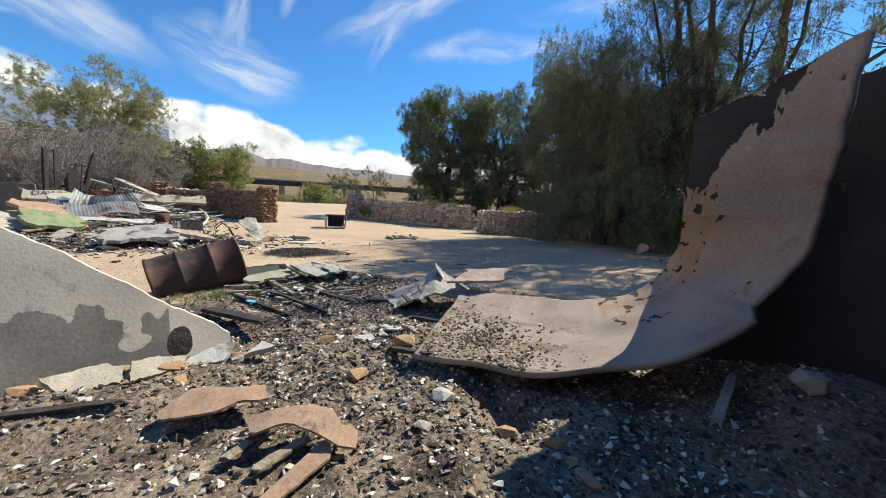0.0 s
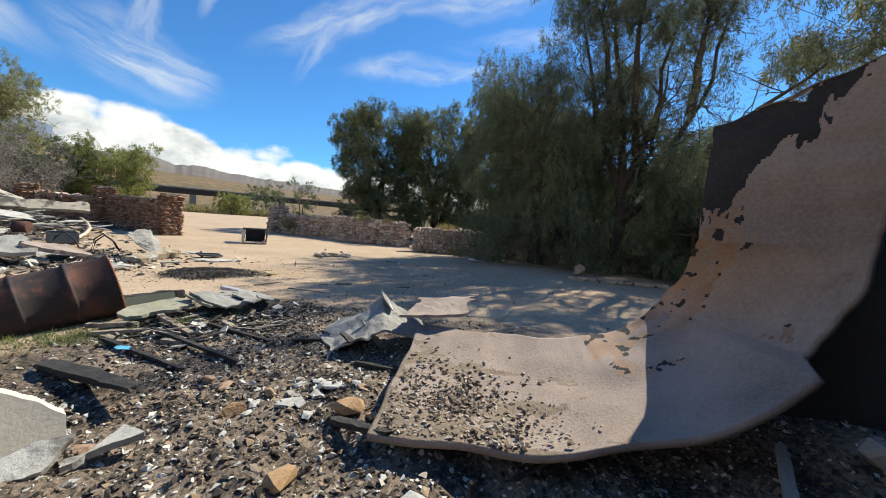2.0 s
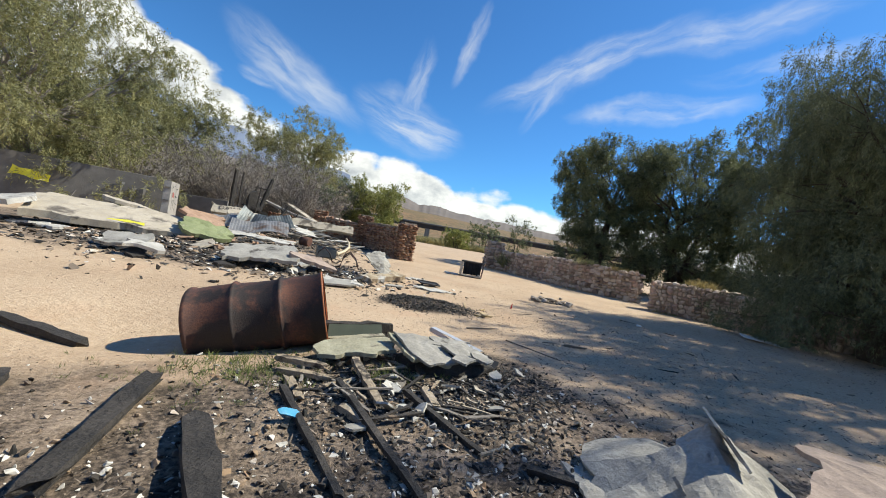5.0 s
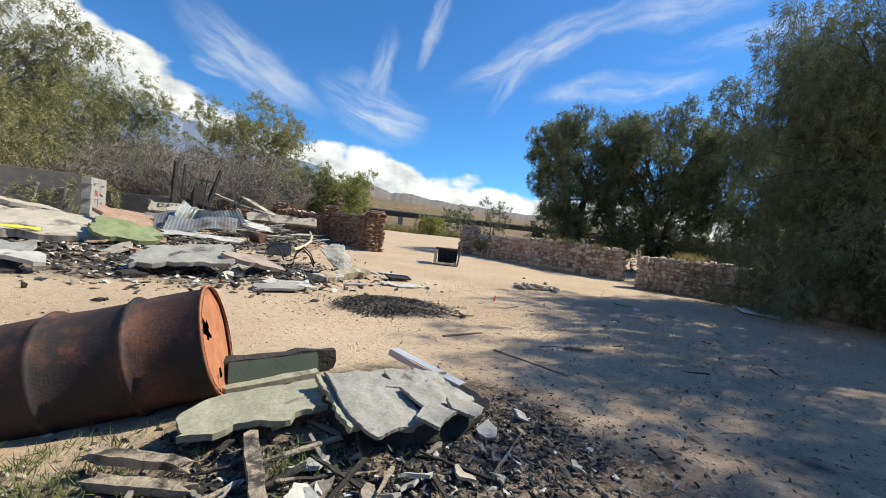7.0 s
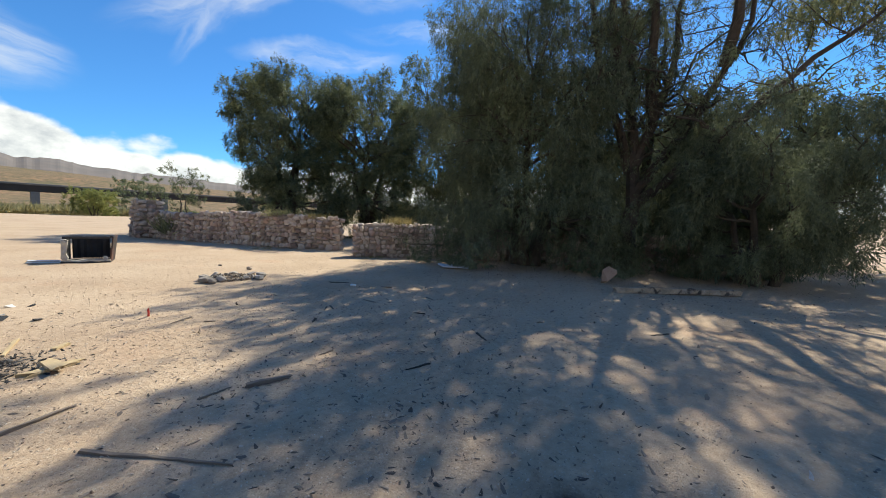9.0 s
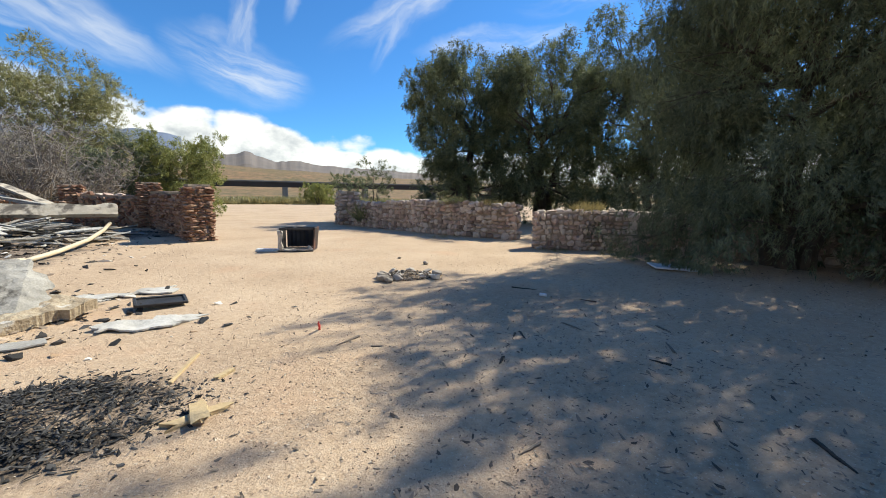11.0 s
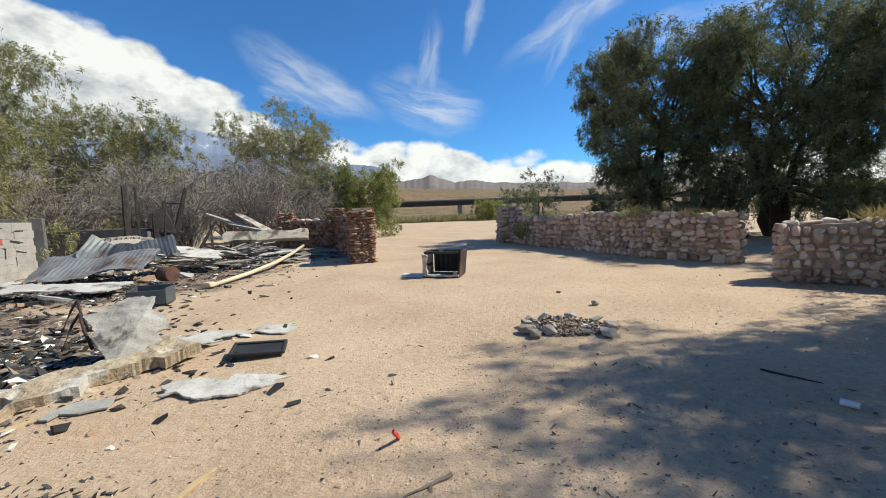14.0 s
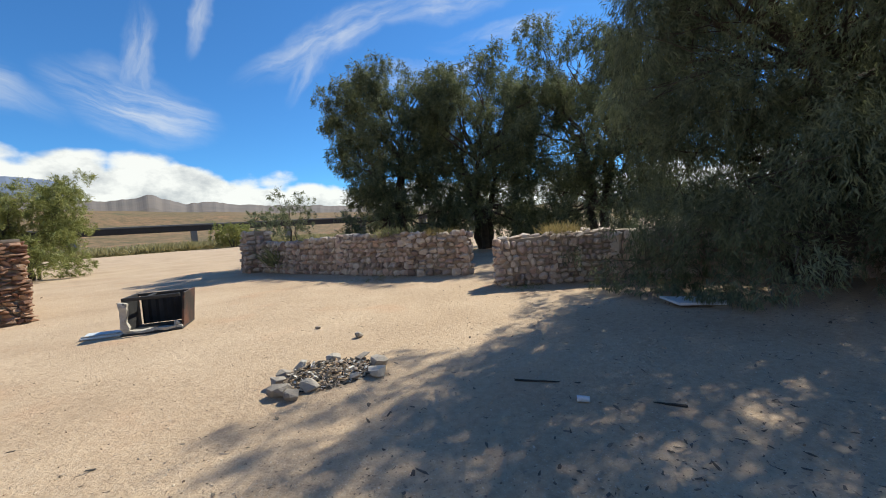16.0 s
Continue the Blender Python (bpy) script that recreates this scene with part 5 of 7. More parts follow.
for k, (x, y, h, s) in enumerate(((-9.0, 6.5, 3.6, 2.2), (-11.5, 8.0, 4.2, 2.6), (-7.2, 9.5, 4.0, 2.4), (-13.0, 5.0, 3.4, 2.2), (-10.0, 12.5, 4.6, 2.6), (-6.0, 11.5, 3.6, 2.2))):
    bare_shrub("tangled leafless grey shrub behind the burnt debris", x, y, h, s, 40 + k, 60)


def grass_field():
    """Dry pale grass and low scrub between the yard and the bridge."""
    rng = np.random.default_rng(5)
    n = 4200
    x, y = rng.uniform(-34, 40, n), rng.uniform(57, 86, n)
    c = np.stack([x, y, np.array([far_height(a, b) for a, b in zip(x, y)]) + 0.25], 1)
    holder = thing("dry_grass", "tall pale dry grass beyond the sandy yard", "grass", kind="stuff")
    leaf_cloud("tuft", c.tolist(), rng.uniform(0.4, 0.9, n).tolist(), np.full(n, 16), 1.0, 0.16, -1.6, M_GRASS, holder, 6, 0.3)
    rng = np.random.default_rng(7)
    n = 420
    x, y = rng.uniform(-60, 90, n), rng.uniform(98, 260, n)
    c = np.stack([x, y, np.array([far_height(a, b) for a, b in zip(x, y)]) + 0.6], 1)
    holder = thing("desert_scrub", "dark green scrub bushes dotted over the plain", "scrub", kind="stuff")
    leaf_cloud("tuft", c.tolist(), rng.uniform(0.8, 1.8, n).tolist(), np.full(n, 40), 0.7, 0.25, 0.0, M_LEAF_OLIVE, holder, 8, 0.6)


grass_field()


def weeds(name, label, x, y, r, count, height, mat, seed, z0=0.0):
    rng = np.random.default_rng(seed)
    c = [(x + rng.normal(0, r), y + rng.normal(0, r * 0.7), 0.0) for _ in range(count)]
    c = [(a, b, gz(a, b) + z0) for a, b, _ in c]
    holder = thing(name, label, "weeds")
    tagged(leaf_cloud("blades", c, [height * 0.5] * count, np.full(count, 12), height * 0.7, height * 0.06, -1.3, mat, holder, seed, 0.35), kind="stuff")


weeds("weeds", "low green weeds growing beside the rusty barrel", -1.75, -12.78, 0.24, 100, 0.08, M_WEED, 60)
weeds("weeds", "sparse green weeds on the ashy ground", -2.0, -13.0, 0.34, 80, 0.045, M_WEED, 61)
weeds("weeds", "small weeds among the charred boards", -0.85, -12.75, 0.12, 20, 0.10, M_WEED, 62)
weeds("dry_weeds", "dry straw weeds growing on the stone wall", 8.2, -5.3, 0.26, 26, 0.30, M_LEAF_DRY, 63, 0.95)
weeds("dry_weeds", "green and dry weeds on the wall top", 6.9, -1.0, 0.25, 40, 0.30, M_LEAF_OLIVE, 64, 1.05)
weeds("dry_weeds", "dry weeds on the rubble wall", 7.5, -2.1, 0.2, 30, 0.25, M_LEAF_DRY, 65, 1.0)
weeds("grass_tuft", "green grass at the foot of the stone wall", 7.3, -5.1, 0.25, 30, 0.08, M_WEED, 66)
weeds("grass_tuft", "dry grass along the wall's foot", 6.3, -1.2, 0.5, 60, 0.09, M_LEAF_DRY, 67)
weeds("sapling_tuft", "green shoots leaning on the stone wall", 5.45, 3.9, 0.18, 40, 0.9, M_LEAF_OLIVE, 68, 0.3)


# ---- things in the yard ----
def barrel():
    a, b = Vector((-1.42, -12.05, 0.32)), Vector((-2.40, -12.20, 0.06))
    ob = thing("oil_barrel", "rusted steel oil drum lying on its side, one end holed", "barrel", Matrix.Translation(a) @ (b - a).to_track_quat("X", "Z").to_matrix().to_4x4())
    prof = [(0.0, 0.286), (0.012, 0.293), (0.028, 0.291), (0.034, 0.281), (0.20, 0.281), (0.268, 0.281), (0.280, 0.294), (0.290, 0.301), (0.300, 0.294), (0.312, 0.281), (0.45, 0.280),
            (0.568, 0.281), (0.580, 0.294), (0.590, 0.301), (0.600, 0.294), (0.612, 0.281), (0.75, 0.281), (0.846, 0.281), (0.852, 0.291), (0.868, 0.293), (0.880, 0.286)]
    prof = [(x * 1.11, r) for x, r in prof]
    sides = 56
    bm = bmesh.new()
    rings = []
    for x, r in prof:
        ring = []
        for k in range(sides):
            t = 2 * math.pi * k / sides
            dent = 0.010 * noise.noise((x * 5, math.cos(t) * 1.6, math.sin(t) * 1.6)) + 0.004 * noise.noise((x * 14, math.cos(t) * 5, math.sin(t) * 5))
            rr = r + dent * (0.4 if r > 0.288 else 1.0)
            ring.append(bm.verts.new((x, math.cos(t) * rr, math.sin(t) * rr)))
        rings.append(ring)
    for p, q in zip(rings, rings[1:]):
        for k in range(sides):
            bm.faces.new((p[k], p[(k + 1) % sides], q[(k + 1) % sides], q[k]))
    body = part("shell", bm, M_RUST, ob, "dark rusted ribbed drum wall")
    for p in body.data.polygons:
        p.use_smooth = True
    for x, name, mat in ((0.022, "end_plate", M_RUSTEND), (0.953, "bottom_plate", M_RUST)):
        bm = bmesh.new()
        prev = None
        for q, r in enumerate((0.0, 0.05, 0.10, 0.15, 0.20, 0.245, 0.272, 0.283)):
            ring = [bm.verts.new((x + 0.006 * noise.noise((r * 9, k * 0.4, x)) + (0.004 if q == 5 else 0), math.cos(2 * math.pi * k / 40) * r, math.sin(2 * math.pi * k / 40) * r)) for k in range(40 if r else 1)]
            if prev:
                for k in range(40):
                    if len(prev) == 1:
                        bm.faces.new((prev[0], ring[k], ring[(k + 1) % 40]))
                    else:
                        bm.faces.new((prev[k], ring[k], ring[(k + 1) % 40], prev[(k + 1) % 40]))
            prev = ring
        hole = [f for f in bm.faces if name == "end_plate" and ((f.calc_center_median() - Vector((x, 0.10, 0.08))).length < 0.055 * (1 + 0.5 * noise.noise(f.calc_center_median() * 30))
                or (f.calc_center_median() - Vector((x, 0.02, -0.19))).length < 0.03)]
        bmesh.ops.delete(bm, geom=hole, context="FACES")
        part(name, bm, mat, ob, "bright rusty holed drum end" if name == "end_plate" else "")
    v, f = tube_arrays([(0.008, math.cos(2 * math.pi * k / 40) * 0.292, math.sin(2 * math.pi * k / 40) * 0.292) for k in range(41)], [0.007] * 41, 6)
    from_arrays("rim", v, f, M_RUSTEND, ob, "rolled rusty rim")


barrel()


def lay(name, label, category, bm, mat, x, y, dz=0.0, rx=0.0, ry=0.0, rz=0.0, group=""):
    """One broken piece, laid on the ground at (x, y)."""
    ob = part(name, bm, mat)
    ob.matrix_basis = pose(x, y, gz(x, y) + dz, rx, ry, rz)
    return tagged(ob, label, category, group)


def stick(name, label, p, q, w, h, mat, seed, dz=0.0, group="", category="board", taper=0.8):
    """A board or beam from p to q: each (x, y, height over the ground)."""
    a = Vector((p[0], p[1], gz(p[0], p[1]) + p[2] + h / 2 + dz))
    b = Vector((q[0], q[1], gz(q[0], q[1]) + q[2] + h / 2 + dz))
    d = b - a
    ob = part(name, timber_bm(d.length, w, h, seed, taper=taper), mat)
    ob.matrix_basis = Matrix.Translation(a) @ d.to_track_quat("X", "Z").to_matrix().to_4x4()
    return tagged(ob, label, category, group)


RT = random.Random(91)
# charred boards between the wall piece and the barrel
G = "charred boards on the ash"
CB = "charred board"
for k, (p, q, w, h) in enumerate((
        ((-2.10, -13.15, 0.02), (-1.93, -14.05, 0.05), 0.10, 0.07), ((-1.72, -13.50, 0.03), (-1.27, -14.42, 0.12), 0.12, 0.06), ((-1.45, -13.10, 0.03), (-1.02, -13.95, 0.0), 0.06, 0.05),
        ((-1.15, -13.00, 0.04), (-0.70, -14.00, 0.0), 0.06, 0.05), ((-1.10, -13.25, 0.0), (-0.98, -13.65, 0.02), 0.08, 0.06), ((-0.75, -13.05, 0.03), (-0.40, -13.60, 0.0), 0.06, 0.05),
        ((-0.62, -13.10, 0.0), (-0.30, -13.35, 0.02), 0.07, 0.04), ((-0.30, -12.95, 0.02), (0.10, -13.40, 0.0), 0.05, 0.04), ((-2.75, -13.20, 0.0), (-2.45, -13.80, 0.04), 0.11, 0.07),
        ((-1.48, -12.75, 0.02), (-1.22, -12.95, 0.03), 0.08, 0.05), ((-2.95, -12.45, 0.0), (-3.55, -12.30, 0.02), 0.16, 0.09), ((-0.45, -15.1, 0.02), (-0.35, -15.5, 0.10), 0.09, 0.05),
        ((0.05, -14.35, 0.0), (0.42, -15.2, 0.06), 0.06, 0.05), ((-0.2, -13.7, 0.0), (0.30, -13.95, 0.03), 0.07, 0.05), ((-0.78, -12.10, 0.10), (-0.62, -12.75, 0.02), 0.07, 0.06),
        ((-0.95, -12.7, 0.0), (-0.72, -13.35, 0.03), 0.05, 0.03))):
    if k in (4, 6, 7, 9, 15):
        continue
    stick("charred_board", "black charred timber board lying on the ash" if k not in (0, 1) else "half-burnt timber board, brown at one end", p, q, w * (0.95 if k in (0, 1) else 0.62), h * 0.6, M_CHAR, 200 + k, group=G, category=CB)
for k, (p, q) in enumerate((((-1.58, -12.73, 0.06), (-1.25, -12.81, 0.06)), ((-1.55, -12.81, 0.01), (-1.22, -12.88, 0.01)), ((-1.46, -12.92, 0.0), (-1.33, -13.22, 0.0)), ((-1.09, -12.63, 0.05), (-0.90, -13.20, 0.0)), ((-0.62, -12.95, 0.0), (-0.58, -13.2, 0.02)), ((-1.10, -13.25, 0.0), (-0.95, -13.42, 0.0)))):
    stick("weathered_board", "pale weathered wooden board with split ends", p, q, 0.055, 0.036, M_WOOD, 230 + k, group="weathered boards", category="board")

# fallen boards and slabs in front of the barrel
lay("green_board", "dark green painted board standing on edge by the barrel", "board", sheet_bm(0.52, 0.15, 0.03, 250, 8, 4, 0.004, 0.002), M_DKGREEN, -1.16, -11.86, 0.07, 68, 0, 28)
lay("charred_backing", "charred black timber behind the green board", "charred board", timber_bm(0.66, 0.08, 0.17, 251), M_CHAR, -1.44, -11.94, 0.09, 0, 0, 28)
lay("mossy_slab", "pale greenish plaster slab with a broken edge", "slab", sheet_bm(0.66, 0.34, 0.03, 252, 24, 14, 0.05, 0.006), M_PALEGREEN, -1.08, -12.47, 0.08, 5, -3, 18)
lay("pale_board", "pale painted strip of board beside the mossy slab", "board", sheet_bm(0.50, 0.07, 0.03, 253, 8, 2, 0.01, 0.003), M_PALEGREEN, -1.12, -12.06, 0.07, 0, -4, 26)
CR = "cracked plaster slabs"
for k, (u, v, w, d, rz) in enumerate(((-0.15, -0.02, 0.30, 0.44, 2), (0.10, 0.13, 0.20, 0.20, -6), (0.11, -0.09, 0.20, 0.22, 9), (0.27, 0.08, 0.14, 0.26, -14), (0.03, -0.25, 0.16, 0.10, 22), (0.26, -0.13, 0.12, 0.16, 30), (0.20, -0.26, 0.12, 0.08, -20))):
    x, y = -0.46 + u * 0.91 - v * 0.42, -12.40 + u * 0.42 + v * 0.91
    lay("cracked_slab", "grey cracked plaster slab flaking over charred wood", "slab", sheet_bm(w + 0.07, d + 0.07, 0.016, 260 + k, 22, 22, 0.030, 0.012), M_GREYSLAB, x, y, 0.13 - 0.10 * max(0.0, u - 0.1), 5 + random.Random(k).uniform(-4, 4), 5 + random.Random(k + 9).uniform(-6, 6), 25 + rz, CR)
lay("cracked_slab", "large pale cracked plaster slab lying over charred wood", "slab", sheet_bm(0.74, 0.56, 0.025, 268, 40, 32, 0.06, 0.014), M_PALEGREEN, -0.46, -12.36, 0.085, 6, 6, 25, CR)
lay("charred_timber", "black charred timber lump under the cracked slabs", "charred wood", lump_bm(random.Random(8), 0.85, 0.55, 0.22, 40, 0.4), M_CHAR, -0.42, -12.40, 0.01, 0, 0, 20)
ob = thing("metal_trim", "bent galvanised metal trim strip with a punched flange", "metal trim", pose(-0.25, -11.90, gz(-0.2, -11.9) + 0.13, 0, 5, -50))
part("flange", sheet_bm(0.60, 0.07, 0.004, 270, 16, 3, 0.004, 0.001), M_TRIM, ob)
bm = sheet_bm(0.60, 0.04, 0.004, 271, 16, 3, 0.004, 0.001)
bmesh.ops.transform(bm, matrix=pose(0, -0.037, -0.019, 78, 0, 0), verts=bm.verts)
part("lip", bm, M_TRIM, ob)
bm = sheet_bm(0.32, 0.10, 0.004, 272, 16, 3, 0.012, 0.004)
bmesh.ops.transform(bm, matrix=pose(0.36, -0.05, -0.02, 25, 0, -4), verts=bm.verts)
part("perforated_strip", bm, M_DARKSTEEL, ob, "dark perforated metal strip")

for k in range(36):
    x, y = RT.gauss(-0.75, 0.42), RT.gauss(-12.95, 0.26)
    a, ln = RT.uniform(0, 6.283), RT.uniform(0.10, 0.38)
    stick("wood_splinter", RT.choice(("charred wood splinter among the slabs", "split wood splinter lying on the ash")), (x, y, RT.uniform(0.0, 0.05)), (x + math.cos(a) * ln, y + math.sin(a) * ln, RT.uniform(0.0, 0.07)), RT.uniform(0.010, 0.026), 0.012, RT.choice((M_CHAR, M_CHAR, M_WOOD, M_GREYBARK)), 1500 + k, group="wood splinters", category="splinter", taper=0.5)
for k in range(46):
    x, y = RT.gauss(-0.55, 0.45), RT.gauss(-12.95, 0.28)
    w = RT.uniform(0.05, 0.14)
    lay("plaster_flake", "small broken plaster flake on the ash", "plaster flake", sheet_bm(w, w * RT.uniform(0.5, 0.9), 0.012, 1600 + k, 6, 5, 0.02, 0.006), RT.choice((M_WHITE, M_GREYSLAB, M_STUCCO)), x, y, 0.02, RT.gauss(0, 16), RT.gauss(0, 16), RT.uniform(0, 360), "plaster flakes")

# torn plaster peak beside the curled panel
lay("plaster_peak", "torn grey-white plaster sheet crumpled up into a peak", "plaster sheet", sheet_bm(1.0, 0.60, 0.018, 280, 40, 24, 0.07, 0.022, bend=lambda x, y: 0.32 * max(0.0, 1 - abs(x - 0.05 - 0.25 * y) / 0.42) ** 0.9 * (0.45 + 0.55 * (y + 0.30) / 0.60)), M_GREYSLAB, 0.40, -14.02, 0.07, 0, -4, -14)
lay("plaster_shard", "torn plaster shard standing against the crumpled sheet", "plaster sheet", sheet_bm(0.34, 0.30, 0.014, 284, 12, 10, 0.08, 0.02), M_GREYSLAB, 0.28, -14.10, 0.12, 30, 38, 10)
lay("plaster_shard", "dark charred shard under the crumpled sheet", "plaster sheet", sheet_bm(0.42, 0.26, 0.014, 285, 12, 10, 0.08, 0.02), M_CHAR, 0.12, -14.12, 0.08, 24, 18, 35)
lay("plaster_peak_flake", "white peeling plaster flake on the torn sheet", "plaster sheet", sheet_bm(0.13, 0.36, 0.010, 281, 6, 10, 0.03, 0.006), M_WHITE, 0.53, -13.93, 0.36, 12, 46, -14)
lay("plaster_fold", "bent grey plaster sheet next to the peak", "plaster sheet", sheet_bm(0.55, 0.42, 0.018, 282, 12, 8, 0.06, 0.01, bend=lambda x, y: -0.22 * abs(x)), M_GREYSLAB, 0.22, -13.78, 0.14, -25, -10, 60)
lay("plaster_sheet", "pale plaster sheet lying over the rubble", "plaster sheet", sheet_bm(0.75, 0.55, 0.02, 283, 12, 8, 0.07, 0.012, bend=lambda x, y: 0.05 * math.sin(x * 5)), M_PINK, 0.85, -14.35, 0.36, -8, 6, 40)

# foreground sheets and stones on the ash
lay("brown_sheet", "scorched brown sheet of board with torn curling edges", "burnt sheet", sheet_bm(0.56, 0.30, 0.012, 290, 14, 8, 0.05, 0.008, bend=lambda x, y: 0.05 * math.cos(x * 5)), M_BROWNSHEET, -1.56, -15.55, 0.05, 4, -5, -8)
lay("brown_sheet", "scorched brown sheet arched over black hollow", "burnt sheet", sheet_bm(0.50, 0.16, 0.012, 291, 14, 6, 0.04, 0.006, bend=lambda x, y: 0.10 - 0.9 * x * x), M_BROWNSHEET, -1.20, -15.95, 0.02, 10, 4, -30)
lay("brown_sheet", "long brown strip of scorched sheet on the ash", "burnt sheet", sheet_bm(0.55, 0.10, 0.012, 292, 14, 4, 0.03, 0.006), M_BROWNSHEET, -1.30, -16.22, 0.04, 0, -6, 38)
for k, (p, q) in enumerate((((-1.50, -15.98, 0.05), (-1.28, -15.78, 0.04)), ((-1.42, -16.1, 0.03), (-1.18, -15.98, 0.04)), ((-2.6, -15.35, 0.02), (-1.98, -15.38, 0.03)))):
    stick("thin_board", "thin half-burnt wooden board", p, q, 0.05, 0.02, M_WOOD if k < 2 else M_CHAR, 295 + k, group="thin burnt boards", category="board")
stick("rebar", "thin rusty steel rod sticking out of the rubble", (0.02, -15.93, 0.06), (0.62, -16.02, 0.10), 0.018, 0.018, M_RUST, 299, category="steel rod", taper=1.0)
stick("rebar", "short rusty steel rod standing in the hole", (-0.19, -15.93, -0.12), (-0.19, -15.88, 0.12), 0.02, 0.02, M_DARKSTEEL, 300, category="steel rod", taper=1.0)
stick("white_board", "pale burnt strip lying in the shade", (0.62, -16.75, 0.05), (1.02, -16.62, 0.06), 0.05, 0.03, M_GREYSLAB, 301, category="board")
RS = random.Random(77)


def chunk(name, label, x, y, w, d, h, mat, seed, group, dz=0.0, square=0.6, category="rubble chunk"):
    bm = lump_bm(random.Random(seed), w, d, h, 18, square)
    ob = lay(name, label, category, bm, mat, x, y, h * 0.35 + dz, RS.uniform(-8, 8), RS.uniform(-8, 8), RS.uniform(0, 360), group)
    return ob


chunk("concrete_block", "pale square concrete lump in the shade of the burnt wall", 1.10, -16.92, 0.16, 0.12, 0.12, M_BLOCK, 400, "rubble chunks", 0.02, 0.9)
for k in range(28):
    x, y = RS.uniform(-2.4, 0.3), RS.uniform(-17.0, -14.2)
    if math.hypot(x + 1.3, y + 16.9) < 0.6:
        continue
    s = RS.choice((0.04, 0.05, 0.06, 0.08, 0.11))
    mat, lab = RS.choice(((M_ORANGEROCK, "ochre sandstone chunk on the ash"), (M_ROCK, "grey plaster chunk on the ash"), (M_WHITE, "white plaster chip on the ash"), (M_ROCK, "grey plaster chunk on the ash"), (M_BROWNSHEET, "brown scorched fragment on the ash")))
    chunk("rubble_chunk", lab, x, y, s * RS.uniform(1.0, 1.7), s * RS.uniform(0.8, 1.2), s * RS.uniform(0.35, 0.75), mat, 410 + k, "rubble chunks")
for k, (x, y, w) in enumerate(((-2.02, -15.02, 0.20), (-1.80, -15.0, 0.17), (-2.4, -15.1, 0.14), (-0.35, -15.05, 0.20), (-0.28, -16.25, 0.13), (-0.10, -16.4, 0.12))):
    chunk("sandstone_block", "ochre sandstone block among the ash", x, y, w, w * 0.7, w * 0.5, M_ORANGEROCK, 470 + k, "sandstone blocks", 0, 0.85)
for k in range(26):
    x, y = RS.gauss(-0.45, 0.18), RS.gauss(-14.72, 0.16)
    s = RS.uniform(0.03, 0.075)
    chunk("plaster_chip", "broken white plaster chip", x, y, s * 1.5, s, s * 0.5, M_WHITE, 480 + k, "white plaster chips", 0, 0.7)
lay("blue_rag", "crumpled bright blue plastic scrap", "plastic scrap", sheet_bm(0.11, 0.09, 0.006, 510, 7, 6, 0.02, 0.012), M_BLUE, -1.34, -13.42, 0.05, 20, 15, 20)


def box_thing():
    """The burnt oven shell, open in front, with its rusty side and spilled lining."""
    ob = thing("burnt_oven", "burnt-out black oven shell lying open with a rusty side panel", "oven", pose(1.86, -2.78, gz(1.86, -2.78), 0, 0, -17))
    back = sheet_bm(0.60, 0.44, 0.012, 520, 24, 6, 0.0, 0.001, bend=lambda x, y: 0.012 * math.sin(x * 62))
    bmesh.ops.transform(back, matrix=pose(0, 0.30, 0.26, 90, 0, 0), verts=back.verts)
    part("back_panel", back, M_DARKSTEEL, ob, "ribbed sooty back panel")
    part("bottom", box_bm(0.74, 0.66, 0.03, 0.006, (0, -0.02, 0.0)), M_DARKSTEEL, ob)
    part("top_frame", box_bm(0.70, 0.05, 0.05, 0.008, (0, -0.22, 0.47)), M_DARKSTEEL, ob)
    part("top_frame", box_bm(0.70, 0.05, 0.04, 0.008, (0, 0.29, 0.47)), M_DARKSTEEL, ob)
    part("top_rail", box_bm(0.04, 0.46, 0.03, 0.006, (-0.1, 0.035, 0.475)), M_DARKSTEEL, ob)
    part("side_panel", box_bm(0.025, 0.56, 0.50, 0.006, (-0.34, 0.03, 0.02)), M_DARKSTEEL, ob)
    rust = box_bm(0.03, 0.58, 0.52, 0.006, (0.0, 0.0, 0.0))
    bmesh.ops.transform(rust, matrix=pose(0.35, 0.03, 0.01, 0, 6, 0), verts=rust.verts)
    part("side_panel", rust, M_RUST, ob, "rust-brown side panel leaning out")
    lining = sheet_bm(0.12, 0.46, 0.07, 521, 6, 14, 0.03, 0.02)
    bmesh.ops.transform(lining, matrix=pose(-0.30, -0.27, 0.25, 90, 0, 0), verts=lining.verts)
    part("lining", lining, M_PLASTER, ob, "torn whitish insulation")
    tray = sheet_bm(0.72, 0.16, 0.035, 522, 16, 6, 0.03, 0.02)
    bmesh.ops.transform(tray, matrix=pose(0.02, -0.27, 0.03, 0, 0, 0), verts=tray.verts)
    part("lining", tray, M_PLASTER, ob, "crumbled pale insulation")
    part("crust", lump_bm(random.Random(4), 0.10, 0.10, 0.10, 16), M_PLASTER, ob).location = (0.28, -0.25, 0.09)
    ob = thing("enamel_sheet", "pale blue enamel sheet lying flat on the sand", "metal sheet", pose(1.22, -2.66, gz(1.2, -2.7) + 0.004, 0, 2, -8))
    part("panel", box_bm(0.46, 0.36, 0.03, 0.008), M_BLUEWHITE, ob)
    part("trim", box_bm(0.44, 0.04, 0.018, 0.004, (0, -0.15, 0.031)), M_WHITE, ob, "white enamel strip")


box_thing()


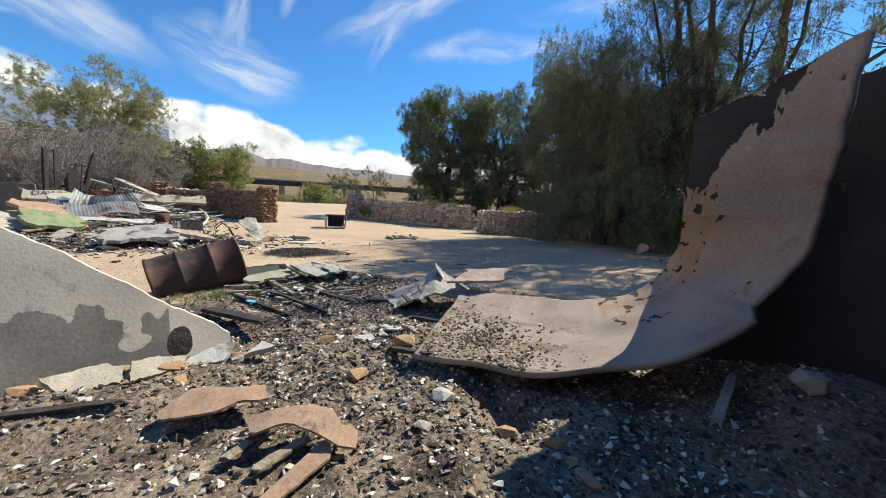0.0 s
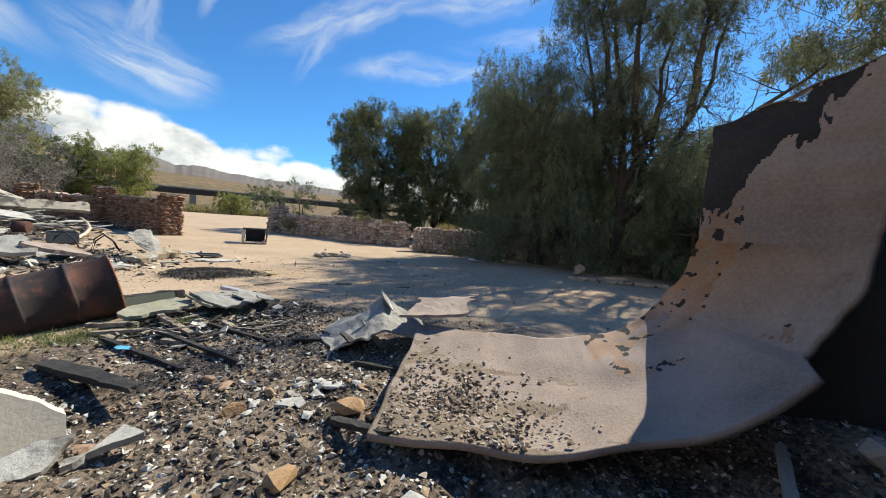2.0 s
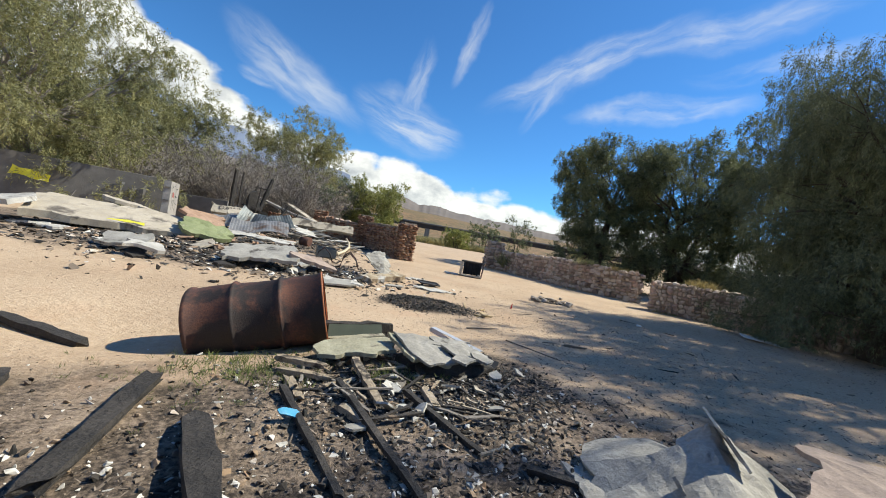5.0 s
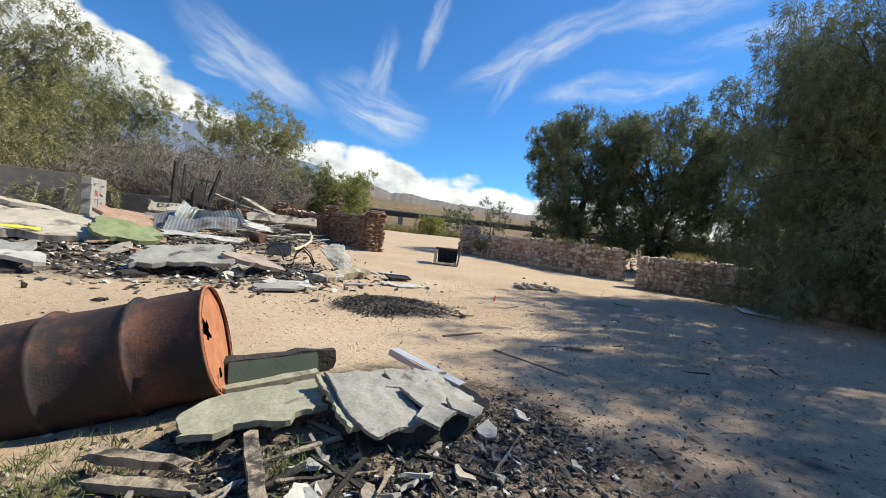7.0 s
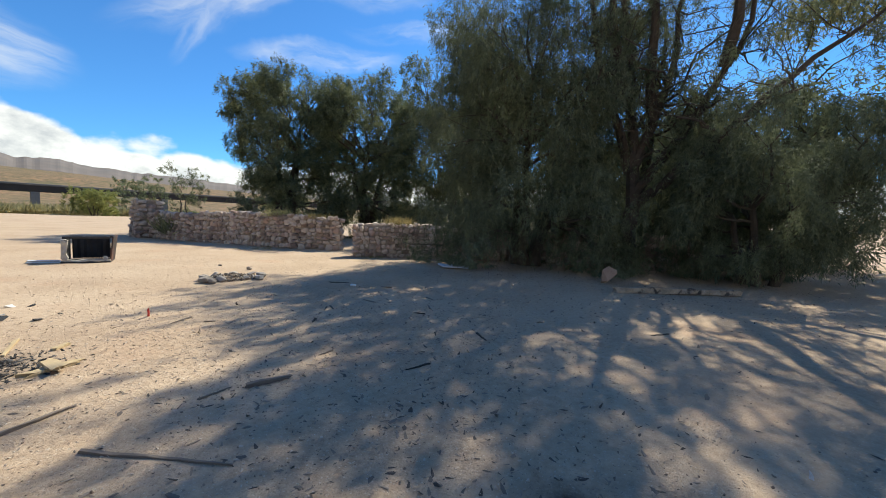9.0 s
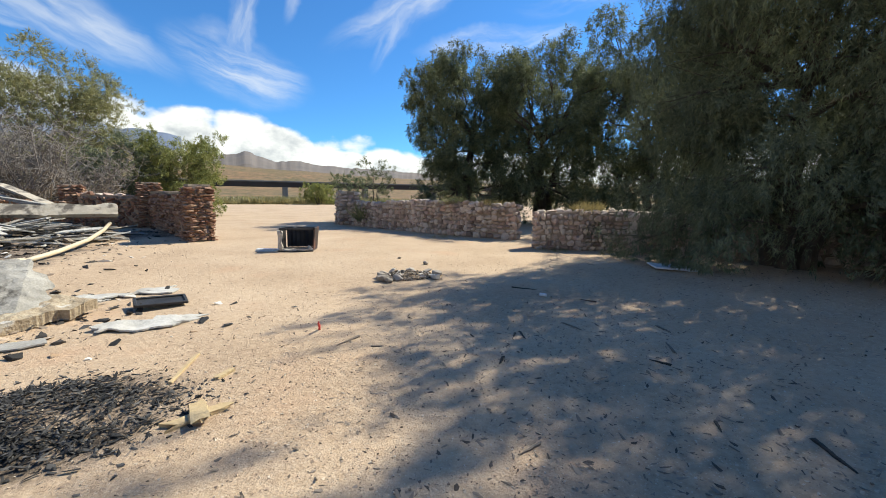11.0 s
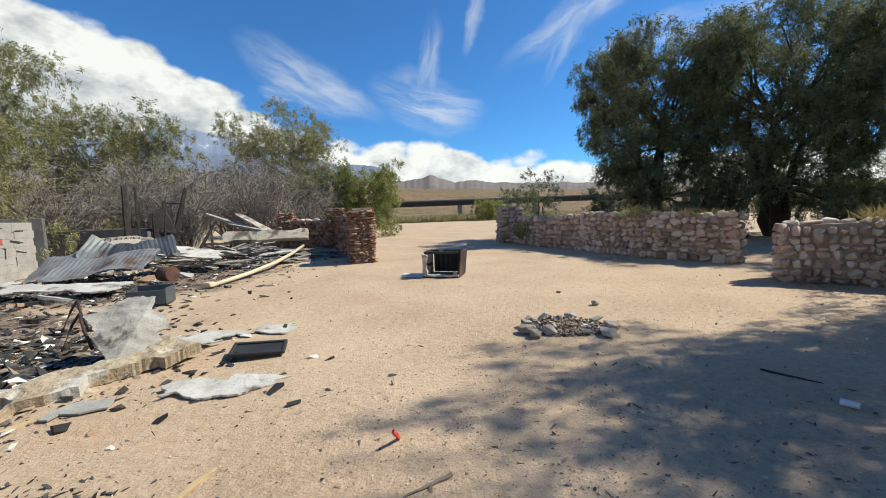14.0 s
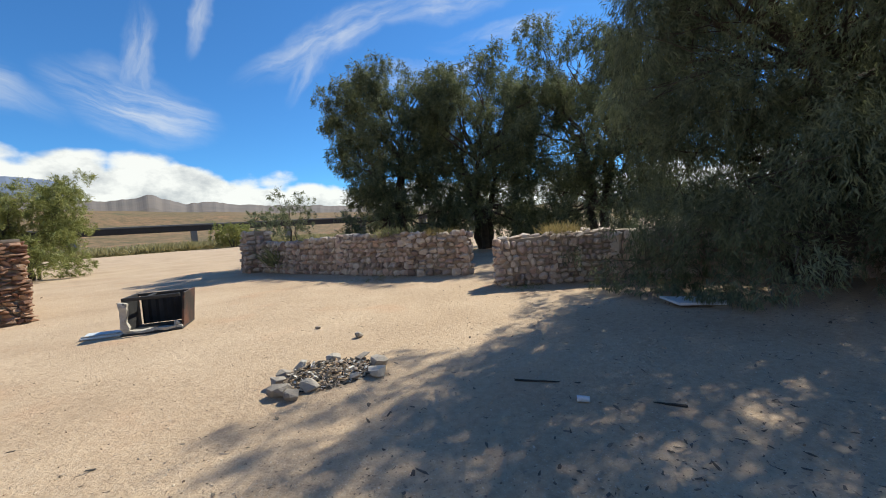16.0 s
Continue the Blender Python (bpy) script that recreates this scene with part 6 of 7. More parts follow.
def fire_ring():
    rng = np.random.default_rng(31)
    n = 900
    a, r = rng.uniform(0, 6.283, n), np.sqrt(rng.uniform(0, 1, n))
    x, y = 3.03 + np.cos(a) * r * 0.40, -6.62 + np.sin(a) * r * 0.34
    pl = [(p, q, gz(p, q) + 0.05 * (1 - t * t) * rng.uniform(0, 1)) for p, q, t in zip(x, y, r)]
    scatter("fire_ash", "heap of grey ash and burnt twigs in the fire ring", pl, rng.uniform(0.012, 0.05, n), M_RUBBLE, 32, "ash heap", 0.5, 1.8)
    spots = ((-0.45, -0.12, 0.17), (-0.40, -0.25, 0.14), (-0.42, 0.06, 0.15), (-0.24, -0.20, 0.16), (0.28, -0.32, 0.17), (0.42, -0.15, 0.17), (0.10, -0.30, 0.10), (0.38, 0.12, 0.14), (0.15, 0.30, 0.13), (-0.15, 0.32, 0.14), (-0.33, 0.24, 0.12))
    for k, (dx, dy, s) in enumerate(spots):
        chunk("fire_ring_stone", "grey river stone round the dead campfire", 3.03 + dx, -6.62 + dy, s * 1.2, s, s * 0.65, M_ROCK, 540 + k, "fire ring stones", 0, 0.5, "stone")
    chunk("stone", "loose grey stone on the sand", 3.72, -5.72, 0.12, 0.10, 0.09, M_ROCK, 556, "loose stones", 0, 0.5, "stone")
    chunk("stone", "loose dark stone on the sand", 3.50, -4.95, 0.09, 0.08, 0.06, M_ROCK, 557, "loose stones", 0, 0.5, "stone")


fire_ring()


def coal_pile():
    rng = np.random.default_rng(12)
    n = 6800
    a, r = rng.uniform(0, 6.283, n), np.sqrt(rng.uniform(0, 1, n)) ** 0.9
    r = r * np.array([0.95 + 0.45 * noise.noise((math.cos(t) * 1.4, math.sin(t) * 1.4, 4.0)) + 0.2 * noise.noise((math.cos(t) * 5, math.sin(t) * 5, 4.0)) for t in a])
    x, y = -0.30 + np.cos(a) * r * 0.72 + rng.normal(0, 0.07, n), -9.45 + np.sin(a) * r * 0.56 + rng.normal(0, 0.06, n)
    pl = [(p, q, gz(p, q) + 0.06 * max(0, 1 - s * s) * rng.uniform(0.1, 1.0)) for p, q, s in zip(x, y, r)]
    scatter("charcoal_pile", "spread pile of black charcoal and burnt sticks on the sand", pl, 0.005 + 0.028 * rng.uniform(0, 1, n) ** 2.8, M_COAL, 13, "charcoal", 0.55, 2.5)
    n = 320
    a, r = rng.uniform(0, 6.283, n), rng.uniform(0.8, 1.7, n)
    x, y = -0.45 + np.cos(a) * r * 0.8, -9.4 + np.sin(a) * r * 0.5
    scatter("charcoal_bits", "scattered charcoal crumbs round the pile", [(p, q, gz(p, q)) for p, q in zip(x, y)], rng.uniform(0.01, 0.035, n), M_COAL, 14, "charcoal", 0.5, 1.4)


coal_pile()
stick("yellow_stick", "thin yellow pine lath lying on the sand", (0.50, -8.70, 0.0), (0.40, -9.18, 0.0), 0.024, 0.016, M_YELLOWWOOD, 560, category="lath", taper=0.9)
stick("yellow_stick", "yellow pine lath beside the plaster slab", (-0.82, -7.85, 0.0), (-1.02, -8.28, 0.0), 0.034, 0.018, M_YELLOWWOOD, 561, category="lath", taper=0.9)
stick("plywood_scrap", "yellowish split plywood scrap on the sand", (0.48, -9.72, 0.0), (0.74, -9.60, 0.0), 0.07, 0.025, M_YELLOWWOOD, 562, category="wood scrap")
stick("plywood_scrap", "short yellow wood scrap crossing another", (0.62, -9.76, 0.03), (0.58, -9.55, 0.03), 0.09, 0.02, M_YELLOWWOOD, 563, category="wood scrap")
stick("wood_scrap", "short pale wood scrap near the charcoal", (0.66, -9.22, 0.0), (0.76, -9.12, 0.0), 0.04, 0.02, M_YELLOWWOOD, 564, category="wood scrap")
stick("branch", "long dry stick lying on the sand", (0.15, -10.62, 0.0), (0.62, -10.42, 0.0), 0.025, 0.02, M_TWIG, 565, category="stick", taper=0.4)
stick("branch", "dark dry stick in the tree's shade", (1.35, -10.85, 0.0), (1.62, -10.92, 0.0), 0.035, 0.03, M_TWIG, 566, category="stick", taper=0.5)
stick("branch", "thin black stick on the shaded sand", (4.05, -7.85, 0.0), (4.25, -8.12, 0.0), 0.016, 0.014, M_CHAR, 567, category="stick", taper=0.4)
for k in range(18):
    x, y, a, ln = RT.uniform(0.6, 5.2), RT.uniform(-13.4, -8.6), RT.uniform(0, 6.283), RT.uniform(0.07, 0.26)
    stick("branch", "thin dark dry stick lying on the shaded sand", (x, y, 0.0), (x + math.cos(a) * ln, y + math.sin(a) * ln, 0.0), RT.uniform(0.010, 0.022), 0.012, M_CHAR if k % 2 else M_TWIG, 1700 + k, group="fallen sticks", category="stick", taper=0.4)
stick("branch", "thin dry stick beside the shadow's edge", (0.55, -11.0, 0.0), (0.95, -11.6, 0.0), 0.02, 0.015, M_TWIG, 568, category="stick", taper=0.4)
ob = thing("can", "crushed white and blue drink can in the shade", "can", pose(4.11, -8.42, gz(4.1, -8.4) + 0.022, 90, 0, 35) @ Matrix.Scale(0.75, 4))
bm = bmesh.new()
bmesh.ops.create_cone(bm, cap_ends=True, segments=20, radius1=0.030, radius2=0.027, depth=0.11)
for v in bm.verts:
    v.co.y *= 0.8 + 3 * abs(v.co.z)
part("body", bm, M_BLUEWHITE, ob)
stick("red_marker", "small red plastic cap on a stalk", (1.42, -8.52, 0.0), (1.40, -8.60, 0.09), 0.018, 0.018, M_RED, 569, category="plastic scrap")
lay("white_enamel_sheet", "white enamel sheet lying on the shaded ground", "metal sheet", sheet_bm(0.75, 0.38, 0.03, 570, 10, 6, 0.02, 0.004), M_BLUEWHITE, 7.55, -7.85, 0.03, 3, 4, -35)
stick("log", "pale fallen log lying under the tamarisk", (7.0, -11.6, 0.0), (8.6, -13.2, 0.02), 0.12, 0.10, M_WOOD, 571, category="log")
chunk("stump", "reddish broken stump under the tamarisk", 8.1, -11.2, 0.3, 0.3, 0.40, M_BROWNSHEET, 572, "", 0, 0.5, "stump")


# ---- the burnt house's debris on the west side ----
DS = "fallen plaster slabs"
lay("fallen_wall", "big fallen beige wall slab with a yellow spray mark, propped on rubble", "wall slab", sheet_bm(2.7, 1.5, 0.14, 600, 20, 12, 0.10, 0.015), M_STUCCO, -6.75, -6.2, 0.20, 13.5, 3, 32, DS)
lay("spray_mark", "bright yellow spray-paint smear on the slab's edge", "paint mark", sheet_bm(0.62, 0.07, 0.004, 601, 10, 3, 0.02, 0.0), M_YELLOWSPRAY, -6.30, -6.68, 0.22, 60, 3, 32)
lay("fallen_wall", "fallen wall slab painted moss green and tan", "wall slab", sheet_bm(1.1, 0.85, 0.09, 602, 12, 10, 0.10, 0.015), M_GREEN, -5.15, -5.85, 0.20, 21.6, 8, 30, DS)
lay("fallen_wall", "tan plaster slab leaning over the green one", "wall slab", sheet_bm(1.0, 0.9, 0.08, 603, 12, 10, 0.10, 0.015), M_BROWNSHEET, -5.6, -5.1, 0.40, 18.9, 10, 24, DS)
lay("fallen_wall", "pale plaster slab sloping off the heap", "wall slab", sheet_bm(1.3, 1.0, 0.09, 604, 12, 10, 0.10, 0.015), M_WHITE, -8.1, -7.4, 0.32, 8.1, -14, 24, DS)
lay("fallen_wall", "grey plaster slab broken in the middle", "wall slab", sheet_bm(0.75, 0.55, 0.05, 605, 10, 8, 0.07, 0.01), M_GREYSLAB, -5.1, -8.6, 0.15, 16.2, -6, 10, DS)
lay("fallen_wall", "grey plaster slab lying cracked on the ash", "wall slab", sheet_bm(0.55, 0.45, 0.05, 606, 10, 8, 0.07, 0.01), M_WHITE, -4.65, -8.9, 0.15, 8.1, 6, 30, DS)
lay("fallen_wall", "pale grey wall slab tilted over black rubble", "wall slab", sheet_bm(1.25, 0.95, 0.06, 607, 14, 10, 0.09, 0.012), M_GREYSLAB, -3.15, -8.1, 0.22, 12.15, -5, 20, DS)
lay("fallen_wall", "tan broken plaster slab by the grey one", "wall slab", sheet_bm(0.85, 0.5, 0.06, 608, 10, 8, 0.09, 0.012), M_PINK, -2.35, -7.9, 0.20, 16.2, 10, 40, DS)
lay("fallen_wall", "thin pale plaster flakes on the sand", "wall slab", sheet_bm(0.7, 0.45, 0.02, 609, 10, 8, 0.10, 0.008), M_WHITE, -1.75, -8.45, 0.02, 3, 2, 15, DS)
# the slab with the corrugated piece near the path
lay("foam_slab", "thick tan wall slab lying with its broken edge up", "wall slab", sheet_bm(1.25, 0.40, 0.11, 610, 60, 24, 0.07, 0.020), M_FOAM, -1.00, -7.50, 0.02, 8, -4, 56, DS)
lay("folded_sheet", "grey-white stucco sheet folded up to a ridge behind the slab", "stucco sheet", sheet_bm(0.62, 0.80, 0.014, 611, 30, 36, 0.10, 0.012, bend=lambda x, y: 0.30 * max(0.0, 0.30 - abs(x - 0.05 - 0.2 * y)) + 0.004 * math.sin(y * 60)), M_GREYSLAB, -1.10, -7.15, 0.24, 40, 12, 30)
lay("white_sheet", "white peeling stucco sheet lying on the sand", "stucco sheet", sheet_bm(0.85, 0.42, 0.015, 612, 34, 18, 0.10, 0.010, bend=lambda x, y: 0.02 * noise.noise((x * 4, y * 4, 0))), M_WHITE, 0.05, -7.70, 0.02, 2, 2, 22, "white stucco sheets")
lay("white_sheet", "long white stucco sheet flaking on the sand", "stucco sheet", sheet_bm(1.25, 0.34, 0.015, 613, 44, 14, 0.10, 0.010), M_WHITE, -0.55, -6.45, 0.02, 2, 2, 20, "white stucco sheets")
lay("white_sheet", "broken white stucco piece near the tin sheet", "stucco sheet", sheet_bm(0.70, 0.38, 0.015, 614, 28, 16, 0.12, 0.010), M_WHITE, -0.75, -6.85, 0.05, 8, 4, 35, "white stucco sheets")
lay("white_sheet", "pale stucco scrap by the yellow lath", "stucco sheet", sheet_bm(0.38, 0.22, 0.012, 615, 8, 6, 0.05, 0.006), M_GREYSLAB, -0.80, -8.02, 0.01, 0, 0, 30, "white stucco sheets")
lay("white_sheet", "grey board lying among the debris", "stucco sheet", sheet_bm(0.65, 0.40, 0.03, 616, 10, 8, 0.06, 0.008), M_GREYSLAB, -1.75, -8.95, 0.04, 4, -3, 25, "white stucco sheets")
lay("white_sheet", "white scrap lying at the edge of the debris", "stucco sheet", sheet_bm(0.30, 0.45, 0.02, 617, 8, 8, 0.05, 0.006), M_WHITE, -1.42, -8.72, 0.05, 0, 4, 25, "white stucco sheets")
ob = thing("oven_rack", "black burnt metal grate frame lying on the white sheet", "metal frame", pose(0.0, -7.05, gz(0, -7.05) + 0.05, 6, 3, 14))
for x, y, w, d in ((0, -0.12, 0.46, 0.03), (0, 0.12, 0.46, 0.03), (-0.22, 0, 0.03, 0.25), (0.22, 0, 0.03, 0.25)):
    part("frame_bar", box_bm(w, d, 0.03, 0.005, (x, y, 0)), M_DARKSTEEL, ob)
part("pan", box_bm(0.42, 0.22, 0.008, 0.0, (0, 0, 0.004)), M_DARKSTEEL, ob)
ob = thing("tin_bin", "grey-blue tin box lying open on the debris edge", "tin box", pose(-2.58, -4.80, gz(-2.6, -4.8) + 0.02, 0, 0, 14))
for x, y, w, d, h in ((0, 0, 0.50, 0.34, 0.02), (0, -0.16, 0.50, 0.02, 0.22), (0, 0.16, 0.50, 0.02, 0.26), (-0.24, 0, 0.02, 0.30, 0.24), (0.24, 0, 0.02, 0.30, 0.24)):
    part("side" if h > 0.1 else "bottom", box_bm(w, d, h, 0.004, (x, y, 0)), M_BLUESTEEL, ob)
tube("pipe", [(-2.45, -3.45, 0.10), (-2.40, -2.2, 0.12), (-2.42, -0.6, 0.18), (-2.62, 1.2, 0.26), (-2.95, 3.1, 0.34)], [0.045] * 5, M_PIPE)
tagged(bpy.data.objects["pipe"], "long cream plastic pipe bowed over the sand", "pipe")
chunk("pipe_clump", "pale plaster lump at the pipe's end", -2.5, -3.5, 0.30, 0.22, 0.16, M_PIPE, 640, "", 0, 0.4)
ob = tube("flue_pipe", [(-3.62, -3.05, 0.30), (-3.35, -3.15, 0.30)], [0.14, 0.14], M_RUST, sides=20)
tagged(ob, "short rusty flue pipe lying on the tin", "pipe")
TS = "corrugated roof sheets"
lay("roof_sheet", "crumpled grey corrugated roof sheet on the heap", "roof sheet", sheet_bm(1.7, 1.1, 0.004, 620, 60, 8, 0.03, 0.0, bend=lambda x, y: 0.0035 * math.sin(x * 75) + 0.07 * noise.noise((x * 2.5, y * 2.5, 3)) + 0.15 * math.sin(x * 2.2)), M_ZINC, -5.0, -2.7, 0.38, 18.9, 6, 20, TS)
lay("roof_sheet", "pale corrugated roof sheet sagging over rubble", "roof sheet", sheet_bm(1.3, 1.0, 0.004, 621, 50, 8, 0.03, 0.0, bend=lambda x, y: 0.0035 * math.sin(x * 75) + 0.07 * noise.noise((x * 2.5, y * 2.5, 3)) - 0.12 * x * x), M_ZINC, -6.1, -2.3, 0.42, 27, -10, 10, TS)
lay("roof_sheet", "dark corrugated roof sheet propped up at an angle", "roof sheet", sheet_bm(1.0, 0.7, 0.004, 622, 40, 8, 0.03, 0.0, bend=lambda x, y: 0.0035 * math.sin(x * 75) + 0.08 * noise.noise((x * 3, y * 3, 8))), M_BLUESTEEL, -4.75, -1.7, 0.60, 43.2, -14, 30, TS)
lay("roof_sheet", "grey tin sheet bent into a dark hollow", "roof sheet", sheet_bm(0.8, 0.7, 0.004, 623, 30, 8, 0.03, 0.0, bend=lambda x, y: 0.0035 * math.sin(x * 75) + 0.07 * noise.noise((x * 2.5, y * 2.5, 3)) + 0.5 * abs(x)), M_BLUESTEEL, -5.5, -2.0, 0.50, 47.25, 16, 10, TS)
lay("roof_sheet", "white painted roof sheet lying on the heap", "roof sheet", sheet_bm(1.4, 0.7, 0.02, 624, 14, 8, 0.08, 0.01), M_WHITE, -4.2, -1.2, 0.48, 16.2, 10, 30, TS)
lay("roof_sheet", "white painted roof sheet at the debris edge", "roof sheet", sheet_bm(1.8, 0.7, 0.02, 625, 16, 8, 0.10, 0.012), M_WHITE, -4.4, -4.2, 0.16, 5.4, 3, 12, TS)
ob = lay("graffiti_slab", "white plaster slab with black spray-painted letters", "wall slab", sheet_bm(1.45, 0.50, 0.12, 630, 14, 6, 0.07, 0.012), M_STUCCO, -7.15, 0.55, 0.62, 48, 3, 12)
letters("DAWN", ob, pose(-0.42, -0.08, 0.138, 0, 0, 4), 0.27, M_SPRAY)
lay("fallen_wall", "long pale plaster lintel lying across the debris", "wall slab", sheet_bm(2.7, 0.42, 0.16, 631, 20, 5, 0.05, 0.012), M_STUCCO, -4.0, 2.7, 0.55, 52, 0, 14, DS)
lay("fallen_wall", "beige plaster slab under the graffiti slab", "wall slab", sheet_bm(1.6, 0.9, 0.10, 632, 12, 8, 0.08, 0.012), M_STUCCO, -6.2, -0.1, 0.55, 13.5, 4, 10, DS)
lay("fallen_wall", "beige slab at the far end of the heap", "wall slab", sheet_bm(1.0, 0.8, 0.08, 633, 12, 8, 0.08, 0.012), M_STUCCO, -7.6, -4.6, 0.50, 8.1, 8, 60, DS)
stick("roof_beam", "long pale painted roof beam leaning on the heap", (-8.0, 6.2, 1.55), (-4.6, 4.4, 0.55), 0.20, 0.09, M_GREYSLAB, 640, category="beam", group="fallen beams", taper=1.0)
stick("roof_beam", "pale roof board leaning beside the beam", (-6.3, 5.6, 1.45), (-4.2, 4.2, 0.50), 0.34, 0.06, M_STUCCO, 641, category="beam", group="fallen beams", taper=1.0)
stick("roof_beam", "pale roof board sliding off the heap", (-6.2, 4.6, 1.0), (-3.6, 3.9, 0.55), 0.22, 0.07, M_GREYSLAB, 642, category="beam", group="fallen beams", taper=1.0)
PP = "charred posts"
for k, (p, q, w) in enumerate((((-7.42, 1.1, 0.0), (-7.37, 1.07, 2.25), 0.16), ((-7.2, 1.25, 0.0), (-7.15, 1.2, 2.2), 0.07), ((-6.75, 1.9, 0.0), (-6.34, 2.27, 2.10), 0.17), ((-7.0, 1.6, 0.3), (-6.75, 1.8, 1.75), 0.10), ((-6.9, 1.9, 1.7), (-6.35, 2.1, 1.65), 0.06),
                               ((-6.6, 1.4, 0.0), (-6.5, 1.5, 1.75), 0.05), ((-6.1, 2.2, 0.0), (-5.6, 2.6, 1.1), 0.10), ((-5.7, 2.4, 0.0), (-5.9, 2.7, 1.2), 0.08), ((-7.1, 1.5, 0.9), (-6.2, 1.9, 0.6), 0.12), ((-5.3, 2.8, 0.0), (-5.25, 2.9, 0.9), 0.07), ((-5.0, 2.9, 0.0), (-5.05, 3.0, 0.8), 0.06))):
    stick("charred_post", "black charred timber post standing in the ruin", p, q, w, w * 0.8, M_CHAR, 650 + k, group=PP, category="post", taper=0.7)
chunk("charred_timber", "black burnt timber stack in the ruin", -6.75, 1.75, 0.7, 0.5, 1.9, M_CHAR, 662, "", 0, 0.7, "charred wood")
BT = "burnt laths"
for k in range(34):
    x, y = -4.2 + RS.uniform(-1.5, 1.5), 1.2 + RS.uniform(-2.2, 1.8)
    a = radians(RS.gauss(150, 25))
    ln = RS.uniform(0.6, 1.5)
    z = max(0.02, 0.30 - 0.1 * abs(x + 4.5)) * RS.uniform(0.2, 1.2)
    stick("burnt_lath", "burnt roof lath lying in the debris heap", (x, y, z), (x + math.cos(a) * ln, y + math.sin(a) * ln, z + RS.uniform(-0.05, 0.12)), RS.uniform(0.04, 0.09), 0.03, RS.choice((M_CHAR, M_GREYBARK, M_WOOD, M_GREYSLAB)), 670 + k, group=BT, category="lath")
for k in range(46):
    x, y = RS.uniform(-4.6, -2.5), RS.uniform(-1.2, 2.6)
    z = 0.06 + 0.16 * max(0.0, -2.6 - x) * RS.uniform(0.3, 1.0)
    lay("fallen_board", RS.choice(("pale weathered roof board lying on the heap", "grey split roof board lying on the heap")), "board", sheet_bm(RS.uniform(0.7, 1.7), RS.uniform(0.10, 0.26), 0.025, 1400 + k, 16, 4, 0.03, 0.008),
        RS.choice((M_WHITE, M_GREYSLAB, M_STUCCO, M_GREYBARK, M_CHAR)), x, y, z, RS.gauss(0, 7), RS.gauss(0, 7), RS.gauss(20, 22), "fallen roof boards")
ID = "fallen debris pieces"
for k in range(90):
    x, y = RS.uniform(-8.5, -1.6), RS.uniform(-9.2, 2.0)
    if x > -3.2 and y > -6.2:
        continue
    w = RS.uniform(0.15, 0.6)
    mat, lab = RS.choice(((M_WHITE, "broken white plaster piece in the debris"), (M_GREYSLAB, "broken grey plaster piece in the debris"), (M_STUCCO, "broken beige stucco piece in the debris"), (M_CHAR, "charred board piece in the debris"), (M_CHAR, "charred board piece in the debris"), (M_BROWNSHEET, "scorched brown board piece in the debris")))
    lay("debris_piece", lab, "debris", sheet_bm(w, w * RS.uniform(0.4, 0.9), RS.uniform(0.015, 0.06), 720 + k, 6, 5, 0.05, 0.01), mat, x, y, RS.uniform(0.0, 0.05), RS.gauss(0, 9), RS.gauss(0, 9), RS.uniform(0, 360), ID)
for k, (x, y) in enumerate(((-1.95, -6.9), (-2.0, -6.4), (-3.2, -6.9), (-2.6, -6.2))):
    tube("bent_rod", [(x, y, gz(x, y)), (x + 0.05, y + 0.1, 0.30), (x + 0.18, y + 0.05, 0.42), (x + 0.34, y - 0.1, 0.30), (x + 0.42, y - 0.12, 0.12)], [0.014] * 5, M_RUST, sides=6)
for o in [o for o in bpy.data.objects if o.name.startswith("bent_rod")]:
    tagged(o, "bent rusty steel rod rising from the debris", "steel rod", "bent rods")


# ---- what cannot be counted ----
def strew(name, label, boxes, lo, hi, mat, seed, category, flat=0.6, long=1.0, power=2.5):
    rng = np.random.default_rng(seed)
    places, sizes = [], []
    for cx, cy, rx, ry, n in boxes:
        x, y = rng.normal(cx, rx, n), rng.normal(cy, ry, n)
        s = lo + (hi - lo) * rng.uniform(0, 1, n) ** power
        for p, q, t in zip(x, y, s):
            places.append((p, q, gz(p, q)))
            sizes.append(t)
    scatter(name, label, places, sizes, mat, seed, category, flat, long)


strew("ash_rubble", "fine rubble of ash, plaster crumbs and charcoal", [(-0.9, -15.6, 1.1, 1.1, 22000), (0.7, -16.6, 0.7, 0.7, 4500), (-0.5, -14.2, 1.0, 0.7, 5000), (-0.5, -12.9, 0.6, 0.4, 2500), (-2.4, -15.2, 0.7, 0.7, 2500)], 0.006, 0.050, M_RUBBLE, 21, "rubble", 0.85, 1.15, 4.0)
strew("plaster_chips", "small white plaster chips strewn over the ash", [(-0.7, -15.5, 1.0, 0.9, 2200), (0.5, -16.7, 0.6, 0.5, 350), (-0.5, -14.3, 0.8, 0.5, 500), (-0.5, -13.0, 0.6, 0.4, 350)], 0.007, 0.045, M_WHITE, 31, "plaster chips", 0.45, 1.3, 3.0)
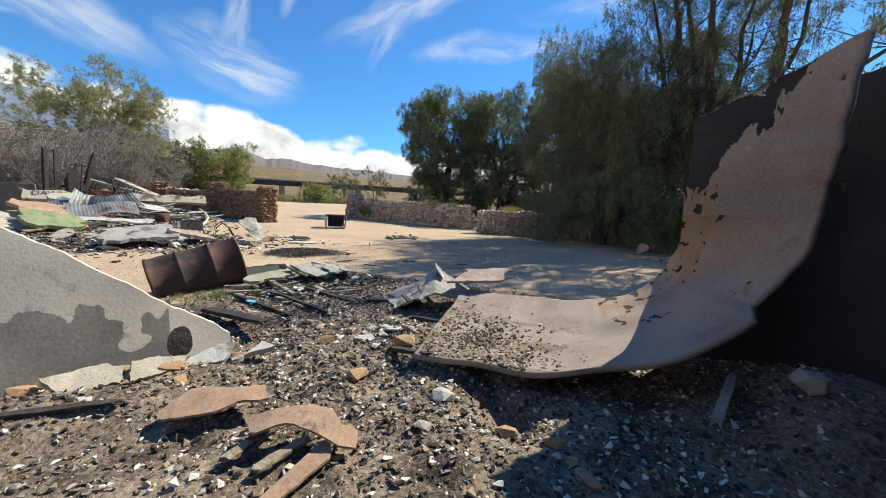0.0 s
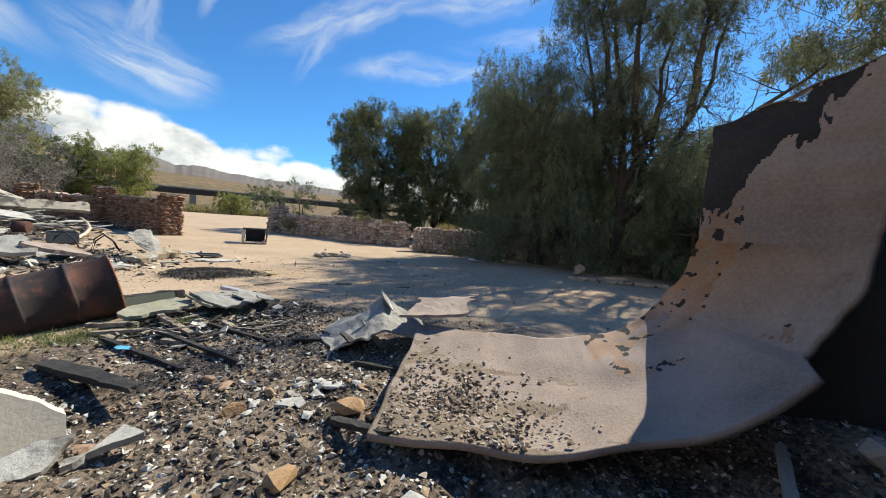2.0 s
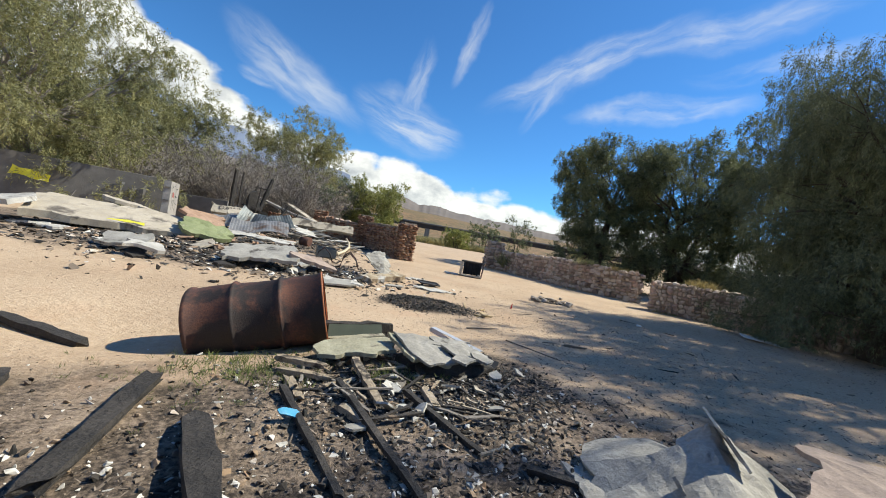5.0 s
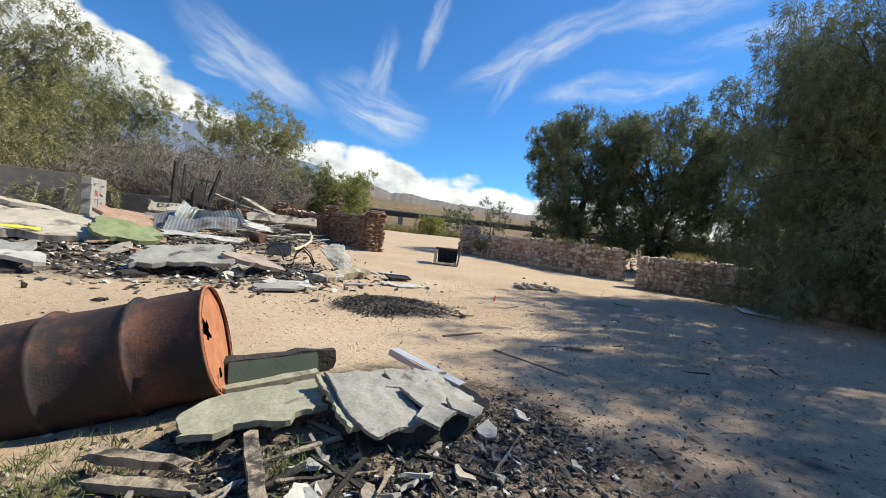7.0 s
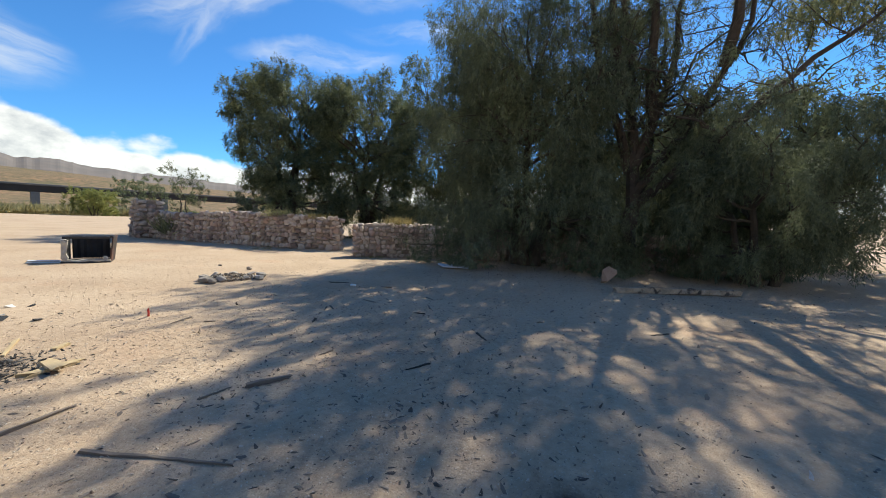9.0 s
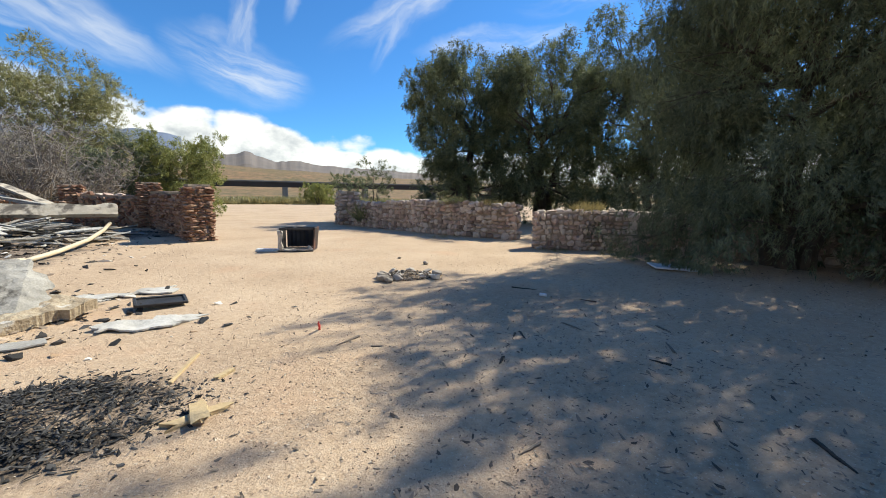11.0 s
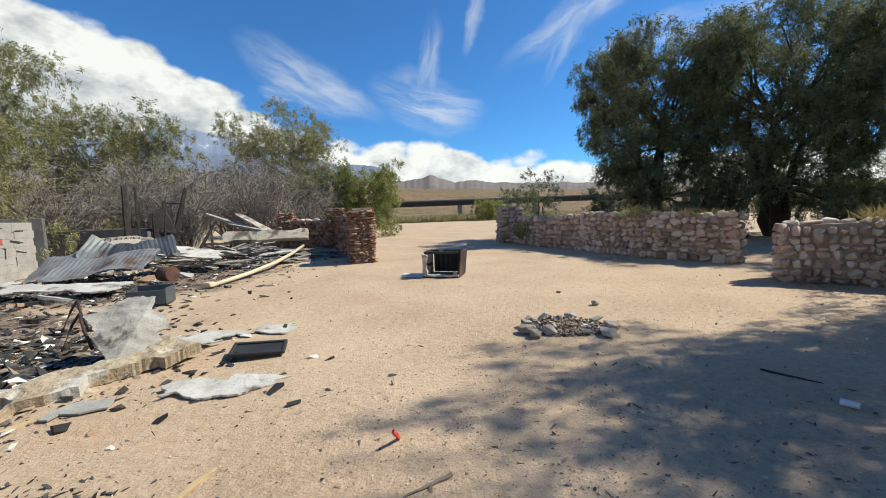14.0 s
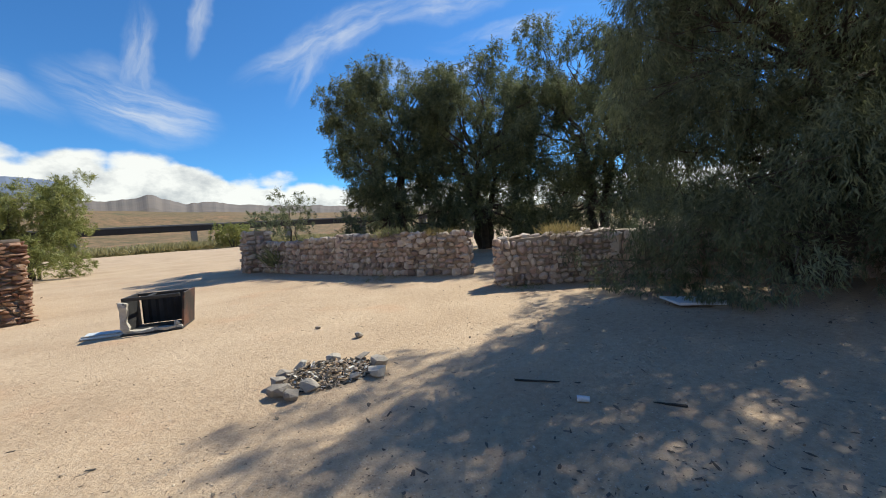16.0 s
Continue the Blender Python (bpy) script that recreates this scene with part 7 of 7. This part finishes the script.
def panel_dirt():
    rng = np.random.default_rng(41)
    pl, sz = [], []
    for k in range(9000):
        a, b = rng.normal(-0.52, 0.24), abs(rng.normal(0.0, 0.34))
        if a < -0.82 or a > 0.35 or b > 1.05:
            continue
        p = O + U * a + V * b
        d, z = curl_profile(a)
        pl.append((p.x, p.y, 0.17 + z + 0.16 * b / 1.22 * max(0.0, 1 - max(0, a) / 1.1) - 0.06 * math.sin(b / 1.22 * 3.1) * max(0.0, 1 - abs(a) / 0.9)))
        sz.append(0.004 + 0.040 * rng.uniform(0, 1) ** 9)
    scatter("panel_dirt", "earth and plaster crumbs lying on the curled plaster sheet", pl, sz, M_DIRT, 42, "rubble", 0.7, 1.1)


panel_dirt()
strew("debris_rubble", "mixed rubble of plaster, char and splinters", [(-4.6, -7.6, 1.6, 0.9, 3000), (-5.2, -2.5, 1.4, 2.0, 3500), (-2.2, -7.6, 0.7, 0.7, 1800), (-4.2, 1.6, 1.2, 1.4, 1500)], 0.02, 0.14, M_RUBBLE, 22, "rubble", 0.5, 1.5, 3.0)
strew("debris_char", "black charred bits under the fallen slabs", [(-4.6, -7.4, 1.7, 0.7, 2600), (-5.4, -3.6, 1.6, 1.4, 1800), (-2.2, -7.3, 0.7, 0.6, 900), (-4.4, 1.0, 1.2, 1.4, 1200)], 0.02, 0.12, M_COAL, 26, "charcoal", 0.45, 1.8, 2.5)
strew("char_crumbs", "black char crumbs and cinders in front of the slabs", [(-0.75, -12.95, 0.50, 0.24, 4200), (0.05, -12.55, 0.32, 0.26, 2200), (-0.2, -13.6, 0.6, 0.4, 1800)], 0.006, 0.040, M_COAL, 27, "charcoal", 0.6, 1.7, 3.0)
strew("pebbles", "small pebbles and grit on the sandy yard", [(1.6, -9.5, 1.4, 1.4, 13000), (3.2, -10.2, 1.5, 1.3, 7000), (1.5, -5.5, 2.5, 2.5, 4500), (-1.8, -10.8, 1.2, 0.8, 2500), (1.6, -12.2, 1.1, 1.0, 6000), (5.5, -8.0, 2.0, 2.0, 2500)], 0.004, 0.022, M_PEBBLE, 23, "pebbles", 0.7, 1.0, 3.0)
strew("leaf_litter", "dry twigs and leaf litter under the tamarisks", [(7.8, -8.2, 1.4, 1.8, 2200), (8.0, -12.5, 1.6, 1.6, 1800), (4.0, -9.0, 1.5, 1.5, 350), (2.0, -11.2, 1.3, 1.2, 1500), (3.6, -10.4, 1.4, 1.4, 1200), (0.9, -12.8, 0.9, 0.9, 900), (1.5, -6.0, 2.0, 2.0, 120)], 0.008, 0.034, M_TWIG, 24, "litter", 0.25, 2.6, 2.0)
strew("ash_splinters", "burnt splinters and twigs strewn over the ash", [(-1.0, -13.4, 0.7, 0.5, 700), (-0.8, -15.6, 1.0, 1.0, 700), (-0.5, -12.6, 0.5, 0.3, 900), (0.6, -16.4, 0.6, 0.6, 500), (-1.6, -14.3, 0.8, 0.6, 900), (-0.6, -16.2, 1.0, 0.7, 900)], 0.006, 0.020, M_TWIG, 25, "splinters", 0.35, 5.0, 1.8)
